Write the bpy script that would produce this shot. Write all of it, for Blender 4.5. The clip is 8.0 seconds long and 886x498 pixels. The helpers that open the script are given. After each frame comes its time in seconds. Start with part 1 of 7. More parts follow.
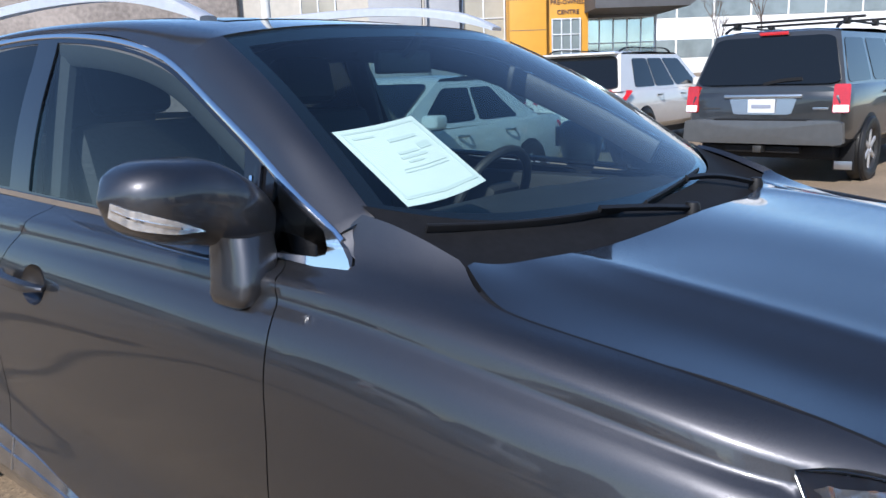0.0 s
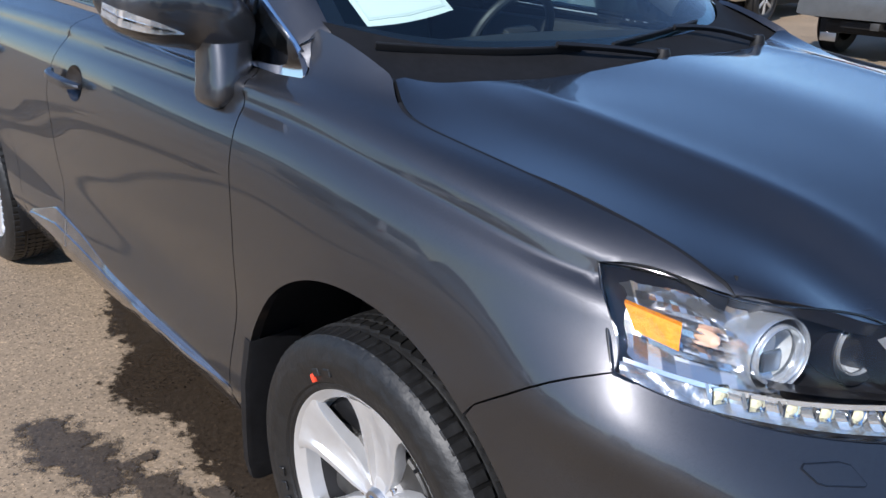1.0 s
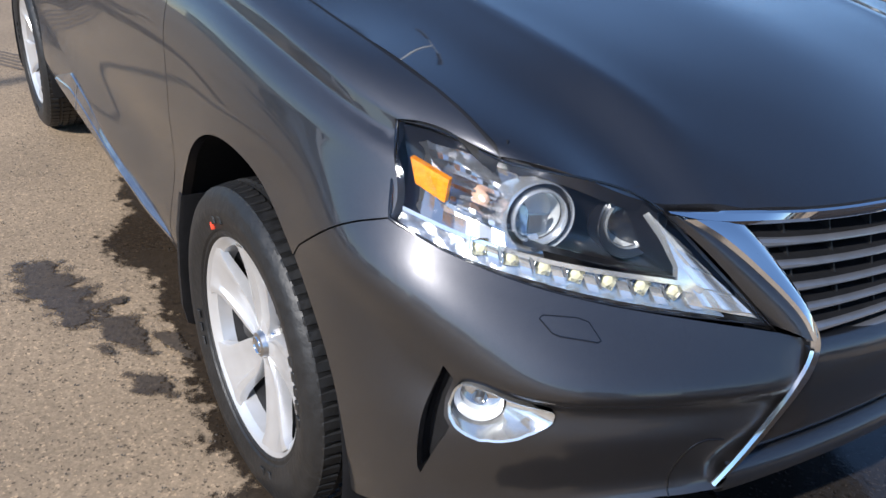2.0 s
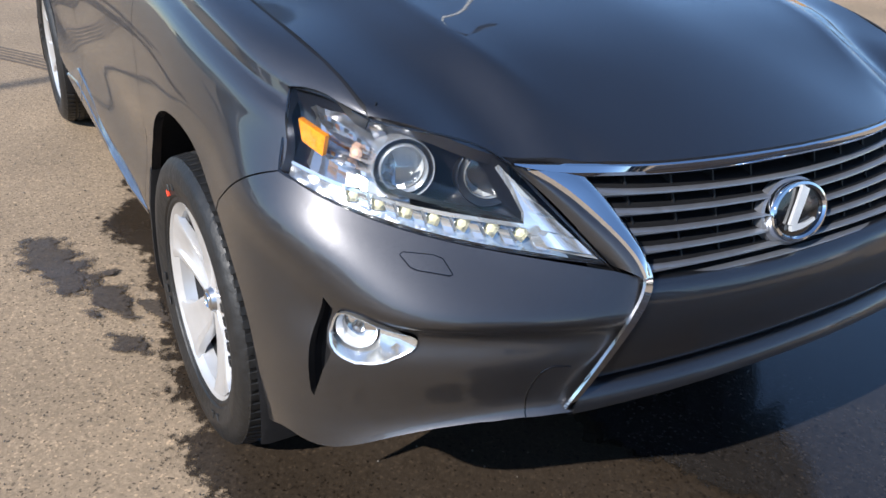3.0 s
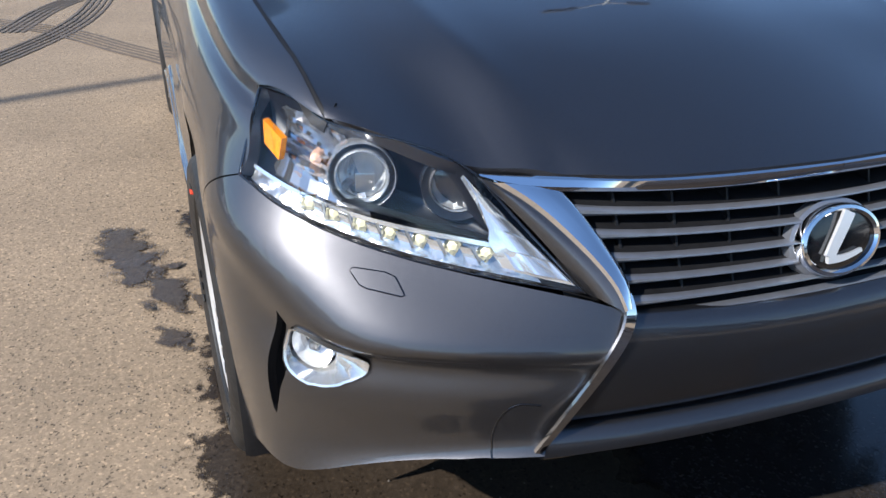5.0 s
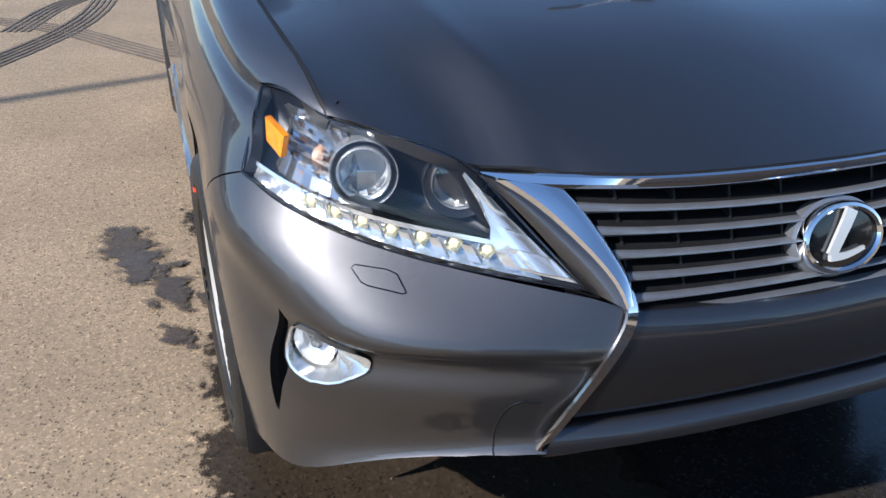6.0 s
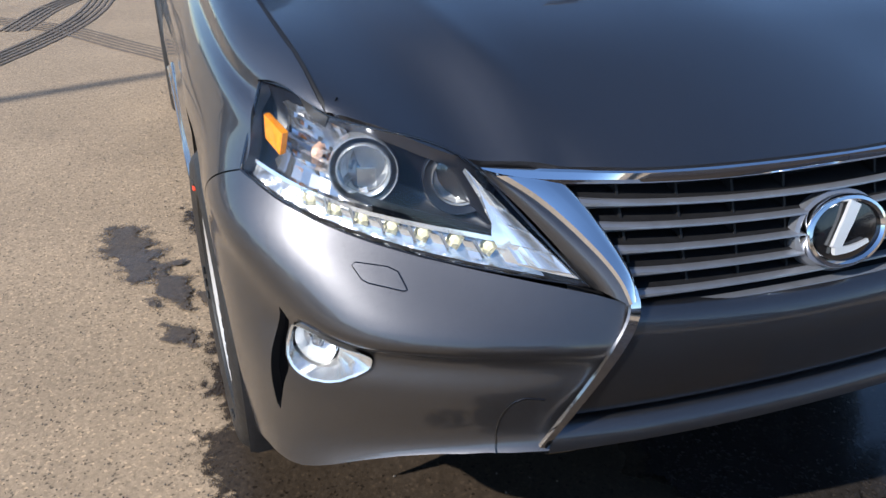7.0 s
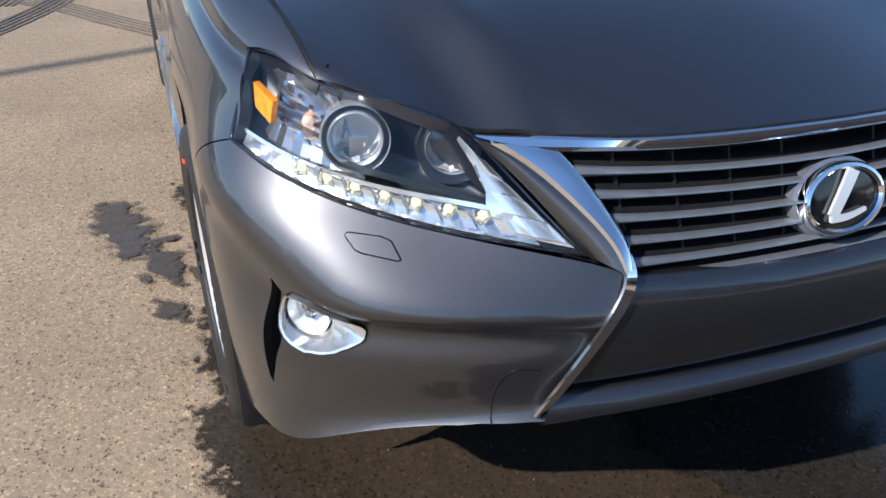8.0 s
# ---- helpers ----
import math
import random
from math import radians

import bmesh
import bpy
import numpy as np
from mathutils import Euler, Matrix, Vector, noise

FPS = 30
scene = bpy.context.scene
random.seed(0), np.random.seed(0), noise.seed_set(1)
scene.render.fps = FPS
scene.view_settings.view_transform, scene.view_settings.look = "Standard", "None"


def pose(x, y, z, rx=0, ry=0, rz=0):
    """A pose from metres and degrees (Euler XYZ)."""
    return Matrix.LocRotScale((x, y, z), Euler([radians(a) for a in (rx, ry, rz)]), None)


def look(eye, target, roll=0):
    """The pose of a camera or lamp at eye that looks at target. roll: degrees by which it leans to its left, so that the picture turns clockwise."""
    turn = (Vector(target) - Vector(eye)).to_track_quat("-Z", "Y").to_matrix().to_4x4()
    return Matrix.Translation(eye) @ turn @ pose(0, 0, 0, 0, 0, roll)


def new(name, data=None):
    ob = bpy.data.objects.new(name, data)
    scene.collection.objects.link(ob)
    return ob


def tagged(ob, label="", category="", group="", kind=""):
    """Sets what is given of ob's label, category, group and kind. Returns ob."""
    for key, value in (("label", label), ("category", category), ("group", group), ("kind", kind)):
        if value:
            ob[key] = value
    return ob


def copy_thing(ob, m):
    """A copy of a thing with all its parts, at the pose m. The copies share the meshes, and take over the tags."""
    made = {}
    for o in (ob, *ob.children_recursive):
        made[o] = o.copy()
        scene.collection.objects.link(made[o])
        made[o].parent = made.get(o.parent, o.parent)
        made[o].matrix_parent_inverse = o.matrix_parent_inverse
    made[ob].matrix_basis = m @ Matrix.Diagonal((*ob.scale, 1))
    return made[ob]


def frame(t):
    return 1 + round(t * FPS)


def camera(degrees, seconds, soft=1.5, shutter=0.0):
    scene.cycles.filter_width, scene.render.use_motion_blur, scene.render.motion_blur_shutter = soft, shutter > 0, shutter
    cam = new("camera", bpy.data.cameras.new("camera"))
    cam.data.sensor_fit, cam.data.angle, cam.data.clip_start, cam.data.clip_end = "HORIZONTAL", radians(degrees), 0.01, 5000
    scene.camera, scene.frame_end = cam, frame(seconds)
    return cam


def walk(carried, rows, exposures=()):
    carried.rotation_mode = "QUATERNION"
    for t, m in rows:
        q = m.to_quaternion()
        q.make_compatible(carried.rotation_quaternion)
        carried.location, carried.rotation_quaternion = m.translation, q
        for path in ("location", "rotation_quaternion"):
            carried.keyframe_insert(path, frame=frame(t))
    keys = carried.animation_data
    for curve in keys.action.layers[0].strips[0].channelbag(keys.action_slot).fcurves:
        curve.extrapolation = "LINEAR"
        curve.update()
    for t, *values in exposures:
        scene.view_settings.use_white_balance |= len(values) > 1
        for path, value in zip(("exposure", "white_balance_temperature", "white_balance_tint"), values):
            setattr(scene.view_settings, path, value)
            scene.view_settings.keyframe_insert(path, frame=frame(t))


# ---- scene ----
cam = camera(57.7, 8.0)
PATH = [
    (0, (0.699, -1.753, 1.484), (-0.573, -0.268, 1.066), -2.0),
    (0.2, (0.766, -1.711, 1.472), (-0.515, -0.239, 1.035), -1.6),
    (0.5, (0.852, -1.68, 1.46), (-0.482, -0.294, 0.913), 0.2),
    (0.7, (0.923, -1.674, 1.450), (-0.436, -0.357, 0.805), 0.6),
    (1, (1.063, -1.663, 1.435), (-0.325, -0.427, 0.696), 1.2),
    (1.2, (1.143, -1.620, 1.442), (-0.291, -0.475, 0.646), 1.5),
    (1.5, (1.264, -1.594, 1.435), (-0.195, -0.495, 0.619), 2.4),
    (1.7, (1.364, -1.561, 1.422), (-0.097, -0.471, 0.599), 3.0),
    (2, (1.446, -1.418, 1.395), (-0.015, -0.398, 0.486), 4.3),
    (2.2, (1.505, -1.364, 1.395), (0.021, -0.397, 0.467), 4.1),
    (3.3, (1.805, -1.249, 1.408), (0.263, -0.335, 0.522), 2.4),
    (3.5, (1.804, -1.198, 1.406), (0.248, -0.296, 0.531), 1.3),
    (3.8, (1.779, -1.119, 1.406), (0.181, -0.259, 0.566), 2.0),
    (4, (1.768, -1.045, 1.396), (0.131, -0.272, 0.545), 1.8),
    (4.2, (1.752, -1.023, 1.398), (0.128, -0.279, 0.498), 1.9),
    (4.5, (1.767, -0.985, 1.384), (0.097, -0.352, 0.483), 0.8),
    (6, (1.778, -0.973, 1.378), (0.102, -0.373, 0.466), 0.5),
    (6.5, (1.775, -0.973, 1.378), (0.095, -0.377, 0.471), 0.3),
    (7, (1.771, -0.971, 1.375), (0.099, -0.374, 0.455), -0.0),
    (7.5, (1.766, -0.97, 1.365), (0.118, -0.37, 0.403), -0.0),
    (8, (1.763, -0.969, 1.356), (0.12, -0.365, 0.388), -0.0),
]
walk(cam, [(t, look(eye, target, roll)) for t, eye, target, roll in PATH], exposures=[(0, 0.46, 6050, 13), (0.8, 0.5, 6050, 13), (2, 0.58, 6200, 12), (3.5, 0.74, 6300, 11), (8, 0.76, 6300, 11)])

# ---- light ----
SUN_DIR = Vector((0.40, -1.30, 1.0)).normalized()
world = bpy.data.worlds.new("sky")
scene.world = world
world.use_nodes = True
wn = world.node_tree.nodes
sky = wn.new("ShaderNodeTexSky")
sky.sky_type, sky.sun_disc = "NISHITA", False
sky.sun_elevation = math.asin(SUN_DIR.z)
sky.sun_rotation = math.atan2(SUN_DIR.x, SUN_DIR.y)
sky.air_density, sky.dust_density, sky.ozone_density = 1.0, 0.0, 4.5
wn["Background"].inputs["Strength"].default_value = 0.125
world.node_tree.links.new(sky.outputs[0], wn["Background"].inputs["Color"])
sun_data = bpy.data.lights.new("sun", "SUN")
sun_data.energy, sun_data.angle, sun_data.color = 4.7, radians(0.55), (1.0, 0.95, 0.87)
sun = new("sun", sun_data)
sun.matrix_world = look((0, 0, 0), -SUN_DIR)


# ---- materials ----
def material(name, color=(0.5, 0.5, 0.5), rough=0.5, metal=0.0, coat=0.0, **more):
    m = bpy.data.materials.new(name)
    m.use_nodes = True
    b = m.node_tree.nodes["Principled BSDF"]
    b.inputs["Base Color"].default_value = (*color, 1)
    b.inputs["Roughness"].default_value = rough
    b.inputs["Metallic"].default_value = metal
    b.inputs["Coat Weight"].default_value = coat
    b.inputs["Coat Roughness"].default_value = 0.03
    for key, value in more.items():
        b.inputs[key.replace("_", " ")].default_value = value
    return m


def nodes_of(m):
    return m.node_tree.nodes, m.node_tree.links, m.node_tree.nodes["Principled BSDF"]


def textured(m, scale, amount, bump=0.0, detail=6.0, rough=0.0, space="Object"):
    """Varies the base colour by noise, with a little relief."""
    n, l, b = nodes_of(m)
    base = b.inputs["Base Color"].default_value[:]
    co = n.new("ShaderNodeTexCoord")
    small, large = n.new("ShaderNodeTexNoise"), n.new("ShaderNodeTexNoise")
    small.inputs["Scale"].default_value, small.inputs["Detail"].default_value = scale, detail
    large.inputs["Scale"].default_value, large.inputs["Detail"].default_value = scale / 14, 4
    for t in (small, large):
        l.new(co.outputs[space], t.inputs["Vector"])
    mix = n.new("ShaderNodeMath")
    mix.operation = "ADD"
    l.new(small.outputs["Fac"], mix.inputs[0]), l.new(large.outputs["Fac"], mix.inputs[1])
    ramp = n.new("ShaderNodeValToRGB")
    ramp.color_ramp.elements[0].position, ramp.color_ramp.elements[1].position = 0.35, 0.65
    half = n.new("ShaderNodeMath")
    half.operation, half.inputs[1].default_value = "MULTIPLY", 0.5
    l.new(mix.outputs[0], half.inputs[0]), l.new(half.outputs[0], ramp.inputs["Fac"])
    ramp.color_ramp.elements[0].color = (*[c * (1 - amount) for c in base[:3]], 1)
    ramp.color_ramp.elements[1].color = (*[min(1, c * (1 + amount)) for c in base[:3]], 1)
    l.new(ramp.outputs["Color"], b.inputs["Base Color"])
    if rough:
        r = n.new("ShaderNodeMapRange")
        r.inputs["To Min"].default_value = max(0, b.inputs["Roughness"].default_value - rough)
        r.inputs["To Max"].default_value = min(1, b.inputs["Roughness"].default_value + rough)
        l.new(half.outputs[0], r.inputs["Value"]), l.new(r.outputs[0], b.inputs["Roughness"])
    if bump:
        bp = n.new("ShaderNodeBump")
        bp.inputs["Strength"].default_value, bp.inputs["Distance"].default_value = bump, 0.02
        l.new(small.outputs["Fac"], bp.inputs["Height"]), l.new(bp.outputs[0], b.inputs["Normal"])
    return m


def clear_glass(name, tint, gloss=1.5):
    """Thin glass: see-through with its tint, and a reflection that grows towards grazing angles."""
    m = bpy.data.materials.new(name)
    m.use_nodes = True
    n, l = m.node_tree.nodes, m.node_tree.links
    n.remove(n["Principled BSDF"])
    clear, shine, mix, face = (n.new("ShaderNode" + k) for k in ("BsdfTransparent", "BsdfGlossy", "MixShader", "LayerWeight"))
    clear.inputs["Color"].default_value = (*tint, 1)
    shine.inputs["Roughness"].default_value = 0.0
    face.inputs["Blend"].default_value = 0.5
    low = 2 * ((gloss - 1) / (gloss + 1)) ** 2
    power, grow = n.new("ShaderNodeMath"), n.new("ShaderNodeMath")
    power.operation, grow.operation = "POWER", "MULTIPLY_ADD"
    power.inputs[1].default_value = 5.0
    grow.inputs[1].default_value, grow.inputs[2].default_value = 1 - low, low
    l.new(face.outputs["Facing"], power.inputs[0]), l.new(power.outputs[0], grow.inputs[0])
    l.new(grow.outputs[0], mix.inputs[0]), l.new(clear.outputs[0], mix.inputs[1]), l.new(shine.outputs[0], mix.inputs[2])
    l.new(mix.outputs[0], n["Material Output"].inputs["Surface"])
    return m


def paint(name, color, metal=1.0, rough=0.42):
    """Metallic car paint under clear lacquer, with fine flake and a film of dust."""
    m = material(name, color, rough, metal, 1.0, Coat_IOR=1.5)
    n, l, b = nodes_of(m)
    co, flake, dust = n.new("ShaderNodeTexCoord"), n.new("ShaderNodeTexVoronoi"), n.new("ShaderNodeTexNoise")
    flake.inputs["Scale"].default_value = 3600
    dust.inputs["Scale"].default_value, dust.inputs["Detail"].default_value = 5, 8
    l.new(co.outputs["Object"], flake.inputs["Vector"]), l.new(co.outputs["Object"], dust.inputs["Vector"])
    hue = n.new("ShaderNodeMix")
    hue.data_type = "RGBA"
    hue.inputs[6].default_value = (*[c * 0.75 for c in color], 1)
    hue.inputs[7].default_value = (*[c * 1.3 for c in color], 1)
    sep = n.new("ShaderNodeSeparateColor")
    l.new(flake.outputs["Color"], sep.inputs[0]), l.new(sep.outputs[0], hue.inputs[0])
    l.new(hue.outputs[2], b.inputs["Base Color"])
    tilt = n.new("ShaderNodeMapRange")
    tilt.inputs["To Min"].default_value, tilt.inputs["To Max"].default_value = rough - 0.16, rough + 0.26
    l.new(sep.outputs[1], tilt.inputs["Value"]), l.new(tilt.outputs[0], b.inputs["Roughness"])
    r = n.new("ShaderNodeMapRange")
    r.inputs["From Min"].default_value, r.inputs["From Max"].default_value = 0.45, 0.75
    r.inputs["To Min"].default_value, r.inputs["To Max"].default_value = 0.02, 0.09
    l.new(dust.outputs["Fac"], r.inputs["Value"]), l.new(r.outputs[0], b.inputs["Coat Roughness"])
    return m


GREY_PAINT = paint("grey_metallic_paint", (0.074, 0.074, 0.080))
CHROME = material("chrome", (0.80, 0.81, 0.83), 0.06, 1.0)
FOG_CHROME = textured(material("brushed_lamp_chrome", (0.66, 0.66, 0.65), 0.2, 0.85), 40, 0.15)
SILL_METAL = textured(material("dusty_bright_trim", (0.36, 0.36, 0.37), 0.18, 0.9), 12, 0.3)
SATIN = material("satin_metal", (0.55, 0.56, 0.58), 0.3, 1.0)
BLACK = textured(material("black_plastic", (0.009, 0.009, 0.010), 0.55, Specular_IOR_Level=0.25), 60, 0.3, 0.05, rough=0.1)
GLOSS_BLACK = material("gloss_black", (0.006, 0.006, 0.007), 0.12, coat=0.5)
RUBBER = textured(material("tyre_rubber", (0.009, 0.0088, 0.0088), 0.5), 40, 0.4, 0.15, rough=0.15)
BRIGHT = textured(material("bright_reflector", (0.86, 0.87, 0.87), 0.24, 0.35, 0.5), 60, 0.2)
LAMP_GLASS = clear_glass("lamp_glass", (0.96, 0.97, 0.97), 1.33)
ALLOY = textured(material("silver_alloy", (0.62, 0.615, 0.61), 0.36, 0.6, 0.5), 30, 0.06)
DARK_METAL = textured(material("dark_metal", (0.06, 0.058, 0.055), 0.5, 0.6), 25, 0.3)


# ---- geometry helpers ----
def link_mesh(name, bm, mat, parent=None, label="", angle=32):
    me = bpy.data.meshes.new(name)
    bm.normal_update()
    bm.to_mesh(me)
    bm.free()
    me.materials.append(mat)
    me.shade_smooth()
    me.set_sharp_from_angle(angle=radians(angle))
    held = me.attributes.get("held_normal")
    if held:
        n = len(me.vertices)
        vec, loop_v = np.zeros(n * 3), np.zeros(len(me.loops), int)
        held.data.foreach_get("vector", vec)
        me.loops.foreach_get("vertex_index", loop_v)
        vec = vec.reshape(-1, 3)
        flat, total, start = np.zeros(len(me.polygons) * 3), np.zeros(len(me.polygons), int), 0
        me.polygons.foreach_get("normal", flat), me.polygons.foreach_get("loop_total", total)
        owner = np.repeat(np.arange(len(me.polygons)), total)
        out = vec[loop_v]
        free = np.linalg.norm(out, axis=1) < 0.5
        turned = np.bincount(owner, weights=free.astype(float), minlength=len(me.polygons)) > 0
        flat = flat.reshape(-1, 3)
        out = np.where(turned[owner][:, None], flat[owner], out)
        me.attributes.remove(held)
        me.normals_split_custom_set([tuple(v) for v in out])
    ob = new(name, me)
    if parent:
        ob.parent = parent
    if label:
        ob["label"] = label
    return ob


def part(name, bm, mat, parent, label="", angle=32):
    return link_mesh(name, bm, mat, parent, label, angle)


def thing(name, label, category, place=None, group="", kind=""):
    ob = new(name)
    ob.empty_display_size = 0.1
    if place is not None:
        ob.matrix_world = place
    return tagged(ob, label, category, group, kind)


def natural(t, p, q):
    """A natural cubic spline through p at the knots t, read at q. p: (n, k)."""
    t, p, q = np.asarray(t, float), np.asarray(p, float), np.asarray(q, float)
    n = len(t)
    if n == 2:
        w = ((q - t[0]) / (t[1] - t[0]))[:, None]
        return p[0] * (1 - w) + p[1] * w
    h = np.diff(t)
    a, r = np.eye(n), np.zeros_like(p)
    for i in range(1, n - 1):
        a[i, i - 1:i + 2] = h[i - 1], 2 * (h[i - 1] + h[i]), h[i]
        r[i] = 6 * ((p[i + 1] - p[i]) / h[i] - (p[i] - p[i - 1]) / h[i - 1])
    m = np.linalg.solve(a, r)
    i = np.clip(np.searchsorted(t, q, "right") - 1, 0, n - 2)
    d, e = (t[i + 1] - q)[:, None], (q - t[i])[:, None]
    hi = h[i][:, None]
    return (m[i] * d ** 3 + m[i + 1] * e ** 3) / (6 * hi) + (p[i] / hi - m[i] * hi / 6) * d + (p[i + 1] / hi - m[i + 1] * hi / 6) * e


def curve_through(points, n=40, closed=False):
    """n points along a smooth curve through the given ones."""
    p = np.asarray(points, float)
    if closed:
        k = len(p)
        p = np.vstack([p[-3:], p, p[:4]])
        t = np.concatenate([[0], np.cumsum(np.maximum(np.linalg.norm(np.diff(p, axis=0), axis=1), 1e-6) ** 0.6)])
        return natural(t, p, np.linspace(t[3], t[3 + k], n, endpoint=False))
    t = np.concatenate([[0], np.cumsum(np.maximum(np.linalg.norm(np.diff(p, axis=0), axis=1), 1e-6) ** 0.7)])
    return natural(t, p, np.linspace(0, t[-1], n))


class Loft:
    """A smooth surface through lines that run side by side, each with the same number of stations."""

    def __init__(self, lines, folds=()):
        self.p = np.array(lines, float)
        du = np.linalg.norm(np.diff(self.p, axis=1), axis=2).mean(0)
        dv = np.linalg.norm(np.diff(self.p, axis=0), axis=2).mean(1)
        self.tu = np.concatenate([[0], np.cumsum(du)])
        self.tv = np.concatenate([[0], np.cumsum(dv)])
        self.gu, self.gv = np.linspace(0, self.tu[-1], 420), np.linspace(0, self.tv[-1], 260)
        self.folds = [self.tv[k] for k in folds]
        rows = np.stack([natural(self.tu, line, self.gu) for line in self.p])
        k, n = len(self.p), len(self.gu)
        self.grid = natural(self.tv, rows.reshape(k, n * 3), self.gv).reshape(len(self.gv), n, 3)
        gu, gv = np.gradient(self.grid, axis=1), np.gradient(self.grid, axis=0)
        nor = np.cross(gu, gv)
        self.normal = nor / np.maximum(np.linalg.norm(nor, axis=2, keepdims=True), 1e-9)

    def _read(self, field, uv):
        uv = np.asarray(uv, float)
        a = np.clip(uv[:, 0] / self.tu[-1] * (len(self.gu) - 1), 0, len(self.gu) - 1.001)
        b = np.clip(uv[:, 1] / self.tv[-1] * (len(self.gv) - 1), 0, len(self.gv) - 1.001)
        i, j = a.astype(int), b.astype(int)
        fa, fb = (a - i)[:, None], (b - j)[:, None]
        return (field[j, i] * (1 - fa) * (1 - fb) + field[j, i + 1] * fa * (1 - fb) + field[j + 1, i] * (1 - fa) * fb + field[j + 1, i + 1] * fa * fb)

    def at(self, uv):
        return self._read(self.grid, uv)

    def normals(self, uv):
        n = self._read(self.normal, uv)
        return n / np.maximum(np.linalg.norm(n, axis=1, keepdims=True), 1e-9)

    def near(self, points):
        """The uv of the places on the surface that lie nearest to the points."""
        flat, out = self.grid.reshape(-1, 3), []
        for q in np.asarray(points, float):
            k = int(((flat - q) ** 2).sum(1).argmin())
            j, i = divmod(k, len(self.gu))
            i0, j0 = min(max(i, 1), len(self.gu) - 2), min(max(j, 1), len(self.gv) - 2)
            du, dv = (self.grid[j0, i0 + 1] - self.grid[j0, i0 - 1]) / 2, (self.grid[j0 + 1, i0] - self.grid[j0 - 1, i0]) / 2
            a = np.stack([du, dv], 1)
            s = np.linalg.lstsq(a, q - self.grid[j, i], rcond=None)[0]
            s = np.clip(s, -0.6, 0.6)
            u = np.clip((i + s[0]) / (len(self.gu) - 1), 0, 1) * self.tu[-1]
            v = np.clip((j + s[1]) / (len(self.gv) - 1), 0, 1) * self.tv[-1]
            out.append((u, v))
        return np.array(out)


def inside(pts, poly):
    x, y = pts[:, 0], pts[:, 1]
    c = np.zeros(len(pts), bool)
    for (x1, y1), (x2, y2) in zip(poly, np.roll(poly, -1, 0)):
        c ^= ((y1 > y) != (y2 > y)) & (x < (x2 - x1) * (y - y1) / (y2 - y1 + 1e-15) + x1)
    return c


def far_from(pts, poly, d):
    keep = np.ones(len(pts), bool)
    for a, b in zip(poly, np.roll(poly, -1, 0)):
        ab = b - a
        t = np.clip(((pts - a) @ ab) / max(ab @ ab, 1e-12), 0, 1)
        keep &= np.linalg.norm(pts - (a + t[:, None] * ab), axis=1) > d
    return keep


def dense(poly, step):
    """Points along a closed polygon, no further apart than step."""
    out = []
    for a, b in zip(poly, np.roll(poly, -1, 0)):
        k = max(1, int(np.ceil(np.linalg.norm(b - a) / step)))
        out += [a + (b - a) * i / k for i in range(k)]
    return np.array(out)


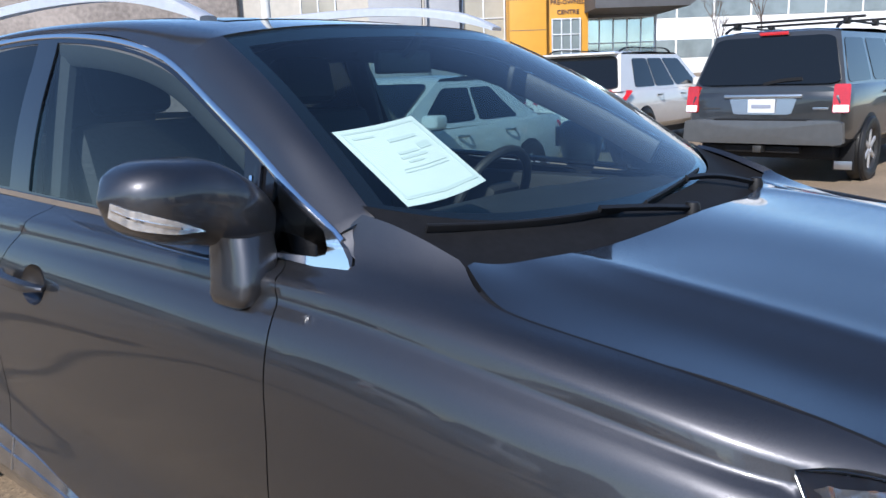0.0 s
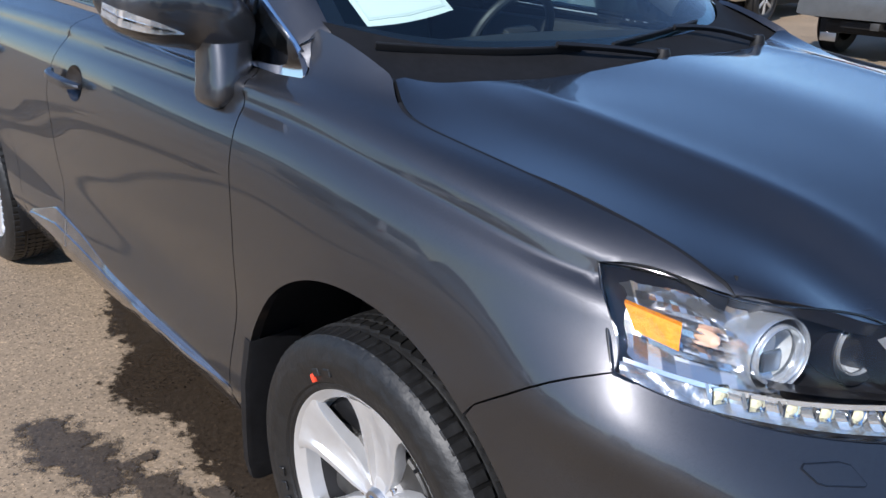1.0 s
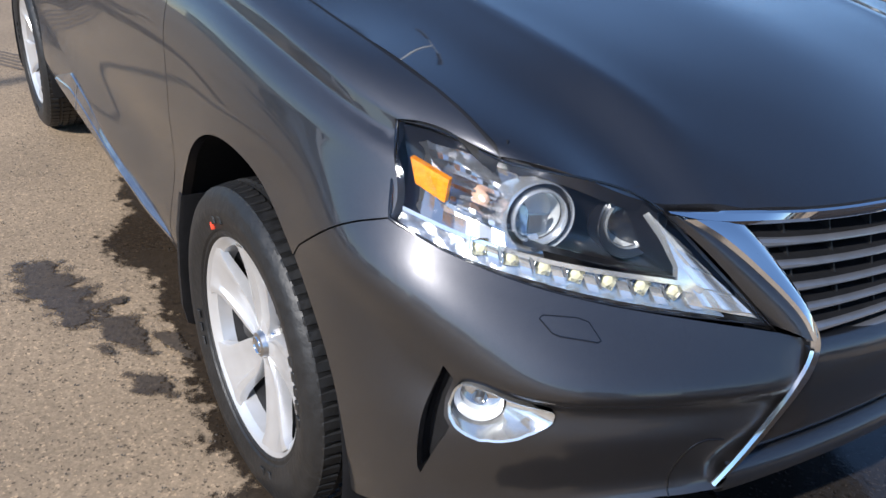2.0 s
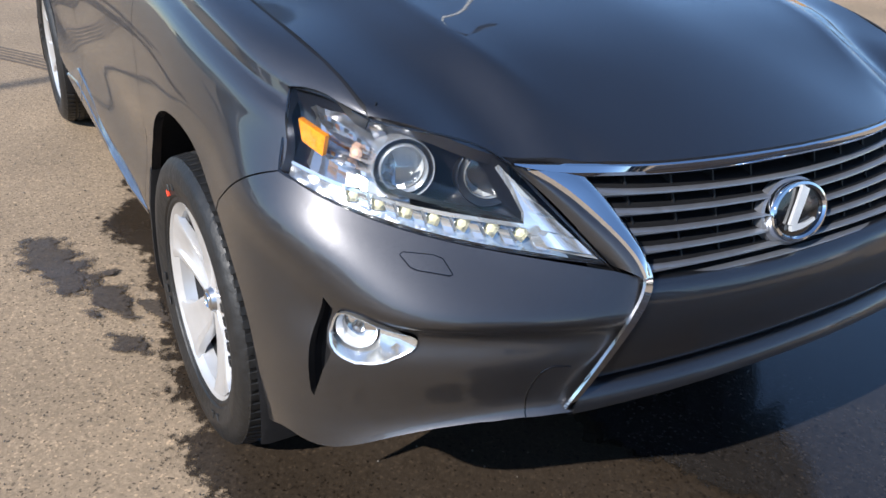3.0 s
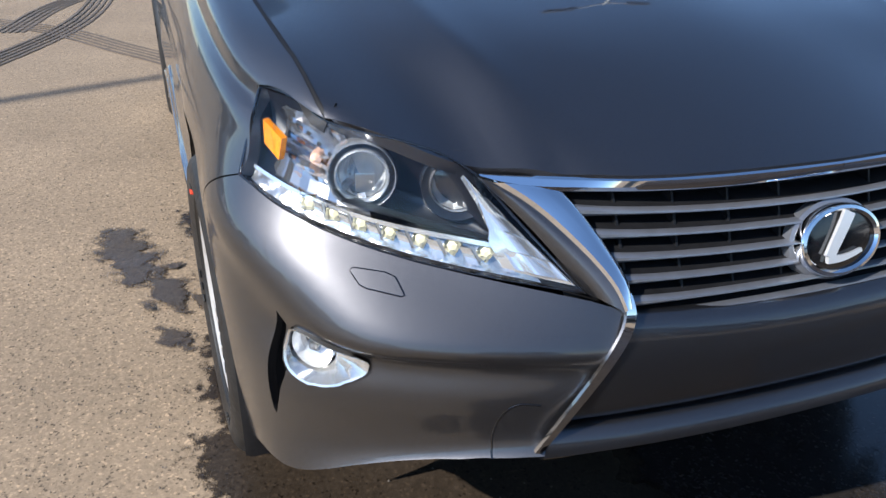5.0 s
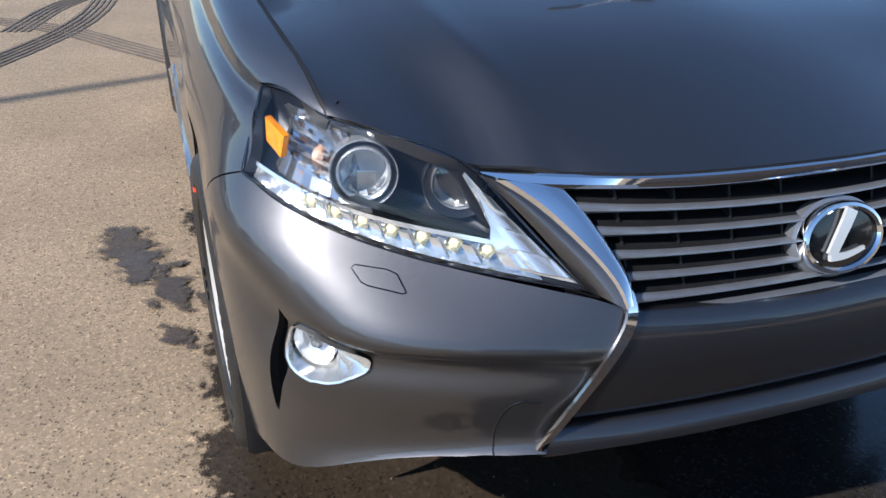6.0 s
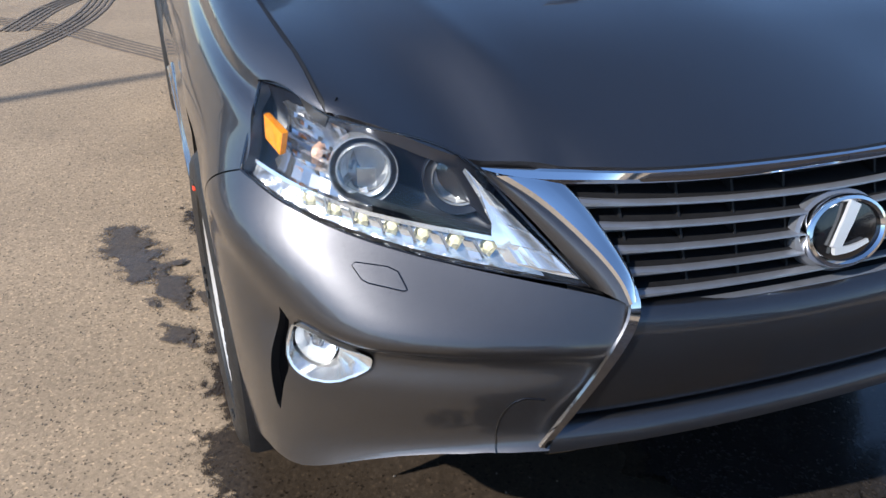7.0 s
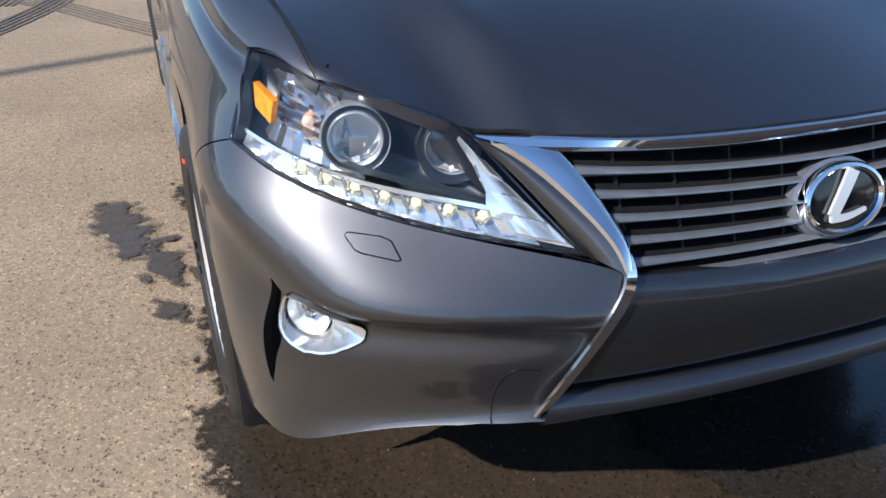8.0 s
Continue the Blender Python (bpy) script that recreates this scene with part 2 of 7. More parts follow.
def sheet(surface, outline, holes=(), step=0.025, rim=0.012, offset=0.0, mirror=False, spatial=True, flip=False):
    """A panel of a surface, cut to an outline given in space (or in uv), with its rim turned inwards."""
    loops = [dense(surface.near(o) if spatial else np.asarray(o, float), step * 0.7) for o in (outline, *holes)]
    lo, hi = loops[0].min(0), loops[0].max(0)
    g = np.stack(np.meshgrid(np.arange(lo[0] + step / 2, hi[0], step), np.arange(lo[1] + step / 2, hi[1], step)), -1).reshape(-1, 2)
    keep = inside(g, loops[0])
    for k, lp in enumerate(loops):
        keep &= far_from(g, lp, step * 0.45)
        if k:
            keep &= ~inside(g, lp)
    for v in surface.folds:
        keep &= abs(g[:, 1] - v) > step * 0.4
    g = [g[keep]]
    for v in surface.folds:
        f = np.stack([np.arange(lo[0] + step / 2, hi[0], step), np.full(len(np.arange(lo[0] + step / 2, hi[0], step)), v)], 1)
        ok = inside(f, loops[0])
        for k, lp in enumerate(loops):
            ok &= far_from(f, lp, step * 0.3)
            if k:
                ok &= ~inside(f, lp)
        g.append(f[ok])
    pts = np.vstack(loops + g)
    edges, s = [], 0
    for lp in loops:
        edges += [(s + i, s + (i + 1) % len(lp)) for i in range(len(lp))]
        s += len(lp)
    from mathutils.geometry import delaunay_2d_cdt
    vs, es, fs, *_ = delaunay_2d_cdt([Vector(p) for p in pts], edges, [], 0, 1e-7)
    uv = np.array([(v.x, v.y) for v in vs])
    cen = np.array([uv[list(f)].mean(0) for f in fs])
    ok = inside(cen, loops[0])
    for lp in loops[1:]:
        ok &= ~inside(cen, lp)
    nor = surface.normals(uv)
    pos = surface.at(uv) + nor * offset
    sign = np.array([1, -1, 1]) if mirror else 1
    bm = bmesh.new()
    held = bm.verts.layers.float_vector.new("held_normal")
    verts = [bm.verts.new(p * sign) for p in pos]
    for v, q in zip(verts, nor):
        v[held] = q * sign * (-1 if flip else 1)
    for f, good in zip(fs, ok):
        if good:
            try:
                bm.faces.new([verts[i] for i in (f if not (mirror ^ flip) else f[::-1])])
            except ValueError:
                pass
    inner = {}
    if rim:
        border = [e for e in bm.edges if len(e.link_faces) == 1]
        index = {v: i for i, v in enumerate(verts)}
        for e in border:
            for v in e.verts:
                if v not in inner:
                    i = index[v]
                    inner[v] = bm.verts.new((pos[i] - nor[i] * rim * (-1 if flip else 1)) * sign)
        for e in border:
            a, b = e.verts
            lf = e.link_faces[0]
            order = [lp.vert for lp in lf.loops]
            if order[(order.index(a) + 1) % len(order)] == b:
                a, b = b, a
            bm.faces.new((a, b, inner[b], inner[a]))
    for v in [v for v in bm.verts if not v.link_faces]:
        bm.verts.remove(v)
    return bm


def ribbon(path, width_dirs, widths, heights, closed=False):
    """A bar of rounded section along a path. width_dirs: across; heights: out of the surface, by (n, 3) normals."""
    path = np.asarray(path, float)
    n = len(path)
    across = np.asarray(width_dirs, float)
    tang = np.gradient(path, axis=0)
    tang /= np.maximum(np.linalg.norm(tang, axis=1, keepdims=True), 1e-9)
    across = across - tang * (across * tang).sum(1, keepdims=True)
    across /= np.maximum(np.linalg.norm(across, axis=1, keepdims=True), 1e-9)
    up = np.cross(across, tang)
    w, h = np.broadcast_to(widths, n), np.broadcast_to(heights, n)
    shape = [(-0.5, -0.6), (-0.5, 0.45), (-0.36, 0.86), (0, 1.0), (0.36, 0.86), (0.5, 0.45), (0.5, -0.6)]
    bm = bmesh.new()
    rings = [[bm.verts.new(path[i] + across[i] * a * w[i] + up[i] * b * h[i]) for a, b in shape] for i in range(n)]
    m = len(shape)
    for i in range(n if closed else n - 1):
        r0, r1 = rings[i], rings[(i + 1) % n]
        for k in range(m):
            bm.faces.new((r0[k], r0[(k + 1) % m], r1[(k + 1) % m], r1[k]))
    if not closed:
        bm.faces.new(rings[0][::-1]), bm.faces.new(rings[-1])
    bmesh.ops.recalc_face_normals(bm, faces=bm.faces)
    return bm


def lathe(profile, segments=48, axis="y", cap=False):
    """Turns a profile of (radius, along) round an axis."""
    bm = bmesh.new()
    rings = []
    for r, a in profile:
        ring = []
        for k in range(segments):
            c, s = math.cos(2 * math.pi * k / segments), math.sin(2 * math.pi * k / segments)
            ring.append(bm.verts.new({"y": (r * c, a, r * s), "z": (r * c, r * s, a), "x": (a, r * c, r * s)}[axis]))
        rings.append(ring)
    for r0, r1 in zip(rings, rings[1:]):
        for k in range(segments):
            bm.faces.new((r0[k], r0[(k + 1) % segments], r1[(k + 1) % segments], r1[k]))
    if cap:
        bm.faces.new(rings[0][::-1]), bm.faces.new(rings[-1])
    bmesh.ops.recalc_face_normals(bm, faces=bm.faces)
    return bm


def block(x0, x1, y0, y1, z0, z1, bevel=0.0, segments=2):
    bm = bmesh.new()
    bmesh.ops.create_cube(bm, size=1)
    bmesh.ops.scale(bm, vec=(x1 - x0, y1 - y0, z1 - z0), verts=bm.verts)
    bmesh.ops.translate(bm, vec=((x0 + x1) / 2, (y0 + y1) / 2, (z0 + z1) / 2), verts=bm.verts)
    if bevel:
        bmesh.ops.bevel(bm, geom=bm.edges[:], offset=bevel, segments=segments, affect="EDGES", profile=0.6)
    return bm


def mirrored(bm):
    """A copy of a bmesh on the car's other side."""
    b = bm.copy()
    for v in b.verts:
        v.co.y = -v.co.y
    bmesh.ops.reverse_faces(b, faces=b.faces)
    return b


# ---- the parked crossover: its body lines, rear to front and round to the middle of the nose ----
# stations: rear, rear wheel, rear door, front door, door gap, pillar foot, front wheel, fender, corner (4), nose
LINE_SILL = [(-3.7, -0.84, 0.32), (-2.9, -0.86, 0.29), (-2.1, -0.865, 0.27), (-1.3, -0.865, 0.27), (-0.55, -0.87, 0.27), (-0.3, -0.88, 0.27), (0, -0.895, 0.27),
             (0.27, -0.905, 0.30), (0.47, -0.90, 0.335), (0.640, -0.858, 0.368), (0.797, -0.735, 0.445), (0.936, -0.497, 0.505), (0.955, 0, 0.48)]
LINE_ROCKER = [(-3.7, -0.875, 0.43), (-2.9, -0.915, 0.41), (-2.1, -0.918, 0.40), (-1.3, -0.918, 0.40), (-0.55, -0.92, 0.395), (-0.3, -0.923, 0.40), (0, -0.927, 0.41),
               (0.27, -0.927, 0.42), (0.49, -0.906, 0.43), (0.647, -0.850, 0.455), (0.791, -0.698, 0.498), (0.914, -0.472, 0.544), (0.955, 0, 0.54)]
LINE_DOOR = [(-3.7, -0.885, 0.60), (-2.9, -0.925, 0.6), (-2.1, -0.906, 0.6), (-1.3, -0.897, 0.6), (-0.55, -0.905, 0.6), (-0.3, -0.917, 0.6), (0, -0.928, 0.6),
             (0.27, -0.928, 0.6), (0.50, -0.908, 0.60), (0.675, -0.845, 0.61), (0.808, -0.695, 0.62), (0.925, -0.452, 0.635), (0.962, 0, 0.63)]
LINE_WING = [(-3.7, -0.885, 0.78), (-2.9, -0.93, 0.78), (-2.1, -0.915, 0.77), (-1.3, -0.906, 0.77), (-0.55, -0.913, 0.77), (-0.3, -0.92, 0.775), (0, -0.93, 0.78),
             (0.27, -0.926, 0.765), (0.53, -0.902, 0.745), (0.731, -0.806, 0.708), (0.848, -0.666, 0.702), (0.942, -0.415, 0.705), (0.965, 0, 0.72)]
LINE_BUMPER_TOP = [(-3.7, -0.88, 0.95), (-2.9, -0.925, 0.94), (-2.1, -0.918, 0.92), (-1.3, -0.915, 0.92), (-0.55, -0.915, 0.92), (-0.3, -0.917, 0.915), (0, -0.922, 0.90),
                   (0.27, -0.912, 0.882), (0.545, -0.862, 0.88), (0.70, -0.74, 0.838), (0.79, -0.615, 0.812), (0.90, -0.425, 0.782), (0.95, 0, 0.78)]
LINE_FLANK = [(-3.7, -0.865, 1.05), (-2.9, -0.905, 1.04), (-2.1, -0.905, 1.02), (-1.3, -0.904, 1.01), (-0.55, -0.905, 1.01), (-0.3, -0.905, 1.0), (0, -0.905, 0.985),
              (0.27, -0.89, 0.962), (0.50, -0.842, 0.945), (0.62, -0.755, 0.935), (0.735, -0.62, 0.90), (0.85, -0.43, 0.86), (0.925, 0, 0.86)]
LINE_CREASE = [(-3.7, -0.828, 1.118), (-2.9, -0.866, 1.118), (-2.1, -0.862, 1.116), (-1.3, -0.860, 1.112), (-0.55, -0.858, 1.096), (-0.3, -0.861, 1.088), (0, -0.863, 1.060),
               (0.27, -0.852, 1.024), (0.45, -0.817, 0.995), (0.60, -0.745, 0.985), (0.72, -0.61, 0.955), (0.82, -0.44, 0.92), (0.91, 0, 0.92)]
LINE_LEDGE = [(-3.7, -0.826, 1.138), (-2.9, -0.864, 1.138), (-2.1, -0.860, 1.138), (-1.3, -0.857, 1.136), (-0.55, -0.856, 1.120), (-0.3, -0.859, 1.111), (0, -0.861, 1.082),
              (0.27, -0.852, 1.045), (0.45, -0.817, 1.012), (0.602, -0.747, 0.994), (0.73, -0.60, 0.965), (0.825, -0.44, 0.93), (0.905, 0, 0.935)]
LINE_TOP = [(-3.7, -0.76, 1.20), (-2.9, -0.775, 1.20), (-2.1, -0.785, 1.19), (-1.3, -0.79, 1.172), (-0.55, -0.795, 1.145), (-0.3, -0.792, 1.158), (0, -0.792, 1.122),
            (0.27, -0.779, 1.086), (0.50, -0.760, 1.043), (0.606, -0.742, 0.999), (0.74, -0.585, 0.97), (0.83, -0.44, 0.94), (0.90, 0, 0.95)]
LINE_SCREEN = [(-3.7, -0.70, 1.28), (-2.9, -0.71, 1.30), (-2.1, -0.73, 1.29), (-1.3, -0.74, 1.28), (-0.55, -0.757, 1.262), (-0.3, -0.746, 1.236), (0, -0.738, 1.142),
               (0.27, -0.735, 1.098), (0.50, -0.715, 1.056), (0.64, -0.695, 1.006), (0.74, -0.56, 0.985), (0.83, -0.43, 0.95), (0.895, 0, 0.96)]


def between(a, b, w, push=(0, 0, 0)):
    """A line part of the way from one line to another, pushed out a little."""
    return [tuple(np.array(p) * (1 - w) + np.array(q) * w + np.array(push)) for p, q in zip(a, b)]


# the fold over the fog lamps, the strip below the crease and the soft edge above it
LINE_UNDER = between(LINE_WING, LINE_DOOR, 0.3)
for k, d in ((8, 0.002), (9, 0.012), (10, 0.015), (11, 0.005)):
    x, y, z = LINE_UNDER[k]
    LINE_UNDER[k] = (x - d * 0.7, y + d * 0.75, z)
SHOULDER = between(LINE_CREASE, LINE_FLANK, 0.3, (0, -0.004, 0))
SHOULDER[9:] = between(LINE_CREASE, LINE_FLANK, 0.3)[9:]
ROLL = between(LINE_LEDGE, LINE_TOP, 0.3)
for k, d in enumerate((0.004, 0.004, 0.004, 0.004, 0.004, 0.005, 0.010, 0.010, 0.005, 0, 0, 0, 0)):
    x, y, z = ROLL[k]
    ROLL[k] = (x, y - d * 0.35, z + d)
SHELF = between(LINE_WING, LINE_BUMPER_TOP, 0.42)
for k, d in ((8, 0.030), (9, 0.021), (10, 0.010), (11, 0.005)):
    x, y, z = SHELF[k]
    SHELF[k] = (x + d * 0.5, y - d * 0.6, z)
BODY = Loft([LINE_SILL, LINE_ROCKER, LINE_DOOR, LINE_UNDER, LINE_WING, SHELF, LINE_BUMPER_TOP, LINE_FLANK, SHOULDER, LINE_CREASE, LINE_LEDGE, ROLL, LINE_TOP, LINE_SCREEN], (3, 8, 9, 10, 11))

crossover = thing("crossover", "dark grey metallic crossover parked on the asphalt, clean paint", "car")
BOTH = (("", False), ("", True))


def arch(cx, r, a0, a1, n=40, y=-0.927, cz=0.365):
    return [(cx + r * math.cos(radians(a)), y, cz + r * math.sin(radians(a))) for a in np.linspace(a0, a1, n)]


HOOD_GAP = curve_through([(-0.136, -0.727, 1.18), (-0.097, -0.757, 1.157), (-0.035, -0.781, 1.129), (0.08, -0.784, 1.109), (0.27, -0.775, 1.084), (0.39, -0.767, 1.066), (0.50, -0.757, 1.044), (0.57, -0.751, 1.019), (0.602, -0.743, 0.998)], 30)
HOOD_GAP = BODY.at(BODY.near(HOOD_GAP))
LAMP_TOP = curve_through([(0.437, -0.817, 1.012), (0.47, -0.795, 1.012), (0.53, -0.768, 1.008), (0.602, -0.743, 0.998)], 10)
LAMP_OUTER = curve_through([(0.519, -0.872, 0.895), (0.515, -0.862, 0.915), (0.485, -0.845, 0.955), (0.45, -0.828, 0.99), (0.437, -0.817, 1.012)], 12)
DOOR_GAP = curve_through([(-0.545, -0.92, 0.36), (-0.50, -0.905, 0.6), (-0.475, -0.915, 0.8), (-0.468, -0.91, 0.92), (-0.465, -0.895, 1.0), (-0.475, -0.865, 1.09), (-0.51, -0.81, 1.135), (-0.53, -0.795, 1.147)], 24)
SEAM = curve_through([(0.29, -0.925, 0.748), (0.36, -0.915, 0.80), (0.44, -0.895, 0.852), (0.519, -0.872, 0.895)], 10)
ARCH_TOP = 52.0

fender_loop = np.vstack([arch(0, 0.47, 188, ARCH_TOP), SEAM[1:-1], LAMP_OUTER, LAMP_TOP[1:-1], HOOD_GAP[::-1],
                         [(-0.2, -0.735, 1.205), (-0.28, -0.738, 1.228), (-0.352, -0.745, 1.243), (-0.372, -0.758, 1.228), (-0.392, -0.772, 1.208)],
                         curve_through([(-0.392, -0.772, 1.208), (-0.345, -0.785, 1.175), (-0.335, -0.792, 1.158), (-0.36, -0.797, 1.145), (-0.43, -0.797, 1.146), (-0.53, -0.795, 1.147)], 14)[1:-1],
                         DOOR_GAP[::-1] + np.array([0.004, 0, 0]), [(-0.535, -0.87, 0.285), (-0.47, -0.872, 0.28)]])
for _, far in BOTH:
    part("fender", sheet(BODY, fender_loop, mirror=far, step=0.022, rim=0.022), GREY_PAINT, crossover)

bumper_loop = np.vstack([arch(0, 0.475, ARCH_TOP - 0.6, -8, 24), curve_through([(0.47, -0.90, 0.30), (0.50, -0.895, 0.345), (0.625, -0.845, 0.372), (0.765, -0.71, 0.447), (0.85, -0.585, 0.49), (0.915, -0.48, 0.515)], 20),
                         [(0.938, -0.395, 0.72), (0.94, -0.375, 0.775)],
                         curve_through([(0.90, -0.425, 0.78), (0.79, -0.615, 0.810), (0.70, -0.74, 0.836), (0.60, -0.828, 0.866), (0.519, -0.872, 0.892)], 24), (SEAM[1:-1] - np.array([0, 0, 0.004]))[::-1]])
FOG_RIM = curve_through([(0.671, -0.846, 0.655), (0.683, -0.838, 0.684), (0.715, -0.805, 0.695), (0.748, -0.763, 0.685), (0.770, -0.728, 0.662), (0.768, -0.727, 0.640), (0.742, -0.762, 0.612), (0.71, -0.803, 0.600), (0.682, -0.838, 0.612), (0.672, -0.846, 0.632)], 40, True)
FOG_SLOT = np.array([(0.672, -0.846, 0.684), (0.656, -0.855, 0.705), (0.645, -0.866, 0.66), (0.636, -0.876, 0.58), (0.636, -0.878, 0.50), (0.642, -0.875, 0.488), (0.655, -0.866, 0.53), (0.673, -0.850, 0.588), (0.677, -0.846, 0.606), (0.667, -0.852, 0.622), (0.664, -0.853, 0.65)])
WASHER = dense(np.array([(0.735, -0.741, 0.807), (0.760, -0.698, 0.804), (0.769, -0.685, 0.798), (0.785, -0.675, 0.773), (0.782, -0.678, 0.770), (0.752, -0.722, 0.776), (0.746, -0.731, 0.781), (0.733, -0.744, 0.802)]), 0.006)
for _, far in BOTH:
    bumper = part("bumper", sheet(BODY, bumper_loop, [FOG_RIM, FOG_SLOT], mirror=far, step=0.016, rim=0.02), GREY_PAINT, crossover)
    line = BODY.near(WASHER)
    edge, nor = BODY.at(line), BODY.normals(line)
    sg = np.array([1, -1, 1]) if far else np.array([1, 1, 1])
    part("washer_cover", sheet(BODY, WASHER, mirror=far, step=0.012, rim=0.004, offset=0.0025), GREY_PAINT, bumper, "flush headlamp washer cover")
    part("washer_seam", ribbon((edge + nor * 0.0002) * sg, np.cross(np.gradient(edge, axis=0), nor) * sg, 0.0045, 0.0012, True), GLOSS_BLACK, bumper)
    tow = BODY.near(curve_through([(0.909, -0.50, 0.615), (0.893, -0.535, 0.613), (0.884, -0.556, 0.585), (0.878, -0.565, 0.53), (0.877, -0.56, 0.503)], 18))
    edge, nor = BODY.at(tow), BODY.normals(tow)
    part("tow_eye_seam", ribbon((edge + nor * 0.0003) * sg, np.cross(np.gradient(edge, axis=0), nor) * sg, 0.003, 0.001), GLOSS_BLACK, bumper)
    # fog lamp: chrome surround, bowl, lens
    fog = new("fog_lamp")
    fog.parent = bumper
    uv = BODY.near(FOG_RIM)
    edge, nor = BODY.at(uv), BODY.normals(uv)
    bm = bmesh.new()
    centre = np.array((0.706, -0.79, 0.648)) + np.array((-0.012, 0.012, 0))
    inward = np.array((-0.72, 0.69, 0.0))
    lamp = np.array((0.698, -0.812, 0.648))
    rings = []
    axis_a, axis_b = np.array((0.69, 0.72, 0)), np.array((0, 0, 1.0))
    for k in range(5):
        ring = []
        for i in range(len(edge)):
            if k == 0:
                p = edge[i] + nor[i] * 0.006
            elif k == 1:
                p = edge[i] + nor[i] * 0.007 + (centre - edge[i]) * 0.07
            else:
                d = edge[i] - lamp
                a, b = d @ axis_a, d @ axis_b
                round_ = lamp + (axis_a * a + axis_b * b) / max(math.hypot(a, b), 1e-6) * (0.041 if k < 4 else 0.037)
                w = (0.45, 1.0, 1.0)[k - 2]
                p = edge[i] * (1 - w) + round_ * w + inward * (0.012, 0.02, 0.045)[k - 2]
            ring.append(bm.verts.new(p * sg))
        rings.append(ring)
    for a, b in zip(rings, rings[1:]):
        for i in range(len(a)):
            bm.faces.new((a[i], a[(i + 1) % len(a)], b[(i + 1) % len(a)], b[i]))
    bmesh.ops.recalc_face_normals(bm, faces=bm.faces)
    part("fog_bezel", bm, FOG_CHROME, fog, "chrome fog lamp surround")
    frame_m = Matrix.Translation(lamp * sg) @ Matrix(((axis_a[0], inward[0], 0), (axis_a[1] * sg[1], inward[1] * sg[1], 0), (0, 0, 1))).to_4x4()
    for name, prof, mat in (("reflector", [(0.004, 0.05), (0.018, 0.045), (0.03, 0.032), (0.038, 0.014)], BRIGHT), ("bulb", [(0.0005, 0.012), (0.006, 0.014), (0.007, 0.02), (0.006, 0.048)], SATIN), ("fog_lens", [(0.0005, 0.002), (0.018, 0.004), (0.032, 0.009), (0.0395, 0.017)], LAMP_GLASS)):
        b = lathe(prof, 36)
        for v in b.verts:
            v.co = frame_m @ v.co
        bmesh.ops.recalc_face_normals(b, faces=b.faces)
        o = part(name, b, mat, fog)
    b = lathe([(0.012, 0.022), (0.012, 0.026), (0.036, 0.03), (0.036, 0.0265)], 36)
    for v in b.verts:
        v.co = frame_m @ v.co
    part("fog_shield", b, CHROME, fog)
    # dark pocket behind the slot
    uv = BODY.near(FOG_SLOT)
    edge, nor = BODY.at(uv), BODY.normals(uv)
    bm = bmesh.new()
    a = [bm.verts.new((p - n * 0.015) * sg) for p, n in zip(edge, nor)]
    b = [bm.verts.new((p * 0.92 + edge.mean(0) * 0.08 - n * 0.03) * sg) for p, n in zip(edge, nor)]
    for i in range(len(a)):
        bm.faces.new((a[i], a[(i + 1) % len(a)], b[(i + 1) % len(a)], b[i]))
    bm.faces.new(b)
    bmesh.ops.recalc_face_normals(bm, faces=bm.faces)
    part("air_slot", bm, BLACK, bumper, "black air slot")

# hood: lines from the cowl to the front edge, outer gap to the middle
def gap_at(x):
    return tuple(float(np.interp(x, HOOD_GAP[:, 0], HOOD_GAP[:, k])) for k in range(3))


HOOD_LINES = [[gap_at(x) for x in (-0.136, -0.02, 0.26, 0.46, 0.56, 0.602)],
              [(-0.112, -0.64, 1.160), (0.02, -0.65, 1.128), (0.26, -0.645, 1.092), (0.47, -0.635, 1.050), (0.600, -0.640, 1.010), (0.690, -0.648, 0.979)],
              [(-0.068, -0.492, 1.157), (0.07, -0.512, 1.146), (0.29, -0.512, 1.117), (0.52, -0.486, 1.072), (0.65, -0.452, 1.022), (0.80, -0.440, 0.943)],
              [(-0.058, -0.42, 1.153), (0.075, -0.42, 1.143), (0.30, -0.41, 1.115), (0.54, -0.378, 1.066), (0.68, -0.36, 1.012), (0.836, -0.355, 0.944)],
              [(-0.03, -0.2, 1.161), (0.09, -0.2, 1.147), (0.31, -0.19, 1.119), (0.56, -0.18, 1.066), (0.72, -0.17, 1.010), (0.877, -0.17, 0.947)],
              [(-0.025, 0.0, 1.167), (0.10, 0.0, 1.153), (0.32, 0.0, 1.124), (0.57, 0.0, 1.068), (0.73, 0.0, 1.011), (0.888, 0.0, 0.948)]]
HOOD_ALL = HOOD_LINES[:2] + [[(x, y, z - d) for (x, y, z), d in zip(between(HOOD_LINES[2], HOOD_LINES[1], 0.55), (0, 0.0, 0.001, 0.004, 0.014, 0.016))], between(HOOD_LINES[2], HOOD_LINES[1], 0.12), HOOD_LINES[2], between(HOOD_LINES[2], HOOD_LINES[3], 0.3)] + HOOD_LINES[3:]
HOOD = Loft(HOOD_ALL + [[(x, -y, z) for x, y, z in line] for line in HOOD_ALL[-2::-1]], (3, 4, 5, 11, 12, 13))
front_edge = np.array([line[-1] for line in HOOD_LINES])
front_edge = curve_through(np.vstack([[(0.607, -0.744, 0.997), (0.665, -0.694, 0.989), (0.706, -0.639, 0.979), (0.733, -0.595, 0.964), (0.757, -0.554, 0.943)], front_edge[2:]]), 30)
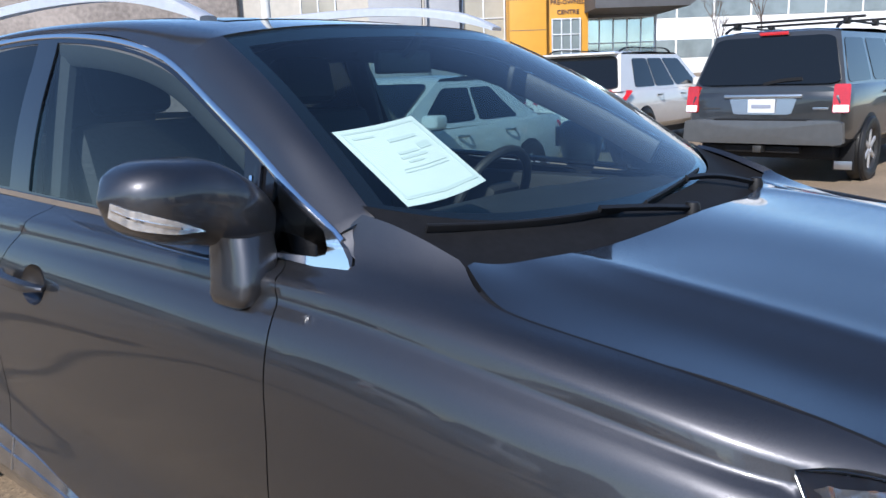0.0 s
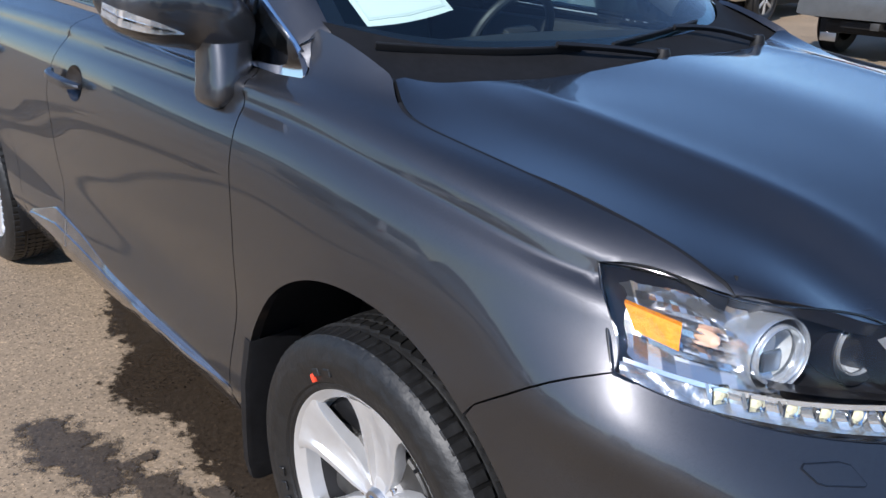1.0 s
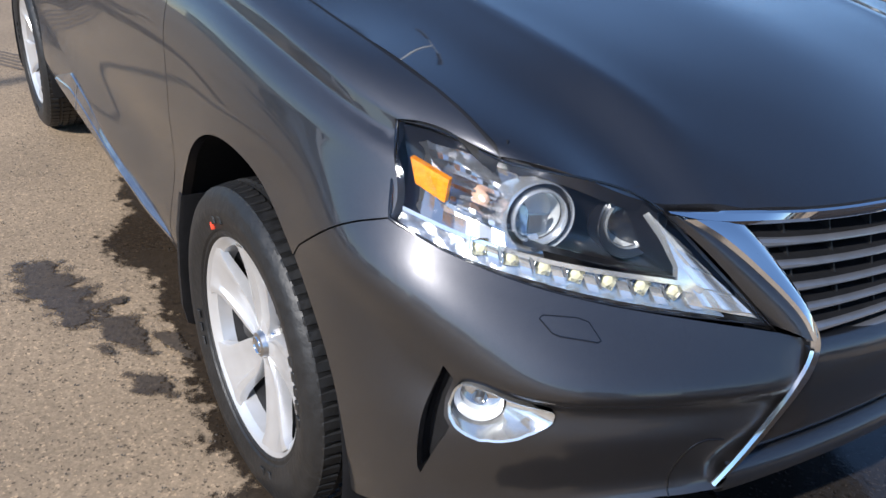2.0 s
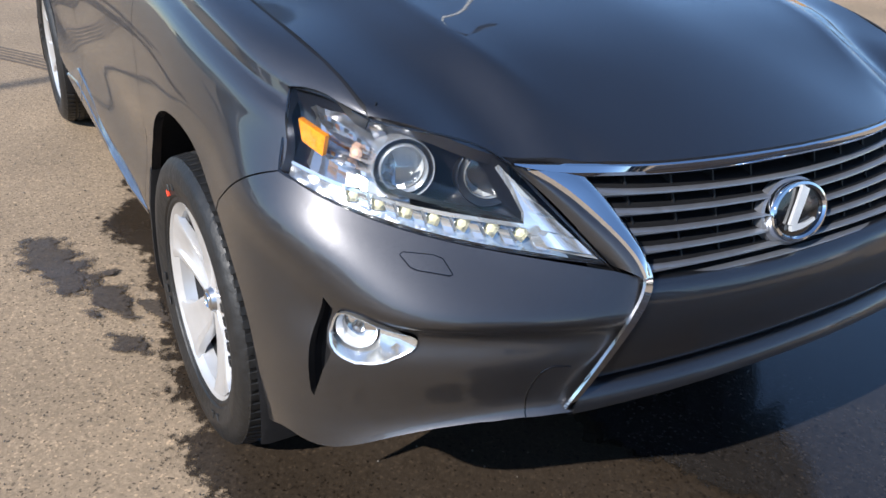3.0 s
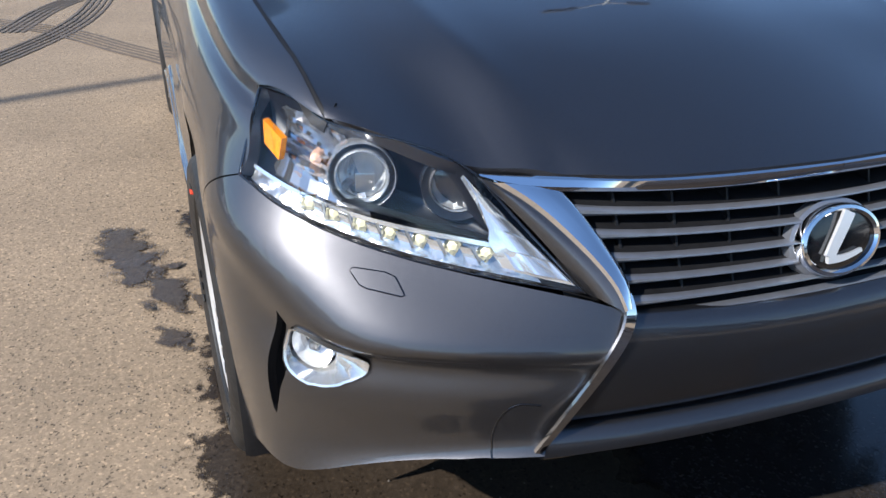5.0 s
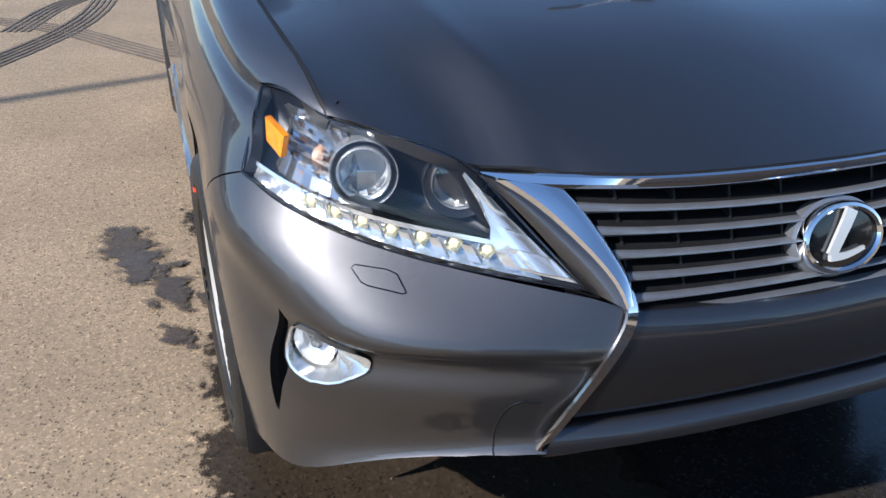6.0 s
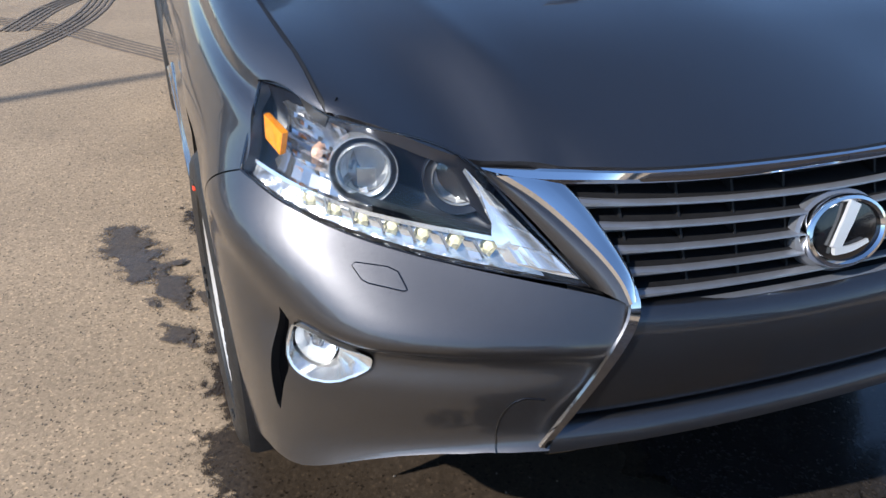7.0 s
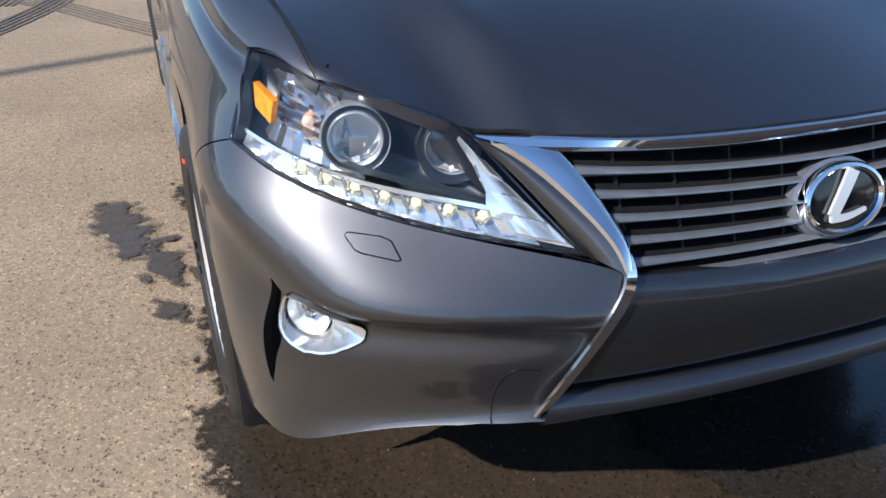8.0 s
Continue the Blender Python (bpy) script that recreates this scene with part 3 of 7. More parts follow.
rear_edge = curve_through([line[0] for line in HOOD_LINES], 20)
hood_half = np.vstack([rear_edge[::-1][:-1], HOOD_GAP[1:-1] + np.array([0, 0.008, 0]), front_edge])
hood_loop = np.vstack([hood_half, (hood_half * np.array([1, -1, 1]))[::-1][1:-1]])
part("hood", sheet(HOOD, hood_loop, step=0.025, rim=0.022), GREY_PAINT, crossover)

# doors and rear quarter
HANDLE_X = {"front_door": -1.43, "rear_door": -2.33}
REAR_GAP = curve_through([(-1.50, -0.79, 1.178), (-1.56, -0.865, 1.12), (-1.63, -0.905, 1.04), (-1.69, -0.915, 0.92), (-1.725, -0.905, 0.70), (-1.72, -0.90, 0.55), (-1.70, -0.918, 0.40)], 20)
front_door = np.vstack([DOOR_GAP, [(-0.9, -0.795, 1.16), (-1.3, -0.79, 1.172)], REAR_GAP, [(-1.3, -0.918, 0.385), (-0.9, -0.918, 0.38)]])
BACK_GAP = curve_through([(-2.62, -0.78, 1.195), (-2.50, -0.90, 1.05), (-2.36, -0.92, 0.80), (-2.24, -0.915, 0.62), (-2.19, -0.917, 0.42)], 16)
rear_door = np.vstack([REAR_GAP - np.array([0.004, 0, 0]), [(-1.9, -0.918, 0.39), (-2.15, -0.918, 0.40)], BACK_GAP[::-1], [(-2.1, -0.785, 1.19), (-1.8, -0.788, 1.185)]])
quarter = np.vstack([BACK_GAP - np.array([0.004, 0, 0]), [(-2.2, -0.87, 0.29)], [p for p in arch(-2.80, 0.455, -8, 188)], [(-3.68, -0.85, 0.35), (-3.68, -0.77, 1.19)]])
sill = np.array([(-0.55, -0.872, 0.275), (-2.2, -0.867, 0.275), (-2.2, -0.918, 0.405), (-1.3, -0.918, 0.375), (-0.55, -0.918, 0.365)])
for _, far in BOTH:
    for name, loop in (("front_door", front_door), ("rear_door", rear_door), ("quarter_panel", quarter), ("sill", sill)):
        cut = [[(HANDLE_X[name] + 0.066 * math.cos(a), -0.905, 0.995 + 0.053 * math.sin(a)) for a in np.linspace(0, 2 * math.pi, 32, endpoint=False)]] if name in HANDLE_X else []
        part(name, sheet(BODY, loop, [np.array(c) for c in cut], mirror=far, step=0.03), GREY_PAINT, crossover)


# dark seals behind the panel gaps
for far in (False, True):
    sg = np.array([1, -1, 1]) if far else np.array([1, 1, 1])
    for gap, wide in ((HOOD_GAP, 0.05), (DOOR_GAP, 0.05), (REAR_GAP, 0.05), (BACK_GAP, 0.05), (SEAM, 0.04)):
        g = curve_through(gap[3:] if gap is HOOD_GAP else gap, 40)
        nor = BODY.normals(BODY.near(g))
        if gap is HOOD_GAP:
            line = g[1:] + np.array((0, 0.004, -0.0015))
            part("hood_seal", ribbon(line * sg, np.cross(np.gradient(line, axis=0), nor[1:]) * sg, 0.0085, 0.001), BLACK, crossover)
        part("gap_seal", ribbon((g - nor * 0.016) * sg, np.cross(np.gradient(g, axis=0), nor) * sg, wide, 0.003), BLACK, crossover)

# ---- wheels ----
def spoke_mesh():
    """One broad alloy spoke with a raised flank on one side and a scooped face, from the hub to the rim; it points up along z."""
    bm = bmesh.new()
    rows = []
    for r, w, y, d in ((0.030, 0.020, -0.066, 0.03), (0.050, 0.030, -0.068, 0.034), (0.075, 0.040, -0.070, 0.038), (0.105, 0.046, -0.073, 0.036), (0.14, 0.050, -0.079, 0.030), (0.180, 0.058, -0.086, 0.026), (0.212, 0.068, -0.092, 0.022), (0.230, 0.082, -0.0955, 0.018), (0.240, 0.095, -0.097, 0.012)):
        f = r / 0.24
        tw, scoop = 0.014 * f ** 2, 0.009 * math.sin(math.pi * min(1, f)) + 0.003
        side = math.sqrt(max(0.0, 1 - (w / 0.24) ** 2)) if r > 0.22 else 1.0
        pts = [(-w * 1.02, y + d), (-w, y + 0.012), (-w * 0.95, y + 0.003), (-w * 0.80, y), (-w * 0.62, y + 0.001), (-w * 0.50, y + scoop), (-w * 0.1, y + scoop * 1.1), (w * 0.5, y + scoop * 0.8), (w * 0.86, y + scoop * 0.35), (w * 0.97, y + 0.005), (w, y + 0.014), (w * 1.02, y + d)]
        rows.append([bm.verts.new((x + tw, yy, math.sqrt(max(1e-6, r * r - (x * 0.9) ** 2)) if r > 0.2 else r)) for x, yy in pts])
    for a, b in zip(rows, rows[1:]):
        for i in range(len(a) - 1):
            bm.faces.new((a[i], a[i + 1], b[i + 1], b[i]))
    bmesh.ops.recalc_face_normals(bm, faces=bm.faces)
    return bm


def add_into(target, bm, m):
    for v in bm.verts:
        v.co = m @ v.co
    me = bpy.data.meshes.new("scratch")
    bm.to_mesh(me)
    bm.free()
    target.from_mesh(me)
    bpy.data.meshes.remove(me)


def tread_mesh():
    """Blocks of a winter tread: shoulder blocks at both sides and ribs between them."""
    bm = bmesh.new()
    n = 76
    for k in range(n):
        a = 2 * math.pi * k / n
        for side in (-1, 1):
            b = block(-0.0115, 0.0115, 0.058, 0.099, -0.012, 0.006, 0.003, 1)
            for v in b.verts:
                if v.co.y > 0.085:
                    v.co.z -= (v.co.y - 0.085) * 0.55
            add_into(bm, b, Matrix.Rotation(a + (0.02 if side > 0 else 0), 4, "Y") @ Matrix.Diagonal((1, side, 1, 1)) @ Matrix.Translation((0, 0, 0.3605)))
        for y in (-0.032, 0.0, 0.032):
            b = block(-0.0125, 0.0125, y - 0.0125, y + 0.0125, -0.01, 0.005, 0.0, 1)
            add_into(bm, b, Matrix.Rotation(a + y, 4, "Y") @ Matrix.Translation((0, 0, 0.3625)) @ Matrix.Rotation(0.3, 4, "Z"))
    bmesh.ops.recalc_face_normals(bm, faces=bm.faces)
    return bm


def wheel_parts(cx, far, turn, steer=0):
    s = 1 if far else -1
    holder = new("wheel")
    holder.parent = crossover
    holder.location = (cx, s * 0.818, 0.3675)
    holder.rotation_euler = (0, radians(turn), radians(steer) if s < 0 else math.pi)
    tyre = part("tyre", lathe([(0.235, -0.080), (0.248, -0.098), (0.256, -0.104), (0.264, -0.1035), (0.268, -0.108), (0.30, -0.1165), (0.316, -0.1175), (0.318, -0.1165), (0.335, -0.1145), (0.350, -0.107), (0.360, -0.095), (0.3615, -0.055), (0.359, -0.05), (0.3615, -0.045), (0.3615, 0.045), (0.359, 0.05), (0.3615, 0.055), (0.36, 0.095), (0.352, 0.105), (0.30, 0.117), (0.26, 0.10), (0.238, 0.09)], 96), RUBBER, holder)
    part("tread", tread_mesh(), RUBBER, tyre)
    for k, (a, da, r) in enumerate(((60, 3, 0.295), (66, 3, 0.295), (72, 3, 0.295), (78, 3, 0.295), (85, 3.5, 0.295), (150, 4, 0.298), (158, 4, 0.298), (240, 3, 0.295), (247, 3, 0.295), (254, 3, 0.295), (330, 4, 0.298), (338, 4, 0.298))):
        b = block(-0.011, 0.011, -0.1175, -0.112, -0.009, 0.009, 0.002, 1)
        for v in b.verts:
            v.co = Matrix.Rotation(radians(a), 4, "Y") @ (Matrix.Translation((0, 0, r)) @ (Matrix.Rotation(radians(4), 4, "X") @ v.co))
        part("sidewall_mark", b, RUBBER, tyre)
    if not far:
        dot = block(-0.006, 0.006, -0.1165, -0.108, -0.009, 0.009, 0.003, 2)
        for v in dot.verts:
            v.co = Matrix.Rotation(radians(-30 - turn), 4, "Y") @ (v.co + Vector((0, 0, 0.279)))
        part("balance_dot", dot, material("red_chalk", (0.75, 0.06, 0.02), 0.7), tyre, "red balance dot")
    rim = part("rim", lathe([(0.238, 0.1), (0.228, 0.09), (0.205, 0.05), (0.205, -0.01), (0.222, -0.05), (0.228, -0.083), (0.236, -0.089), (0.245, -0.098), (0.2495, -0.1), (0.2515, -0.096), (0.247, -0.088)], 96), ALLOY, holder)
    base = spoke_mesh()
    me = bpy.data.meshes.new("spoke")
    base.to_mesh(me)
    base.free()
    me.materials.append(ALLOY)
    me.shade_smooth()
    me.set_sharp_from_angle(angle=radians(30))
    for k in range(5):
        o = new("spoke", me)
        o.parent, o.rotation_euler = rim, (0, radians(72 * k), 0)
    hub = part("hub_cap", lathe([(0.001, -0.078), (0.02, -0.078), (0.028, -0.075), (0.031, -0.068), (0.034, -0.06)], 32), SATIN, rim, "brushed hub cap")
    part("cap_emblem", lathe([(0.0165, -0.0775), (0.0185, -0.0805), (0.0205, -0.0775)], 28), CHROME, hub)
    part("hub_face", lathe([(0.03, -0.064), (0.05, -0.062), (0.064, -0.055), (0.070, -0.040), (0.070, -0.03)], 40), ALLOY, rim)
    for k in range(5):
        a = radians(72 * k + 36)
        nut = lathe([(0.001, -0.062), (0.007, -0.062), (0.0095, -0.057), (0.0105, -0.04)], 12)
        for v in nut.verts:
            v.co += Vector((0.056 * math.sin(a), 0.002, 0.056 * math.cos(a)))
        part("wheel_nut", nut, CHROME, rim)
    stem = lathe([(0.004, -0.088), (0.004, -0.06), (0.006, -0.055), (0.006, -0.045)], 12)
    for v in stem.verts:
        v.co = Matrix.Rotation(radians(36), 4, "Y") @ (v.co + Vector((0, 0, 0.212)))
    part("valve_stem", stem, BLACK, rim)
    part("brake_disc", lathe([(0.07, -0.042), (0.135, -0.042), (0.14, -0.038), (0.14, -0.02), (0.07, -0.02)], 48), DARK_METAL, holder, "rusty brake disc")
    part("brake_caliper", block(-0.175, -0.105, -0.045, 0.045, -0.09, 0.09, 0.015), DARK_METAL, holder)
    # black disc behind the spokes, standing in for the shade in their gaps
    part("spoke_gap_shade", lathe([(0.0, -0.030), (0.17, -0.032), (0.205, -0.046), (0.221, -0.052)], 48), BLACK, holder)
    return holder


for cx, far, turn, steer in ((0.006, False, 4, 1.5), (0.006, True, 0, 0), (-2.80, False, 30, 0), (-2.80, True, 0, 0)):
    wheel_parts(cx, far, turn, steer)

# wheel housings and mudflaps
for cx, r in ((0, 0.478), (-2.80, 0.465)):
    for s in (-1, 1):
        bm = bmesh.new()
        rings = []
        for y, rr in ((0.915, r - 0.012), (0.90, r - 0.006), (0.60, r - 0.006), (0.60, 0.05)):
            rings.append([bm.verts.new((cx + rr * math.cos(radians(a)), s * y, 0.37 + rr * math.sin(radians(a)))) for a in np.linspace(-14, 194, 40)])
        for a, b in zip(rings, rings[1:]):
            for k in range(39):
                bm.faces.new((a[k], a[k + 1], b[k + 1], b[k]))
        bmesh.ops.recalc_face_normals(bm, faces=bm.faces)
        part("arch_liner", bm, BLACK, crossover, "black plastic wheel arch liner")
for cx in (-0.455, -3.26):
    for s in (-1, 1):
        bm = bmesh.new()
        rows = []
        for z, x, y0, y1 in ((0.56, cx + 0.022, 0.79, 0.915), (0.45, cx + 0.004, 0.76, 0.925), (0.32, cx - 0.004, 0.75, 0.928), (0.22, cx - 0.012, 0.75, 0.926), (0.165, cx - 0.016, 0.76, 0.915), (0.155, cx - 0.017, 0.78, 0.90)):
            rows.append([bm.verts.new((x + dx, s * y, z)) for dx, y in ((-0.006, y0), (-0.006, y1 - 0.012), (-0.018, y1), (0.008, y1 + 0.002), (0.012, y1 - 0.01), (0.012, y0))])
        for a, b in zip(rows, rows[1:]):
            for k in range(6):
                bm.faces.new((a[k], a[(k + 1) % 6], b[(k + 1) % 6], b[k]))
        bm.faces.new(rows[0][::-1]), bm.faces.new(rows[-1])
        bmesh.ops.recalc_face_normals(bm, faces=bm.faces)
        part("mudflap", bm, BLACK, crossover, "black plastic mudflap")

# ---- grille, chrome and lower nose ----
def both_sides(name, make, mat, parent=crossover, label=""):
    for s in (1, -1):
        bm = make()
        if s < 0:
            bm = mirrored(bm)
        part(name, bm, mat, parent, label)


CHROME_TIP = (0.753, -0.552, 0.941)
ARM_OUT = curve_through([(0.775, -0.535, 0.932), (0.805, -0.495, 0.908), (0.86, -0.438, 0.856), (0.915, -0.398, 0.802), (0.935, -0.390, 0.775)], 24)
ARM_IN = curve_through([(0.812, -0.440, 0.921), (0.833, -0.424, 0.900), (0.872, -0.394, 0.853), (0.912, -0.372, 0.803), (0.926, -0.370, 0.775)], 24)


def chrome_arm():
    bm = bmesh.new()
    rows = []
    up = np.array((0.72, -0.12, 0.55))
    for k in range(24):
        a, b = ARM_OUT[k], ARM_IN[k]
        rows.append([bm.verts.new(p) for p in (a - up * 0.012, a + up * 0.002, a + (b - a) * 0.15 + up * 0.008, a + (b - a) * 0.6 + up * 0.009, a + (b - a) * 0.92 + up * 0.004, b, b - up * 0.03)])
    for r0, r1 in zip(rows, rows[1:]):
        for i in range(6):
            bm.faces.new((r0[i], r0[i + 1], r1[i + 1], r1[i]))
    bmesh.ops.recalc_face_normals(bm, faces=bm.faces)
    return bm


both_sides("chrome_arm", chrome_arm, CHROME, label="chrome grille side bar")
bar_top = curve_through(np.vstack([[CHROME_TIP, (0.778, -0.505, 0.942)], front_edge[-14:] + np.array([0.002, 0, -0.004])]), 30)
bar_low = curve_through([(0.757, -0.549, 0.936), (0.785, -0.512, 0.925), (0.812, -0.440, 0.921), (0.848, -0.32, 0.920), (0.878, -0.16, 0.922), (0.885, 0, 0.923)], 30)


def chrome_bar():
    bm = bmesh.new()
    rows = []
    out = np.array((0.75, -0.05, 0.3))
    for k in range(30):
        a, b = bar_top[k], bar_low[k]
        rows.append([bm.verts.new(p) for p in (a - out * 0.02, a, a + (b - a) * 0.2 + out * 0.007, a + (b - a) * 0.7 + out * 0.009, b + out * 0.004, b - out * 0.03)])
    for r0, r1 in zip(rows, rows[1:]):
        for i in range(5):
            bm.faces.new((r0[i], r0[i + 1], r1[i + 1], r1[i]))
    bmesh.ops.recalc_face_normals(bm, faces=bm.faces)
    return bm


both_sides("chrome_top_bar", chrome_bar, CHROME, label="chrome bar under the hood edge")
STRIP = curve_through([(0.922, -0.384, 0.795), (0.935, -0.381, 0.772), (0.944, -0.392, 0.740), (0.940, -0.435, 0.66), (0.928, -0.477, 0.585), (0.916, -0.503, 0.533)], 24)
STRIP_ACROSS = np.array([np.array((-0.4, 0.9, 0.1)) * (1 - w) + np.array((0.1, 0.9, 0.35)) * w for w in np.minimum(1, np.linspace(0, 3, 24))])
both_sides("chrome_strip", lambda: ribbon(STRIP, STRIP_ACROSS, np.linspace(0.0185, 0.013, 24), 0.006), CHROME, label="slanting chrome strip")


def cheek():
    top = curve_through([(0.757, -0.553, 0.936), (0.80, -0.51, 0.893), (0.845, -0.464, 0.838), (0.888, -0.424, 0.786)], 24)
    bm = bmesh.new()
    rows = []
    for k in range(24):
        a, b = top[k], ARM_OUT[k]
        rows.append([bm.verts.new(a + (b - a) * w + np.array((0.6, -0.4, 0.5)) * 0.006 * math.sin(math.pi * w)) for w in np.linspace(0, 1, 6)])
    for r0, r1 in zip(rows, rows[1:]):
        for i in range(5):
            bm.faces.new((r0[i], r0[i + 1], r1[i + 1], r1[i]))
    bmesh.ops.recalc_face_normals(bm, faces=bm.faces)
    return bm


both_sides("grille_cheek", cheek, GREY_PAINT)


def nose_x(y, z):
    """How far forward the grille's face stands."""
    edge = np.interp(z, (0.76, 0.923), (0.925, 0.812))
    mid = np.interp(z, (0.76, 0.923), (0.930, 0.878))
    half = np.interp(z, (0.76, 0.923), (0.372, 0.438))
    w = min(1.0, abs(y) / half) ** 2
    return mid * (1 - w) + edge * w, half


grille = new("grille")
grille.parent = crossover
GRILLE_GREY = textured(material("grille_grey", (0.21, 0.22, 0.245), 0.32, 0.6, 0.6), 40, 0.12)
for z in (0.894, 0.863, 0.832, 0.803, 0.775, 0.753):
    half = nose_x(0, z)[1]
    for name, mat, shape in (("slat", BLACK, ((-0.045, 0.012), (-0.006, 0.6), (-0.004, 0.0), (-0.006, -0.5), (-0.045, 0.006))), ("slat_lip", GRILLE_GREY, ((-0.009, 0.95), (-0.002, 0.9), (0.003, 0.45), (0.004, -0.1), (0.001, -0.65), (-0.007, -0.6)))):
        rows, bm = [], bmesh.new()
        for y in np.linspace(-half, half, 41):
            x = nose_x(y, z)[0]
            zz = z - 0.010 * (1 - (y / half) ** 2)
            thick = 0.0048 + 0.005 * (abs(y) / half) ** 8
            rows.append([bm.verts.new((x + dx, y, zz + (dz if dx < -0.04 else dz * thick))) for dx, dz in shape])
        m = len(shape)
        for r0, r1 in zip(rows, rows[1:]):
            for i in range(m):
                bm.faces.new((r0[i], r0[(i + 1) % m], r1[(i + 1) % m], r1[i]))
        bmesh.ops.recalc_face_normals(bm, faces=bm.faces)
        slat = part(name, bm, mat, grille if name == "slat" else slat, "" if name == "slat" else "satin grey slat edge")
for k, y in enumerate(np.linspace(-0.36, 0.36, 9)):
    if abs(y) > 0.05:
        bm = bmesh.new()
        rows = [[bm.verts.new((nose_x(y, z)[0] - dx, y + dy, z)) for dx, dy in ((0.018, -0.002), (0.018, 0.002), (0.045, 0.002), (0.045, -0.002))] for z in np.linspace(0.762, 0.918, 8)]
        for r0, r1 in zip(rows, rows[1:]):
            for i in range(4):
                bm.faces.new((r0[i], r0[(i + 1) % 4], r1[(i + 1) % 4], r1[i]))
        bmesh.ops.recalc_face_normals(bm, faces=bm.faces)
        part("upright", bm, BLACK, grille)
bm = bmesh.new()
rows = [[bm.verts.new((nose_x(y, z)[0] - 0.055, y, z)) for y in np.linspace(-0.45, 0.45, 25)] for z in np.linspace(0.73, 0.935, 8)]
for r0, r1 in zip(rows, rows[1:]):
    for i in range(24):
        bm.faces.new((r0[i], r0[i + 1], r1[i + 1], r1[i]))
part("mesh_backing", bm, BLACK, grille)
# emblem: chrome ring, black disc, bent chrome stroke
EMBLEM_METAL = material("bright_emblem_metal", (0.86, 0.87, 0.88), 0.28, 0.6, 0.5)
emblem = new("emblem")
emblem.parent = grille
emblem.location = (0.918, 0.0, 0.822)
emblem.rotation_euler = (0, radians(-17), 0)
ELLIPSE = [(math.cos(a), math.sin(a)) for a in np.linspace(0, 2 * math.pi, 56, endpoint=False)]


def oval(profile, ry, rz, cap):
    bm = bmesh.new()
    rings = [[bm.verts.new((x, c * (ry + d), s * (rz + d))) for c, s in ELLIPSE] for d, x in profile]
    for a, b in zip(rings, rings[1:]):
        for i in range(56):
            bm.faces.new((a[i], a[(i + 1) % 56], b[(i + 1) % 56], b[i]))
    if cap:
        bm.faces.new(rings[-1])
    bmesh.ops.recalc_face_normals(bm, faces=bm.faces)
    return bm


part("emblem_ring", oval([(0.006, -0.02), (0.006, 0.004), (0.003, 0.009), (-0.002, 0.010), (-0.006, 0.006), (-0.006, 0.0)], 0.073, 0.053, False), CHROME, emblem, "chrome oval ring")
part("emblem_disc", oval([(-0.004, -0.01), (-0.004, 0.002), (-0.03, 0.004)], 0.073, 0.053, True), GLOSS_BLACK, emblem, "gloss black oval disc")
part("emblem_seat", oval([(0.014, -0.028), (0.012, -0.012), (0.002, -0.008)], 0.073, 0.053, True), GRILLE_GREY, emblem)
stroke = curve_through([(0.009, 0.012, 0.045), (0.009, 0.003, 0.028), (0.009, -0.014, 0.0), (0.009, -0.028, -0.023)], 12)
part("emblem_stroke", ribbon(stroke, np.tile((0, 1, 0.3), (12, 1)), np.linspace(0.021, 0.017, 12), 0.006), EMBLEM_METAL, emblem, "slanting chrome stroke")
foot = curve_through([(0.009, -0.030, -0.026), (0.009, 0.0, -0.027), (0.009, 0.036, -0.019)], 12)
part("emblem_foot", ribbon(foot, np.tile((0, 0, 1), (12, 1)), np.linspace(0.014, 0.006, 12), 0.005), EMBLEM_METAL, emblem, "chrome stroke foot")


# painted cross member under the grille, and the lip below it
def strip_y(z):
    return np.interp(z, (0.533, 0.585, 0.66, 0.745, 0.79), (0.492, 0.468, 0.426, 0.382, 0.37))


def nose_panel(levels, mat, name, label=""):
    bm, rows = bmesh.new(), []
    for z, x_mid, x_side, dz in levels:
        half = strip_y(z) + 0.004
        rows.append([bm.verts.new((x_mid + (x_side - x_mid) * (abs(y) / half) ** 2.2, y, z + dz * (abs(y) / half) ** 2)) for y in np.linspace(-half, half, 41)])
    for r0, r1 in zip(rows, rows[1:]):
        for i in range(40):
            bm.faces.new((r0[i], r0[i + 1], r1[i + 1], r1[i]))
    bmesh.ops.recalc_face_normals(bm, faces=bm.faces)
    if bm.faces[len(bm.faces) // 2].normal.x < 0:
        bmesh.ops.reverse_faces(bm, faces=bm.faces)
    return part(name, bm, mat, crossover, label, 40)


nose_panel([(0.742, 0.86, 0.86, 0.02), (0.744, 0.930, 0.918, 0.02), (0.740, 0.944, 0.928, 0.02), (0.728, 0.955, 0.936, 0.018), (0.705, 0.962, 0.940, 0.012), (0.67, 0.964, 0.940, 0.01), (0.63, 0.961, 0.934, 0.006), (0.600, 0.955, 0.926, 0.003), (0.584, 0.947, 0.918, 0.002), (0.576, 0.936, 0.908, 0.001), (0.573, 0.91, 0.885, 0)], GREY_PAINT, "nose_beam")
nose_panel([(0.585, 0.92, 0.90, 0), (0.57, 0.915, 0.892, 0), (0.556, 0.918, 0.895, 0)], BLACK, "lower_grille", "dark lower grille slot")
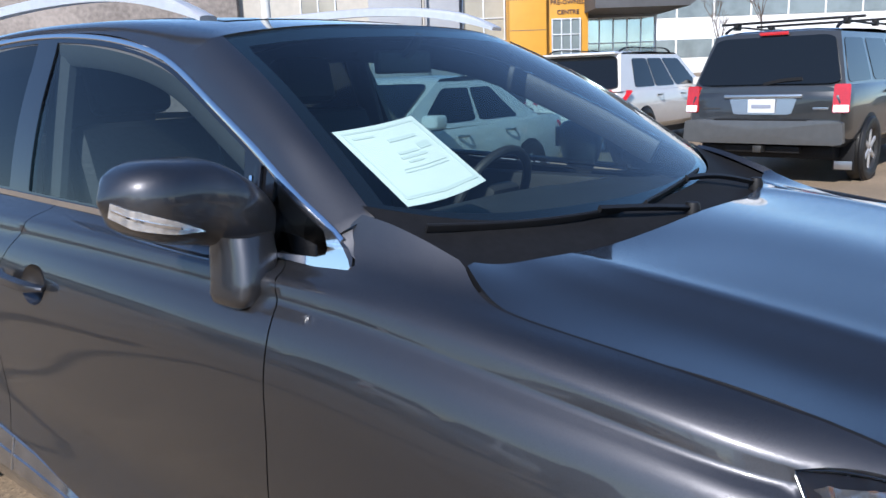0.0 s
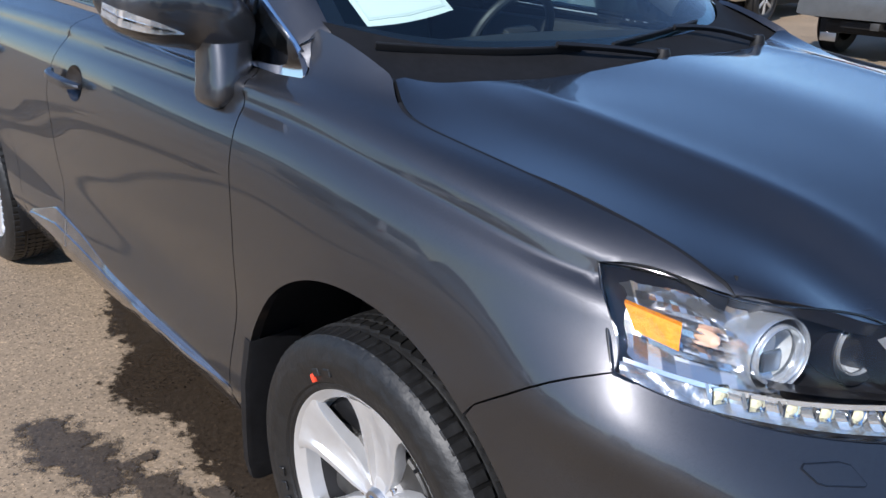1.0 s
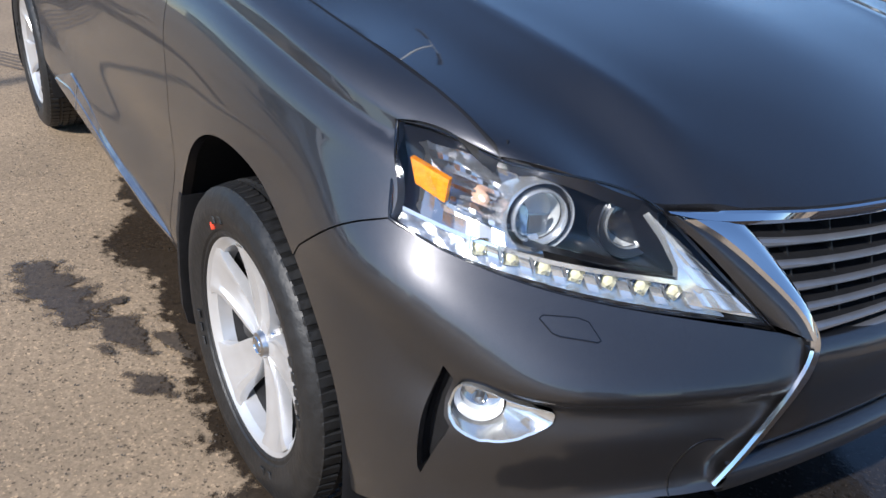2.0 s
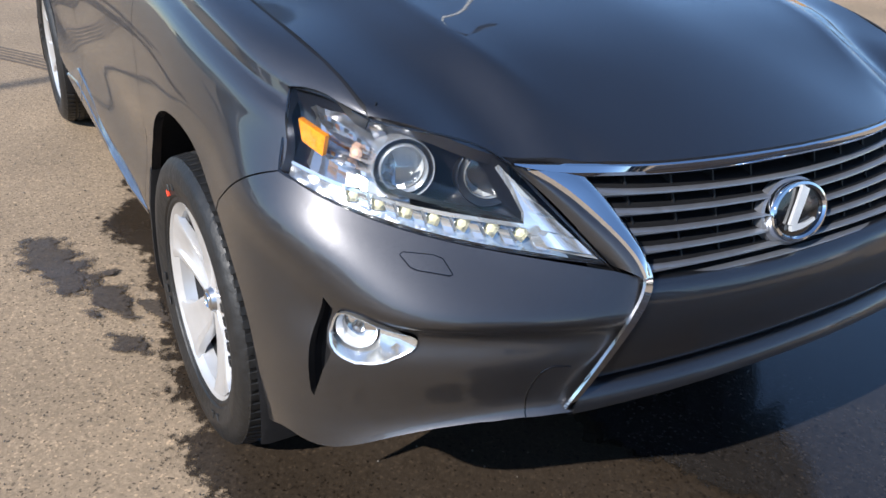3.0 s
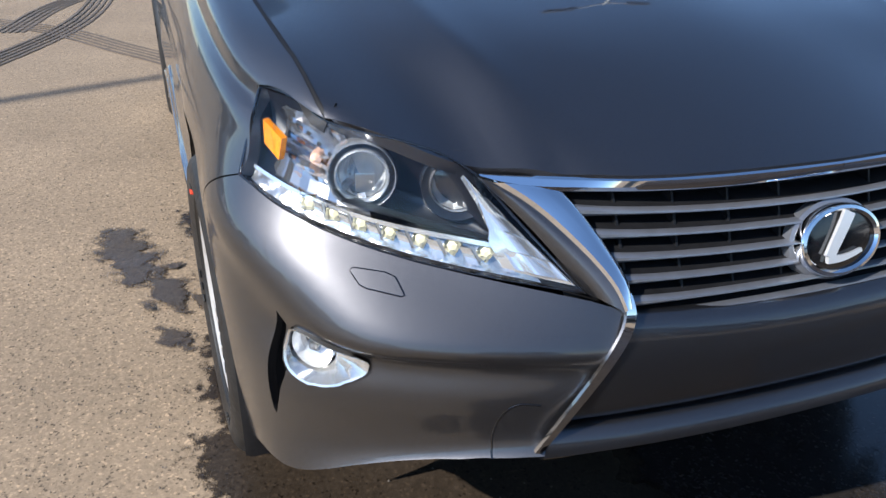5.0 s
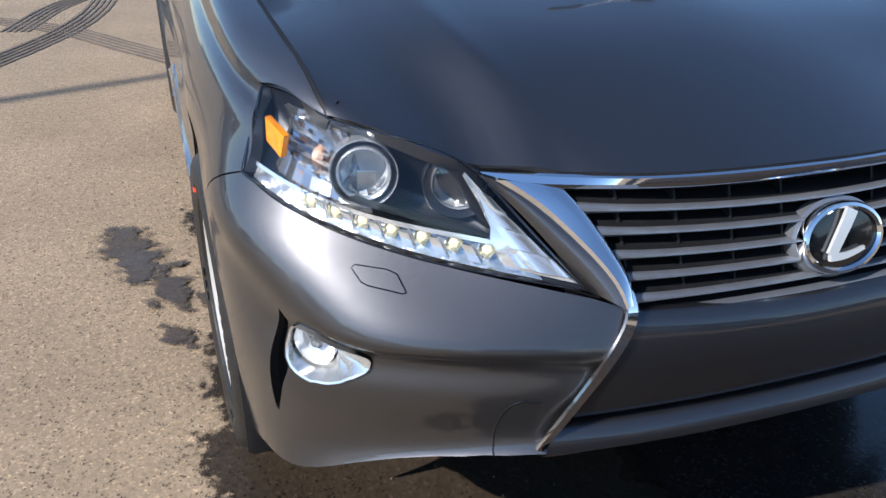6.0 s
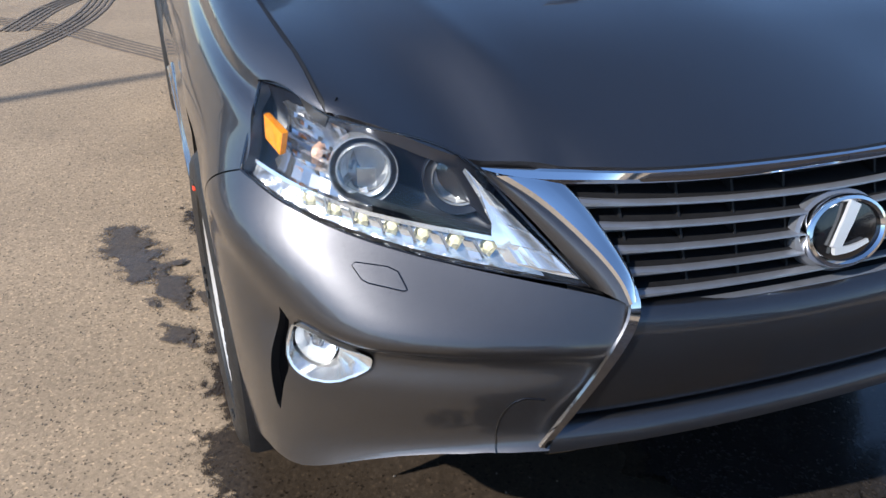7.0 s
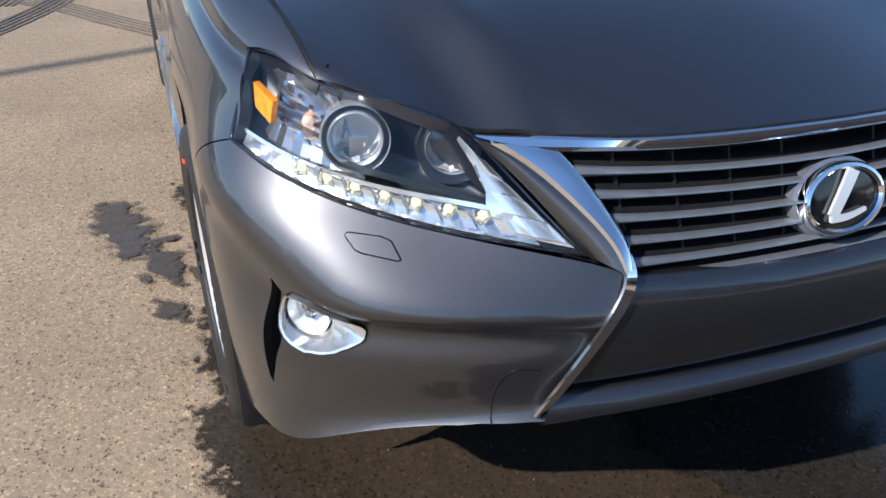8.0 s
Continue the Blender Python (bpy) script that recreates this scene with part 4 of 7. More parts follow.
nose_panel([(0.568, 0.89, 0.868, 0), (0.566, 0.925, 0.903, 0.0), (0.561, 0.942, 0.916, 0.0), (0.551, 0.955, 0.923, 0.0), (0.538, 0.962, 0.926, 0.0), (0.525, 0.962, 0.926, 0.0), (0.515, 0.953, 0.917, 0.0), (0.511, 0.90, 0.87, 0.0)], GREY_PAINT, "front_lip")
# closed underside
bm = bmesh.new()
rows = [[bm.verts.new((x, y, z)) for y in (-0.80, -0.4, 0, 0.4, 0.80)] for x, z in ((0.87, 0.530), (0.74, 0.47), (0.58, 0.40), (0.50, 0.33), (-0.5, 0.27), (-2.2, 0.27), (-3.6, 0.34))]
for k, (r0, r1) in enumerate(zip(rows, rows[1:])):
    for i in range(4):
        bm.faces.new((r0[i], r0[i + 1], r1[i + 1], r1[i]))
for r, w in ((rows[0], 0.46), (rows[1], 0.58), (rows[2], 0.62), (rows[3], 0.60), (rows[4], 0.60)):
    for v, k in zip(r, (-1, -0.5, 0, 0.5, 1)):
        v.co.y = k * w
part("undertray", bm, BLACK, crossover, "black underbody cover")

# ---- headlamps ----
TOP_EDGE = curve_through([(0.437, -0.817, 1.012), (0.47, -0.795, 1.012), (0.53, -0.768, 1.006), (0.602, -0.743, 0.995), (0.66, -0.69, 0.988), (0.70, -0.635, 0.979), (0.728, -0.592, 0.965), (0.752, -0.553, 0.941)], 9)
LOW_EDGE = curve_through([(0.519, -0.872, 0.893), (0.60, -0.828, 0.866), (0.70, -0.74, 0.837), (0.79, -0.615, 0.812), (0.887, -0.428, 0.786)], 9)
mids = []
for w, bulge in ((0.33, 0.014), (0.66, 0.016)):
    row = LOW_EDGE * (1 - w) + TOP_EDGE * w
    ends = np.sin(np.linspace(0, math.pi, 9)) ** 0.5
    mids.append(row + np.array((0.62, -0.62, 0.45)) * bulge * ends[:, None])
LENS = Loft([LOW_EDGE, *mids, TOP_EDGE])
HOUSING_BLACK = material("lamp_housing", (0.012, 0.012, 0.014), 0.28, coat=0.4)
AMBER = textured(material("amber_reflector", (0.85, 0.24, 0.004), 0.22, coat=0.8), 90, 0.35, 0.2)
LED_YELLOW = material("led_chip", (0.78, 0.72, 0.48), 0.3, coat=0.8)
FACET = material("faceted_reflector", (0.56, 0.56, 0.57), 0.16, 0.92, 0.3)
THICK_GLASS = clear_glass("thick_lamp_glass", (0.93, 0.95, 0.96), 1.6)
CLEAR = material("clear_moulding", (0.80, 0.82, 0.84), 0.10, 0.75, 1.0)
nu, nv = LENS.tu[-1], LENS.tv[-1]


def lens_point(a, b, depth):
    """A place inside the lamp: a along from the outer end, b up from the lower edge, depth behind the lens."""
    uv = np.array([(a * nu, b * nv)])
    return LENS.at(uv)[0] - LENS.normals(uv)[0] * depth


def lamp_patch(a0, a1, b0, b1, depth, n=14, m=5, mod=None):
    bm = bmesh.new()
    rows = []
    for i in range(n):
        a = a0 + (a1 - a0) * i / (n - 1)
        lo, hi = (b0(a) if callable(b0) else b0), (b1(a) if callable(b1) else b1)
        rows.append([bm.verts.new(lens_point(a, lo + (hi - lo) * j / (m - 1), (depth(a, j / (m - 1)) if callable(depth) else depth))) for j in range(m)])
    for r0, r1 in zip(rows, rows[1:]):
        for j in range(m - 1):
            bm.faces.new((r0[j], r0[j + 1], r1[j + 1], r1[j]))
    bmesh.ops.recalc_face_normals(bm, faces=bm.faces)
    return bm


def turned_at(prof, place, toward, segments=40, spin=0.0):
    """A turned shape whose axis looks along toward; the profile's second number runs backwards."""
    y = -Vector(toward).normalized()
    x = y.cross(Vector((0, 0, 1))).normalized()
    z = x.cross(y)
    m = Matrix.Translation(place) @ Matrix((x, y, z)).transposed().to_4x4()
    m = m @ Matrix.Rotation(spin, 4, "Y")
    bm = lathe(prof, segments)
    for v in bm.verts:
        v.co = m @ v.co
    return bm


TROUGH = textured(material("silver_trough", (0.56, 0.57, 0.58), 0.26, 0.85, 0.5), 90, 0.3, 0.15)
LAMP_RING = material("satin_lamp_ring", (0.74, 0.76, 0.79), 0.25, 0.8, 0.4)
LOOK = (0.93, -0.30, 0.08)
for far in (False, True):
    lamp = new("headlamp")
    lamp.parent = crossover

    def add(name, bm, mat, label="", angle=32, lamp=lamp, far=far):
        if far:
            bm2 = mirrored(bm)
            bm.free()
            bm = bm2
        return part(name, bm, mat, lamp, label, angle)

    loop = np.array([(u, 0.004) for u in np.linspace(0, nu, 40)] + [(nu, v) for v in np.linspace(0.01, nv - 0.01, 8)] + [(u, nv - 0.002) for u in np.linspace(nu, 0, 40)] + [(0, v) for v in np.linspace(nv - 0.01, 0.01, 8)])
    lens = add("lens", sheet(LENS, loop, step=0.02, rim=0.006, spatial=False), LAMP_GLASS, "clear polycarbonate lens")
    lens.visible_shadow = False
    border = LENS.near(np.vstack([LENS.at(np.stack([np.linspace(0, nu, 40), np.zeros(40)], 1)), LENS.at(np.stack([np.full(8, nu), np.linspace(0.02, nv, 8)], 1)), LENS.at(np.stack([np.linspace(nu, 0, 40)[1:], np.full(39, nv)], 1)), LENS.at(np.stack([np.zeros(6), np.linspace(nv, 0.02, 6)[0:]], 1))[1:]]))
    edge, nor = LENS.at(border), LENS.normals(border)
    wide = np.interp(np.arange(len(edge)), (0, 6, 36, 48, 84, 90, len(edge)), (0.006, 0.0024, 0.0024, 0.003, 0.004, 0.007, 0.006))
    add("lens_seal", ribbon(edge - nor * 0.003, np.cross(np.gradient(edge, axis=0), nor), wide, 0.003, True), GLOSS_BLACK, "black rubber seal")
    # faceted bright lining of the outer end
    rng = random.Random(11)
    add("signal_lining", lamp_patch(0.015, 0.45, 0.06, 0.965, lambda a, b: 0.030 + 0.030 * math.sin(math.pi * b) ** 0.5 + rng.uniform(-0.0025, 0.0025), 12, 8), FACET, "bright faceted signal lining", 2)
    # housing
    add("housing", lamp_patch(0.0, 1.0, 0.0, 1.0, lambda a, b: 0.014 + 0.10 * (math.sin(math.pi * min(1, max(0, b))) ** 0.6) * (math.sin(math.pi * min(0.999, a * 0.93 + 0.035)) ** 0.5), 40, 12), HOUSING_BLACK)
    # light guide along the lower edge, with its clear blade at the inner end
    add("light_guide", lamp_patch(0.02, 0.90, lambda a: 0.014, lambda a: 0.155 + 0.115 * a, lambda a, b: 0.018 + 0.008 * b + 0.0016 * math.sin(70 * a) * math.sin(5 * b), 90, 7), TROUGH, "silver daytime light trough", 50)
    add("guide_lip", lamp_patch(0.03, 0.87, lambda a: 0.15 + 0.12 * a, lambda a: 0.19 + 0.125 * a, lambda a, b: 0.014, 50, 3), CLEAR)
    blade = bmesh.new()
    pts = [(0.83, 0.30), (0.86, 0.42), (0.905, 0.70), (0.925, 0.93), (0.955, 0.70), (0.99, 0.30), (0.995, 0.06), (0.93, 0.06), (0.87, 0.07), (0.82, 0.08)]
    hub_v = blade.verts.new(lens_point(0.91, 0.3, 0.008))
    ring = [blade.verts.new(lens_point(a, b, 0.014)) for a, b in pts]
    back = [blade.verts.new(lens_point(a, b, 0.028)) for a, b in pts]
    for i in range(len(pts)):
        j = (i + 1) % len(pts)
        blade.faces.new((hub_v, ring[i], ring[j]))
        blade.faces.new((ring[i], back[i], back[j], ring[j]))
    bmesh.ops.recalc_face_normals(blade, faces=blade.faces)
    add("light_blade", blade, CLEAR, "clear light blade", 20)
    for k, (b0, b1) in enumerate(((0.10, 0.26), (0.27, 0.44), (0.45, 0.60), (0.61, 0.78), (0.79, 0.90))):
        add("blade_facet", lamp_patch(0.855 + 0.022 * k, 0.985 - 0.006 * k, b0, b1, lambda a, b: 0.0055 + 0.005 * b + 0.003 * math.sin(60 * a), 12, 3), CLEAR, "", 8)
    for k in range(7):
        a = 0.27 + k * 0.088
        p = lens_point(a, 0.155 + 0.012 * k * 0.5, 0.016)
        add("led_cell", turned_at([(0.0005, 0.010), (0.008, 0.008), (0.0145, 0.001), (0.0160, -0.002), (0.0170, 0.0), (0.0170, 0.008)], p, (0.85, -0.45, 0.25), 4, radians(45 + 6 * k)), CHROME, "", 5)
        add("led", turned_at([(0.0005, -0.001), (0.008, 0.001), (0.0105, 0.008)], p, (0.85, -0.45, 0.25), 6, 0.4 * k), LED_YELLOW, "", 5)
        add("cell_gap", lamp_patch(a - 0.034, a - 0.026, 0.10, 0.22, 0.0135, 3, 3), SATIN)
        add("guide_rib", lamp_patch(a + 0.020, a + 0.050, 0.06, 0.20, lambda a, b: 0.012 + 0.004 * math.sin(3 * b), 4, 6), CLEAR, "", 8)
    # side reflector in amber and the clear turn signal chamber
    quad = [(0.490, -0.822, 0.970), (0.571, -0.806, 0.961), (0.576, -0.814, 0.929), (0.514, -0.826, 0.938)]
    bm = bmesh.new()
    a = [bm.verts.new(p) for p in quad]
    b = [bm.verts.new(Vector(p) + Vector((-0.006, 0.01, 0))) for p in quad]
    bm.faces.new(a)
    for i in range(4):
        bm.faces.new((a[i], a[(i + 1) % 4], b[(i + 1) % 4], b[i]))
    bmesh.ops.recalc_face_normals(bm, faces=bm.faces)
    add("side_reflector", bm, AMBER, "amber side reflector")
    add("signal_chamber", lamp_patch(0.10, 0.40, lambda a: 0.34 + 0.1 * a, lambda a: 0.86, lambda a, b: 0.045 + 0.02 * math.sin(9 * b + 14 * a), 16, 12), FACET, "bright turn signal reflector", 3)
    for k, b0 in enumerate((0.42, 0.52, 0.62, 0.72)):
        add("signal_step", lamp_patch(0.17, 0.37 - 0.015 * k, b0, b0 + 0.035, lambda a, b: 0.026 + 0.01 * b, 6, 3), CLEAR, "", 10)
    add("signal_bulb", turned_at([(0.0005, -0.02), (0.009, -0.012), (0.011, 0.0), (0.009, 0.02)], lens_point(0.28, 0.6, 0.035), LOOK, 16), material("bulb_glass", (0.8, 0.5, 0.35), 0.1, coat=1.0))
    # projector
    pc = Vector((0.652, -0.70, 0.918))
    add("projector_ring", turned_at([(0.0545, 0.05), (0.0545, 0.0), (0.0540, -0.006), (0.0525, -0.009), (0.0508, -0.006), (0.0500, 0.012)], pc, LOOK, 56), LAMP_RING, "bright projector ring")
    add("projector_gap", turned_at([(0.0500, 0.004), (0.0425, 0.006)], pc, LOOK, 48), HOUSING_BLACK)
    add("projector_collar", turned_at([(0.0430, 0.014), (0.0425, -0.008), (0.0405, -0.012), (0.0385, -0.008), (0.0372, 0.004)], pc, LOOK, 56), LAMP_RING)
    ball = add("projector_lens", turned_at([(0.0005, -0.018), (0.012, -0.0165), (0.022, -0.012), (0.030, -0.004), (0.0372, 0.006)], pc, LOOK, 48), THICK_GLASS, "thick glass projector lens")
    ball.visible_shadow = False
    add("projector_bowl", turned_at([(0.037, 0.008), (0.036, 0.018), (0.030, 0.030), (0.012, 0.036), (0.0005, 0.037)], pc, LOOK, 40), BRIGHT)
    add("projector_shutter", turned_at([(0.0005, 0.014), (0.020, 0.015), (0.021, 0.020)], pc + Vector((0.01, 0, -0.014)), LOOK, 4, radians(45)), SATIN)
    # high beam
    bc = Vector((0.703, -0.563, 0.905))
    add("high_beam", turned_at([(0.0440, 0.012), (0.0435, -0.004), (0.0420, -0.009), (0.0400, -0.004)], bc, LOOK, 48), LAMP_RING, "clear high beam rim")
    add("beam_bowl", turned_at([(0.0405, -0.002), (0.038, 0.008), (0.031, 0.018), (0.018, 0.027), (0.006, 0.030)], bc, LOOK, 11), BRIGHT, "faceted high beam bowl", 4)
    add("beam_shroud", turned_at([(0.044, -0.004), (0.0555, -0.010), (0.0575, -0.008), (0.058, 0.004), (0.058, 0.04)], bc, LOOK, 44), HOUSING_BLACK)
    add("beam_bulb", turned_at([(0.0005, -0.006), (0.008, -0.002), (0.009, 0.010), (0.006, 0.036)], bc, LOOK, 16), SATIN)
    glass = add("beam_glass", turned_at([(0.0005, -0.012), (0.02, -0.011), (0.034, -0.008), (0.0435, -0.004)], bc, LOOK, 40), THICK_GLASS)
    glass.visible_shadow = False
    add("housing_shelf", lamp_patch(0.40, 0.84, lambda a: 0.30 + 0.02 * a, lambda a: 0.33, lambda a, b: 0.016 + 0.03 * b, 30, 4), HOUSING_BLACK)


# ---- greenhouse ----
def side_y(z, x=-1.0):
    """How far out the side windows stand at height z."""
    return -0.80 + 0.37 * (z - 1.12) - 0.02 * math.sin(math.pi * min(1, max(0, (z - 1.12) / 0.5))) + 0.035 * max(0.0, (-2.2 - x)) ** 1.5


GREEN = Loft([[(x, side_y(z, x), z) for x in (-3.5, -3.0, -2.5, -2.0, -1.5, -1.0, -0.6, -0.25)] for z in (1.12, 1.24, 1.36, 1.48, 1.58, 1.68)])


def on_side(points, out=0.0):
    return np.array([(x, side_y(z, x) - out, z) for x, z in points])


FRAME_TOP = curve_through([(x, 0, z) for x, z in ((-0.339, 1.158), (-0.36, 1.183), (-0.397, 1.209), (-0.51, 1.264), (-0.638, 1.334), (-0.758, 1.394), (-0.912, 1.466), (-1.111, 1.549), (-1.413, 1.612), (-1.689, 1.638), (-2.0, 1.645), (-2.4, 1.622), (-2.75, 1.55), (-2.95, 1.45))], 60)
FRAME_TOP = [(x, z) for x, _, z in FRAME_TOP]
BELT = [(-2.95, 1.215), (-2.4, 1.205), (-1.9, 1.197), (-1.279, 1.181), (-0.8, 1.163), (-0.594, 1.152), (-0.49, 1.149), (-0.40, 1.142), (-0.361, 1.141), (-0.342, 1.147)]
WINDOW_GLASS = clear_glass("tinted_side_glass", (0.30, 0.40, 0.43), 1.42)
REAR_GLASS = clear_glass("privacy_glass", (0.03, 0.034, 0.038), 1.42)
SCREEN_GLASS = clear_glass("windscreen_glass", (0.66, 0.84, 0.82), 1.55)


def top_at(x):
    pts = FRAME_TOP[::-1]
    return float(np.interp(x, [p[0] for p in pts], [p[1] for p in pts]))


def belt_at(x):
    return float(np.interp(x, [p[0] for p in BELT], [p[1] for p in BELT]))


def window_loop(x0, x1, inset=0.018, lean=0.0, n=26):
    """A side window between two uprights, from the belt to the frame."""
    xs = np.linspace(x0, x1, n)
    low = [(x, belt_at(x) + inset * 0.7) for x in xs]
    high = [(x - lean, max(top_at(x - lean) - inset, belt_at(x) + inset * 0.75)) for x in xs[::-1]]
    return on_side(low + high)


for far in (False, True):
    sg = np.array([1, -1, 1]) if far else np.array([1, 1, 1])
    for name, loop, mat in (("door_glass", window_loop(-0.66, -1.69, 0.02, 0.05), WINDOW_GLASS), ("corner_glass", window_loop(-0.40, -0.595, 0.016), REAR_GLASS), ("rear_door_glass", window_loop(-1.82, -2.52, 0.02, 0.05), REAR_GLASS), ("quarter_glass", window_loop(-2.60, -2.90, 0.02), REAR_GLASS)):
        o = part(name, sheet(GREEN, loop, mirror=far, step=0.04, rim=0.004, offset=-0.006), mat, crossover, "tinted window glass")
        o.visible_shadow = False
    # dark frame behind, with the windows cut out of it
    outer = on_side(FRAME_TOP + BELT)
    holes = [window_loop(-0.66, -1.69, 0.02, 0.05), window_loop(-0.40, -0.595, 0.016), window_loop(-1.82, -2.52, 0.02, 0.05), window_loop(-2.60, -2.90, 0.02)]
    part("window_frame", sheet(GREEN, outer, holes, mirror=far, step=0.03, rim=0.02, offset=-0.001), GLOSS_BLACK, crossover, "gloss black window frame")
    # bright surround
    ring = np.array(FRAME_TOP[2:])
    path = on_side([tuple(p) for p in ring], 0.002)
    across = np.gradient(path, axis=0)
    width = np.interp(np.arange(len(path)), (0, 6, 14, len(path)), (0.020, 0.017, 0.015, 0.014))
    nor = np.tile((0.0, -1.0, 0.37), (len(path), 1))
    part("window_trim", ribbon(path * sg, np.cross(across, nor) * sg, width, 0.004), CHROME, crossover, "bright window surround")
    low = on_side([(x, belt_at(x) + 0.001) for x in np.linspace(-2.9, -0.58, 40)], 0.004)
    part("belt_trim", ribbon(low * sg, np.tile((0, 0, 1), (40, 1)) * sg, 0.016, 0.005), CHROME, crossover, "bright belt moulding")
    # the wide bright foot of the surround
    foot = on_side([(-0.395, 1.212), (-0.362, 1.187), (-0.345, 1.168), (-0.338, 1.155), (-0.345, 1.146), (-0.365, 1.142), (-0.42, 1.145), (-0.52, 1.149), (-0.575, 1.152), (-0.575, 1.158), (-0.50, 1.160), (-0.43, 1.163), (-0.405, 1.170), (-0.402, 1.182), (-0.415, 1.205), (-0.42, 1.222)])
    part("trim_foot", sheet(GREEN, foot, mirror=far, step=0.012, rim=0.014, offset=0.009), CHROME, crossover, "bright corner moulding")
    post = on_side([(-0.625 - 0.02 * w, 1.155 + 0.165 * w) for w in np.linspace(0, 1, 10)], 0.004)
    part("quarter_post", ribbon(post * sg, np.tile((1, 0, 0), (10, 1)), 0.02, 0.006), GLOSS_BLACK, crossover)
    post = on_side([(-0.655, 1.20), (-0.658, 1.25), (-0.662, 1.30)], 0.006)
    part("post_trim", ribbon(curve_through(post, 8) * sg, np.tile((1, 0, 0), (8, 1)), 0.008, 0.004), CHROME, crossover)

# windscreen, pillars and roof
SCREEN_LOW = [(-0.345, -0.728, 1.232), (-0.215, -0.56, 1.190), (-0.13, -0.30, 1.170), (-0.10, 0, 1.163)]
SCREEN_TOP = [(-0.965, -0.588, 1.592), (-0.935, -0.42, 1.615), (-0.915, -0.2, 1.628), (-0.91, 0, 1.632)]


def full(line):
    return list(line) + [(x, -y, z) for x, y, z in line[-2::-1]]


low, top = np.array(full(SCREEN_LOW)), np.array(full(SCREEN_TOP))
bow = np.array((0.45, 0, 0.75)) * 0.02
SCREEN = Loft([low, low * 0.66 + top * 0.34 + bow * 0.8, low * 0.33 + top * 0.67 + bow, top])
su, sv = SCREEN.tu[-1], SCREEN.tv[-1]
loop = np.array([(u, 0.002) for u in np.linspace(0, su, 40)] + [(su, v) for v in np.linspace(0.05, sv - 0.05, 12)] + [(u, sv - 0.002) for u in np.linspace(su, 0, 40)] + [(0, v) for v in np.linspace(sv - 0.05, 0.05, 12)])
screen = part("windscreen", sheet(SCREEN, loop, step=0.05, rim=0.005, spatial=False), SCREEN_GLASS, crossover, "green-tinted windscreen")
screen.visible_shadow = False
# dark printed border inside the glass
inner = np.array([(u, 0.07) for u in np.linspace(0.045, su - 0.045, 40)] + [(su - 0.045, v) for v in np.linspace(0.10, sv - 0.1, 12)] + [(u, sv - 0.06) for u in np.linspace(su - 0.05, 0.05, 40)] + [(0.045, v) for v in np.linspace(sv - 0.1, 0.10, 12)])
part("screen_border", sheet(SCREEN, loop, [inner], step=0.05, rim=0, offset=-0.006, spatial=False), GLOSS_BLACK, crossover, "black printed screen border")
for far in (False, True):
    sg = np.array([1, -1, 1]) if far else np.array([1, 1, 1])
    n = 26
    edge_in = SCREEN.at(np.stack([np.full(n, 0.004), np.linspace(0, sv, n)], 1)) + np.array((0, 0, 0.004))
    fx = np.linspace(-0.385, -1.02, n)
    edge_out = on_side([(x, top_at(x) + 0.006) for x in fx], 0.001)
    bm = bmesh.new()
    rows = []
    edge_in = np.vstack([[edge_in[0] + np.array((0.036, 0.018, -0.032))], edge_in])
    edge_out = np.vstack([[edge_out[0] + np.array((0.030, -0.005, -0.034))], edge_out])
    edge_in = np.vstack([[edge_in[0] + np.array((0.03, 0.02, -0.04))], edge_in])
    edge_out = np.vstack([[edge_out[0] + np.array((0.03, 0.03, -0.045))], edge_out])
    for k in range(n + 2):
        a, b = edge_in[k], edge_out[k]
        lift = np.array((0.25, -0.62, 0.74)) * 0.02 * min(1.0, (k - 1.6) / 9)
        rows.append([bm.verts.new(p * sg) for p in (a - np.array((0.02, -0.0, 0.03)), a, a * 0.8 + b * 0.2 + lift * 0.75, a * 0.5 + b * 0.5 + lift, a * 0.2 + b * 0.8 + lift * 0.7, b, b + np.array((0, 0.03, -0.01)))])
    for r0, r1 in zip(rows, rows[1:]):
        for i in range(6):
            bm.faces.new((r0[i], r0[i + 1], r1[i + 1], r1[i]))
    bmesh.ops.recalc_face_normals(bm, faces=bm.faces)
    part("front_pillar", bm, GREY_PAINT, crossover)
    seam = np.array([edge_in[2] * (1 - w) + edge_out[2] * w + np.array((0.25, -0.62, 0.74)) * 0.006 * math.sin(math.pi * w) ** 0.6 for w in np.linspace(0, 1, 10)])
    part("pillar_seam", ribbon(seam * sg, np.tile((1, 0, 0.5), (10, 1)), 0.004, 0.0015), GLOSS_BLACK, crossover)

ROOF_X = (-1.0, -1.3, -1.7, -2.2, -2.8, -3.3)
edge_line = [(x, side_y(top_at(x) + 0.008, x), top_at(x) + 0.008) for x in ROOF_X[:-1]] + [(-3.3, -0.60, 1.42)]
roof_rows = []
for k, (x, y, z) in enumerate(edge_line):
    crown = (1.632, 1.668, 1.692, 1.695, 1.67, 1.60)[k]
    shift = (0.09, 0.06, 0.02, 0, 0, -0.05)[k]
    roof_rows.append([(x, y, z), (x + shift * 0.1, y * 0.955, z + (crown - z) * 0.45), (x + shift * 0.3, y * 0.80, z + (crown - z) * 0.78), (x + shift * 0.7, y * 0.5, z + (crown - z) * 0.95), (x + shift, 0, crown)])
half_lines = [[roof_rows[k][j] for k in range(len(roof_rows) - 1, -1, -1)] for j in range(5)]
ROOF = Loft(half_lines + [[(x, -y, z) for x, y, z in line] for line in half_lines[-2::-1]])
ru, rv = ROOF.tu[-1], ROOF.tv[-1]
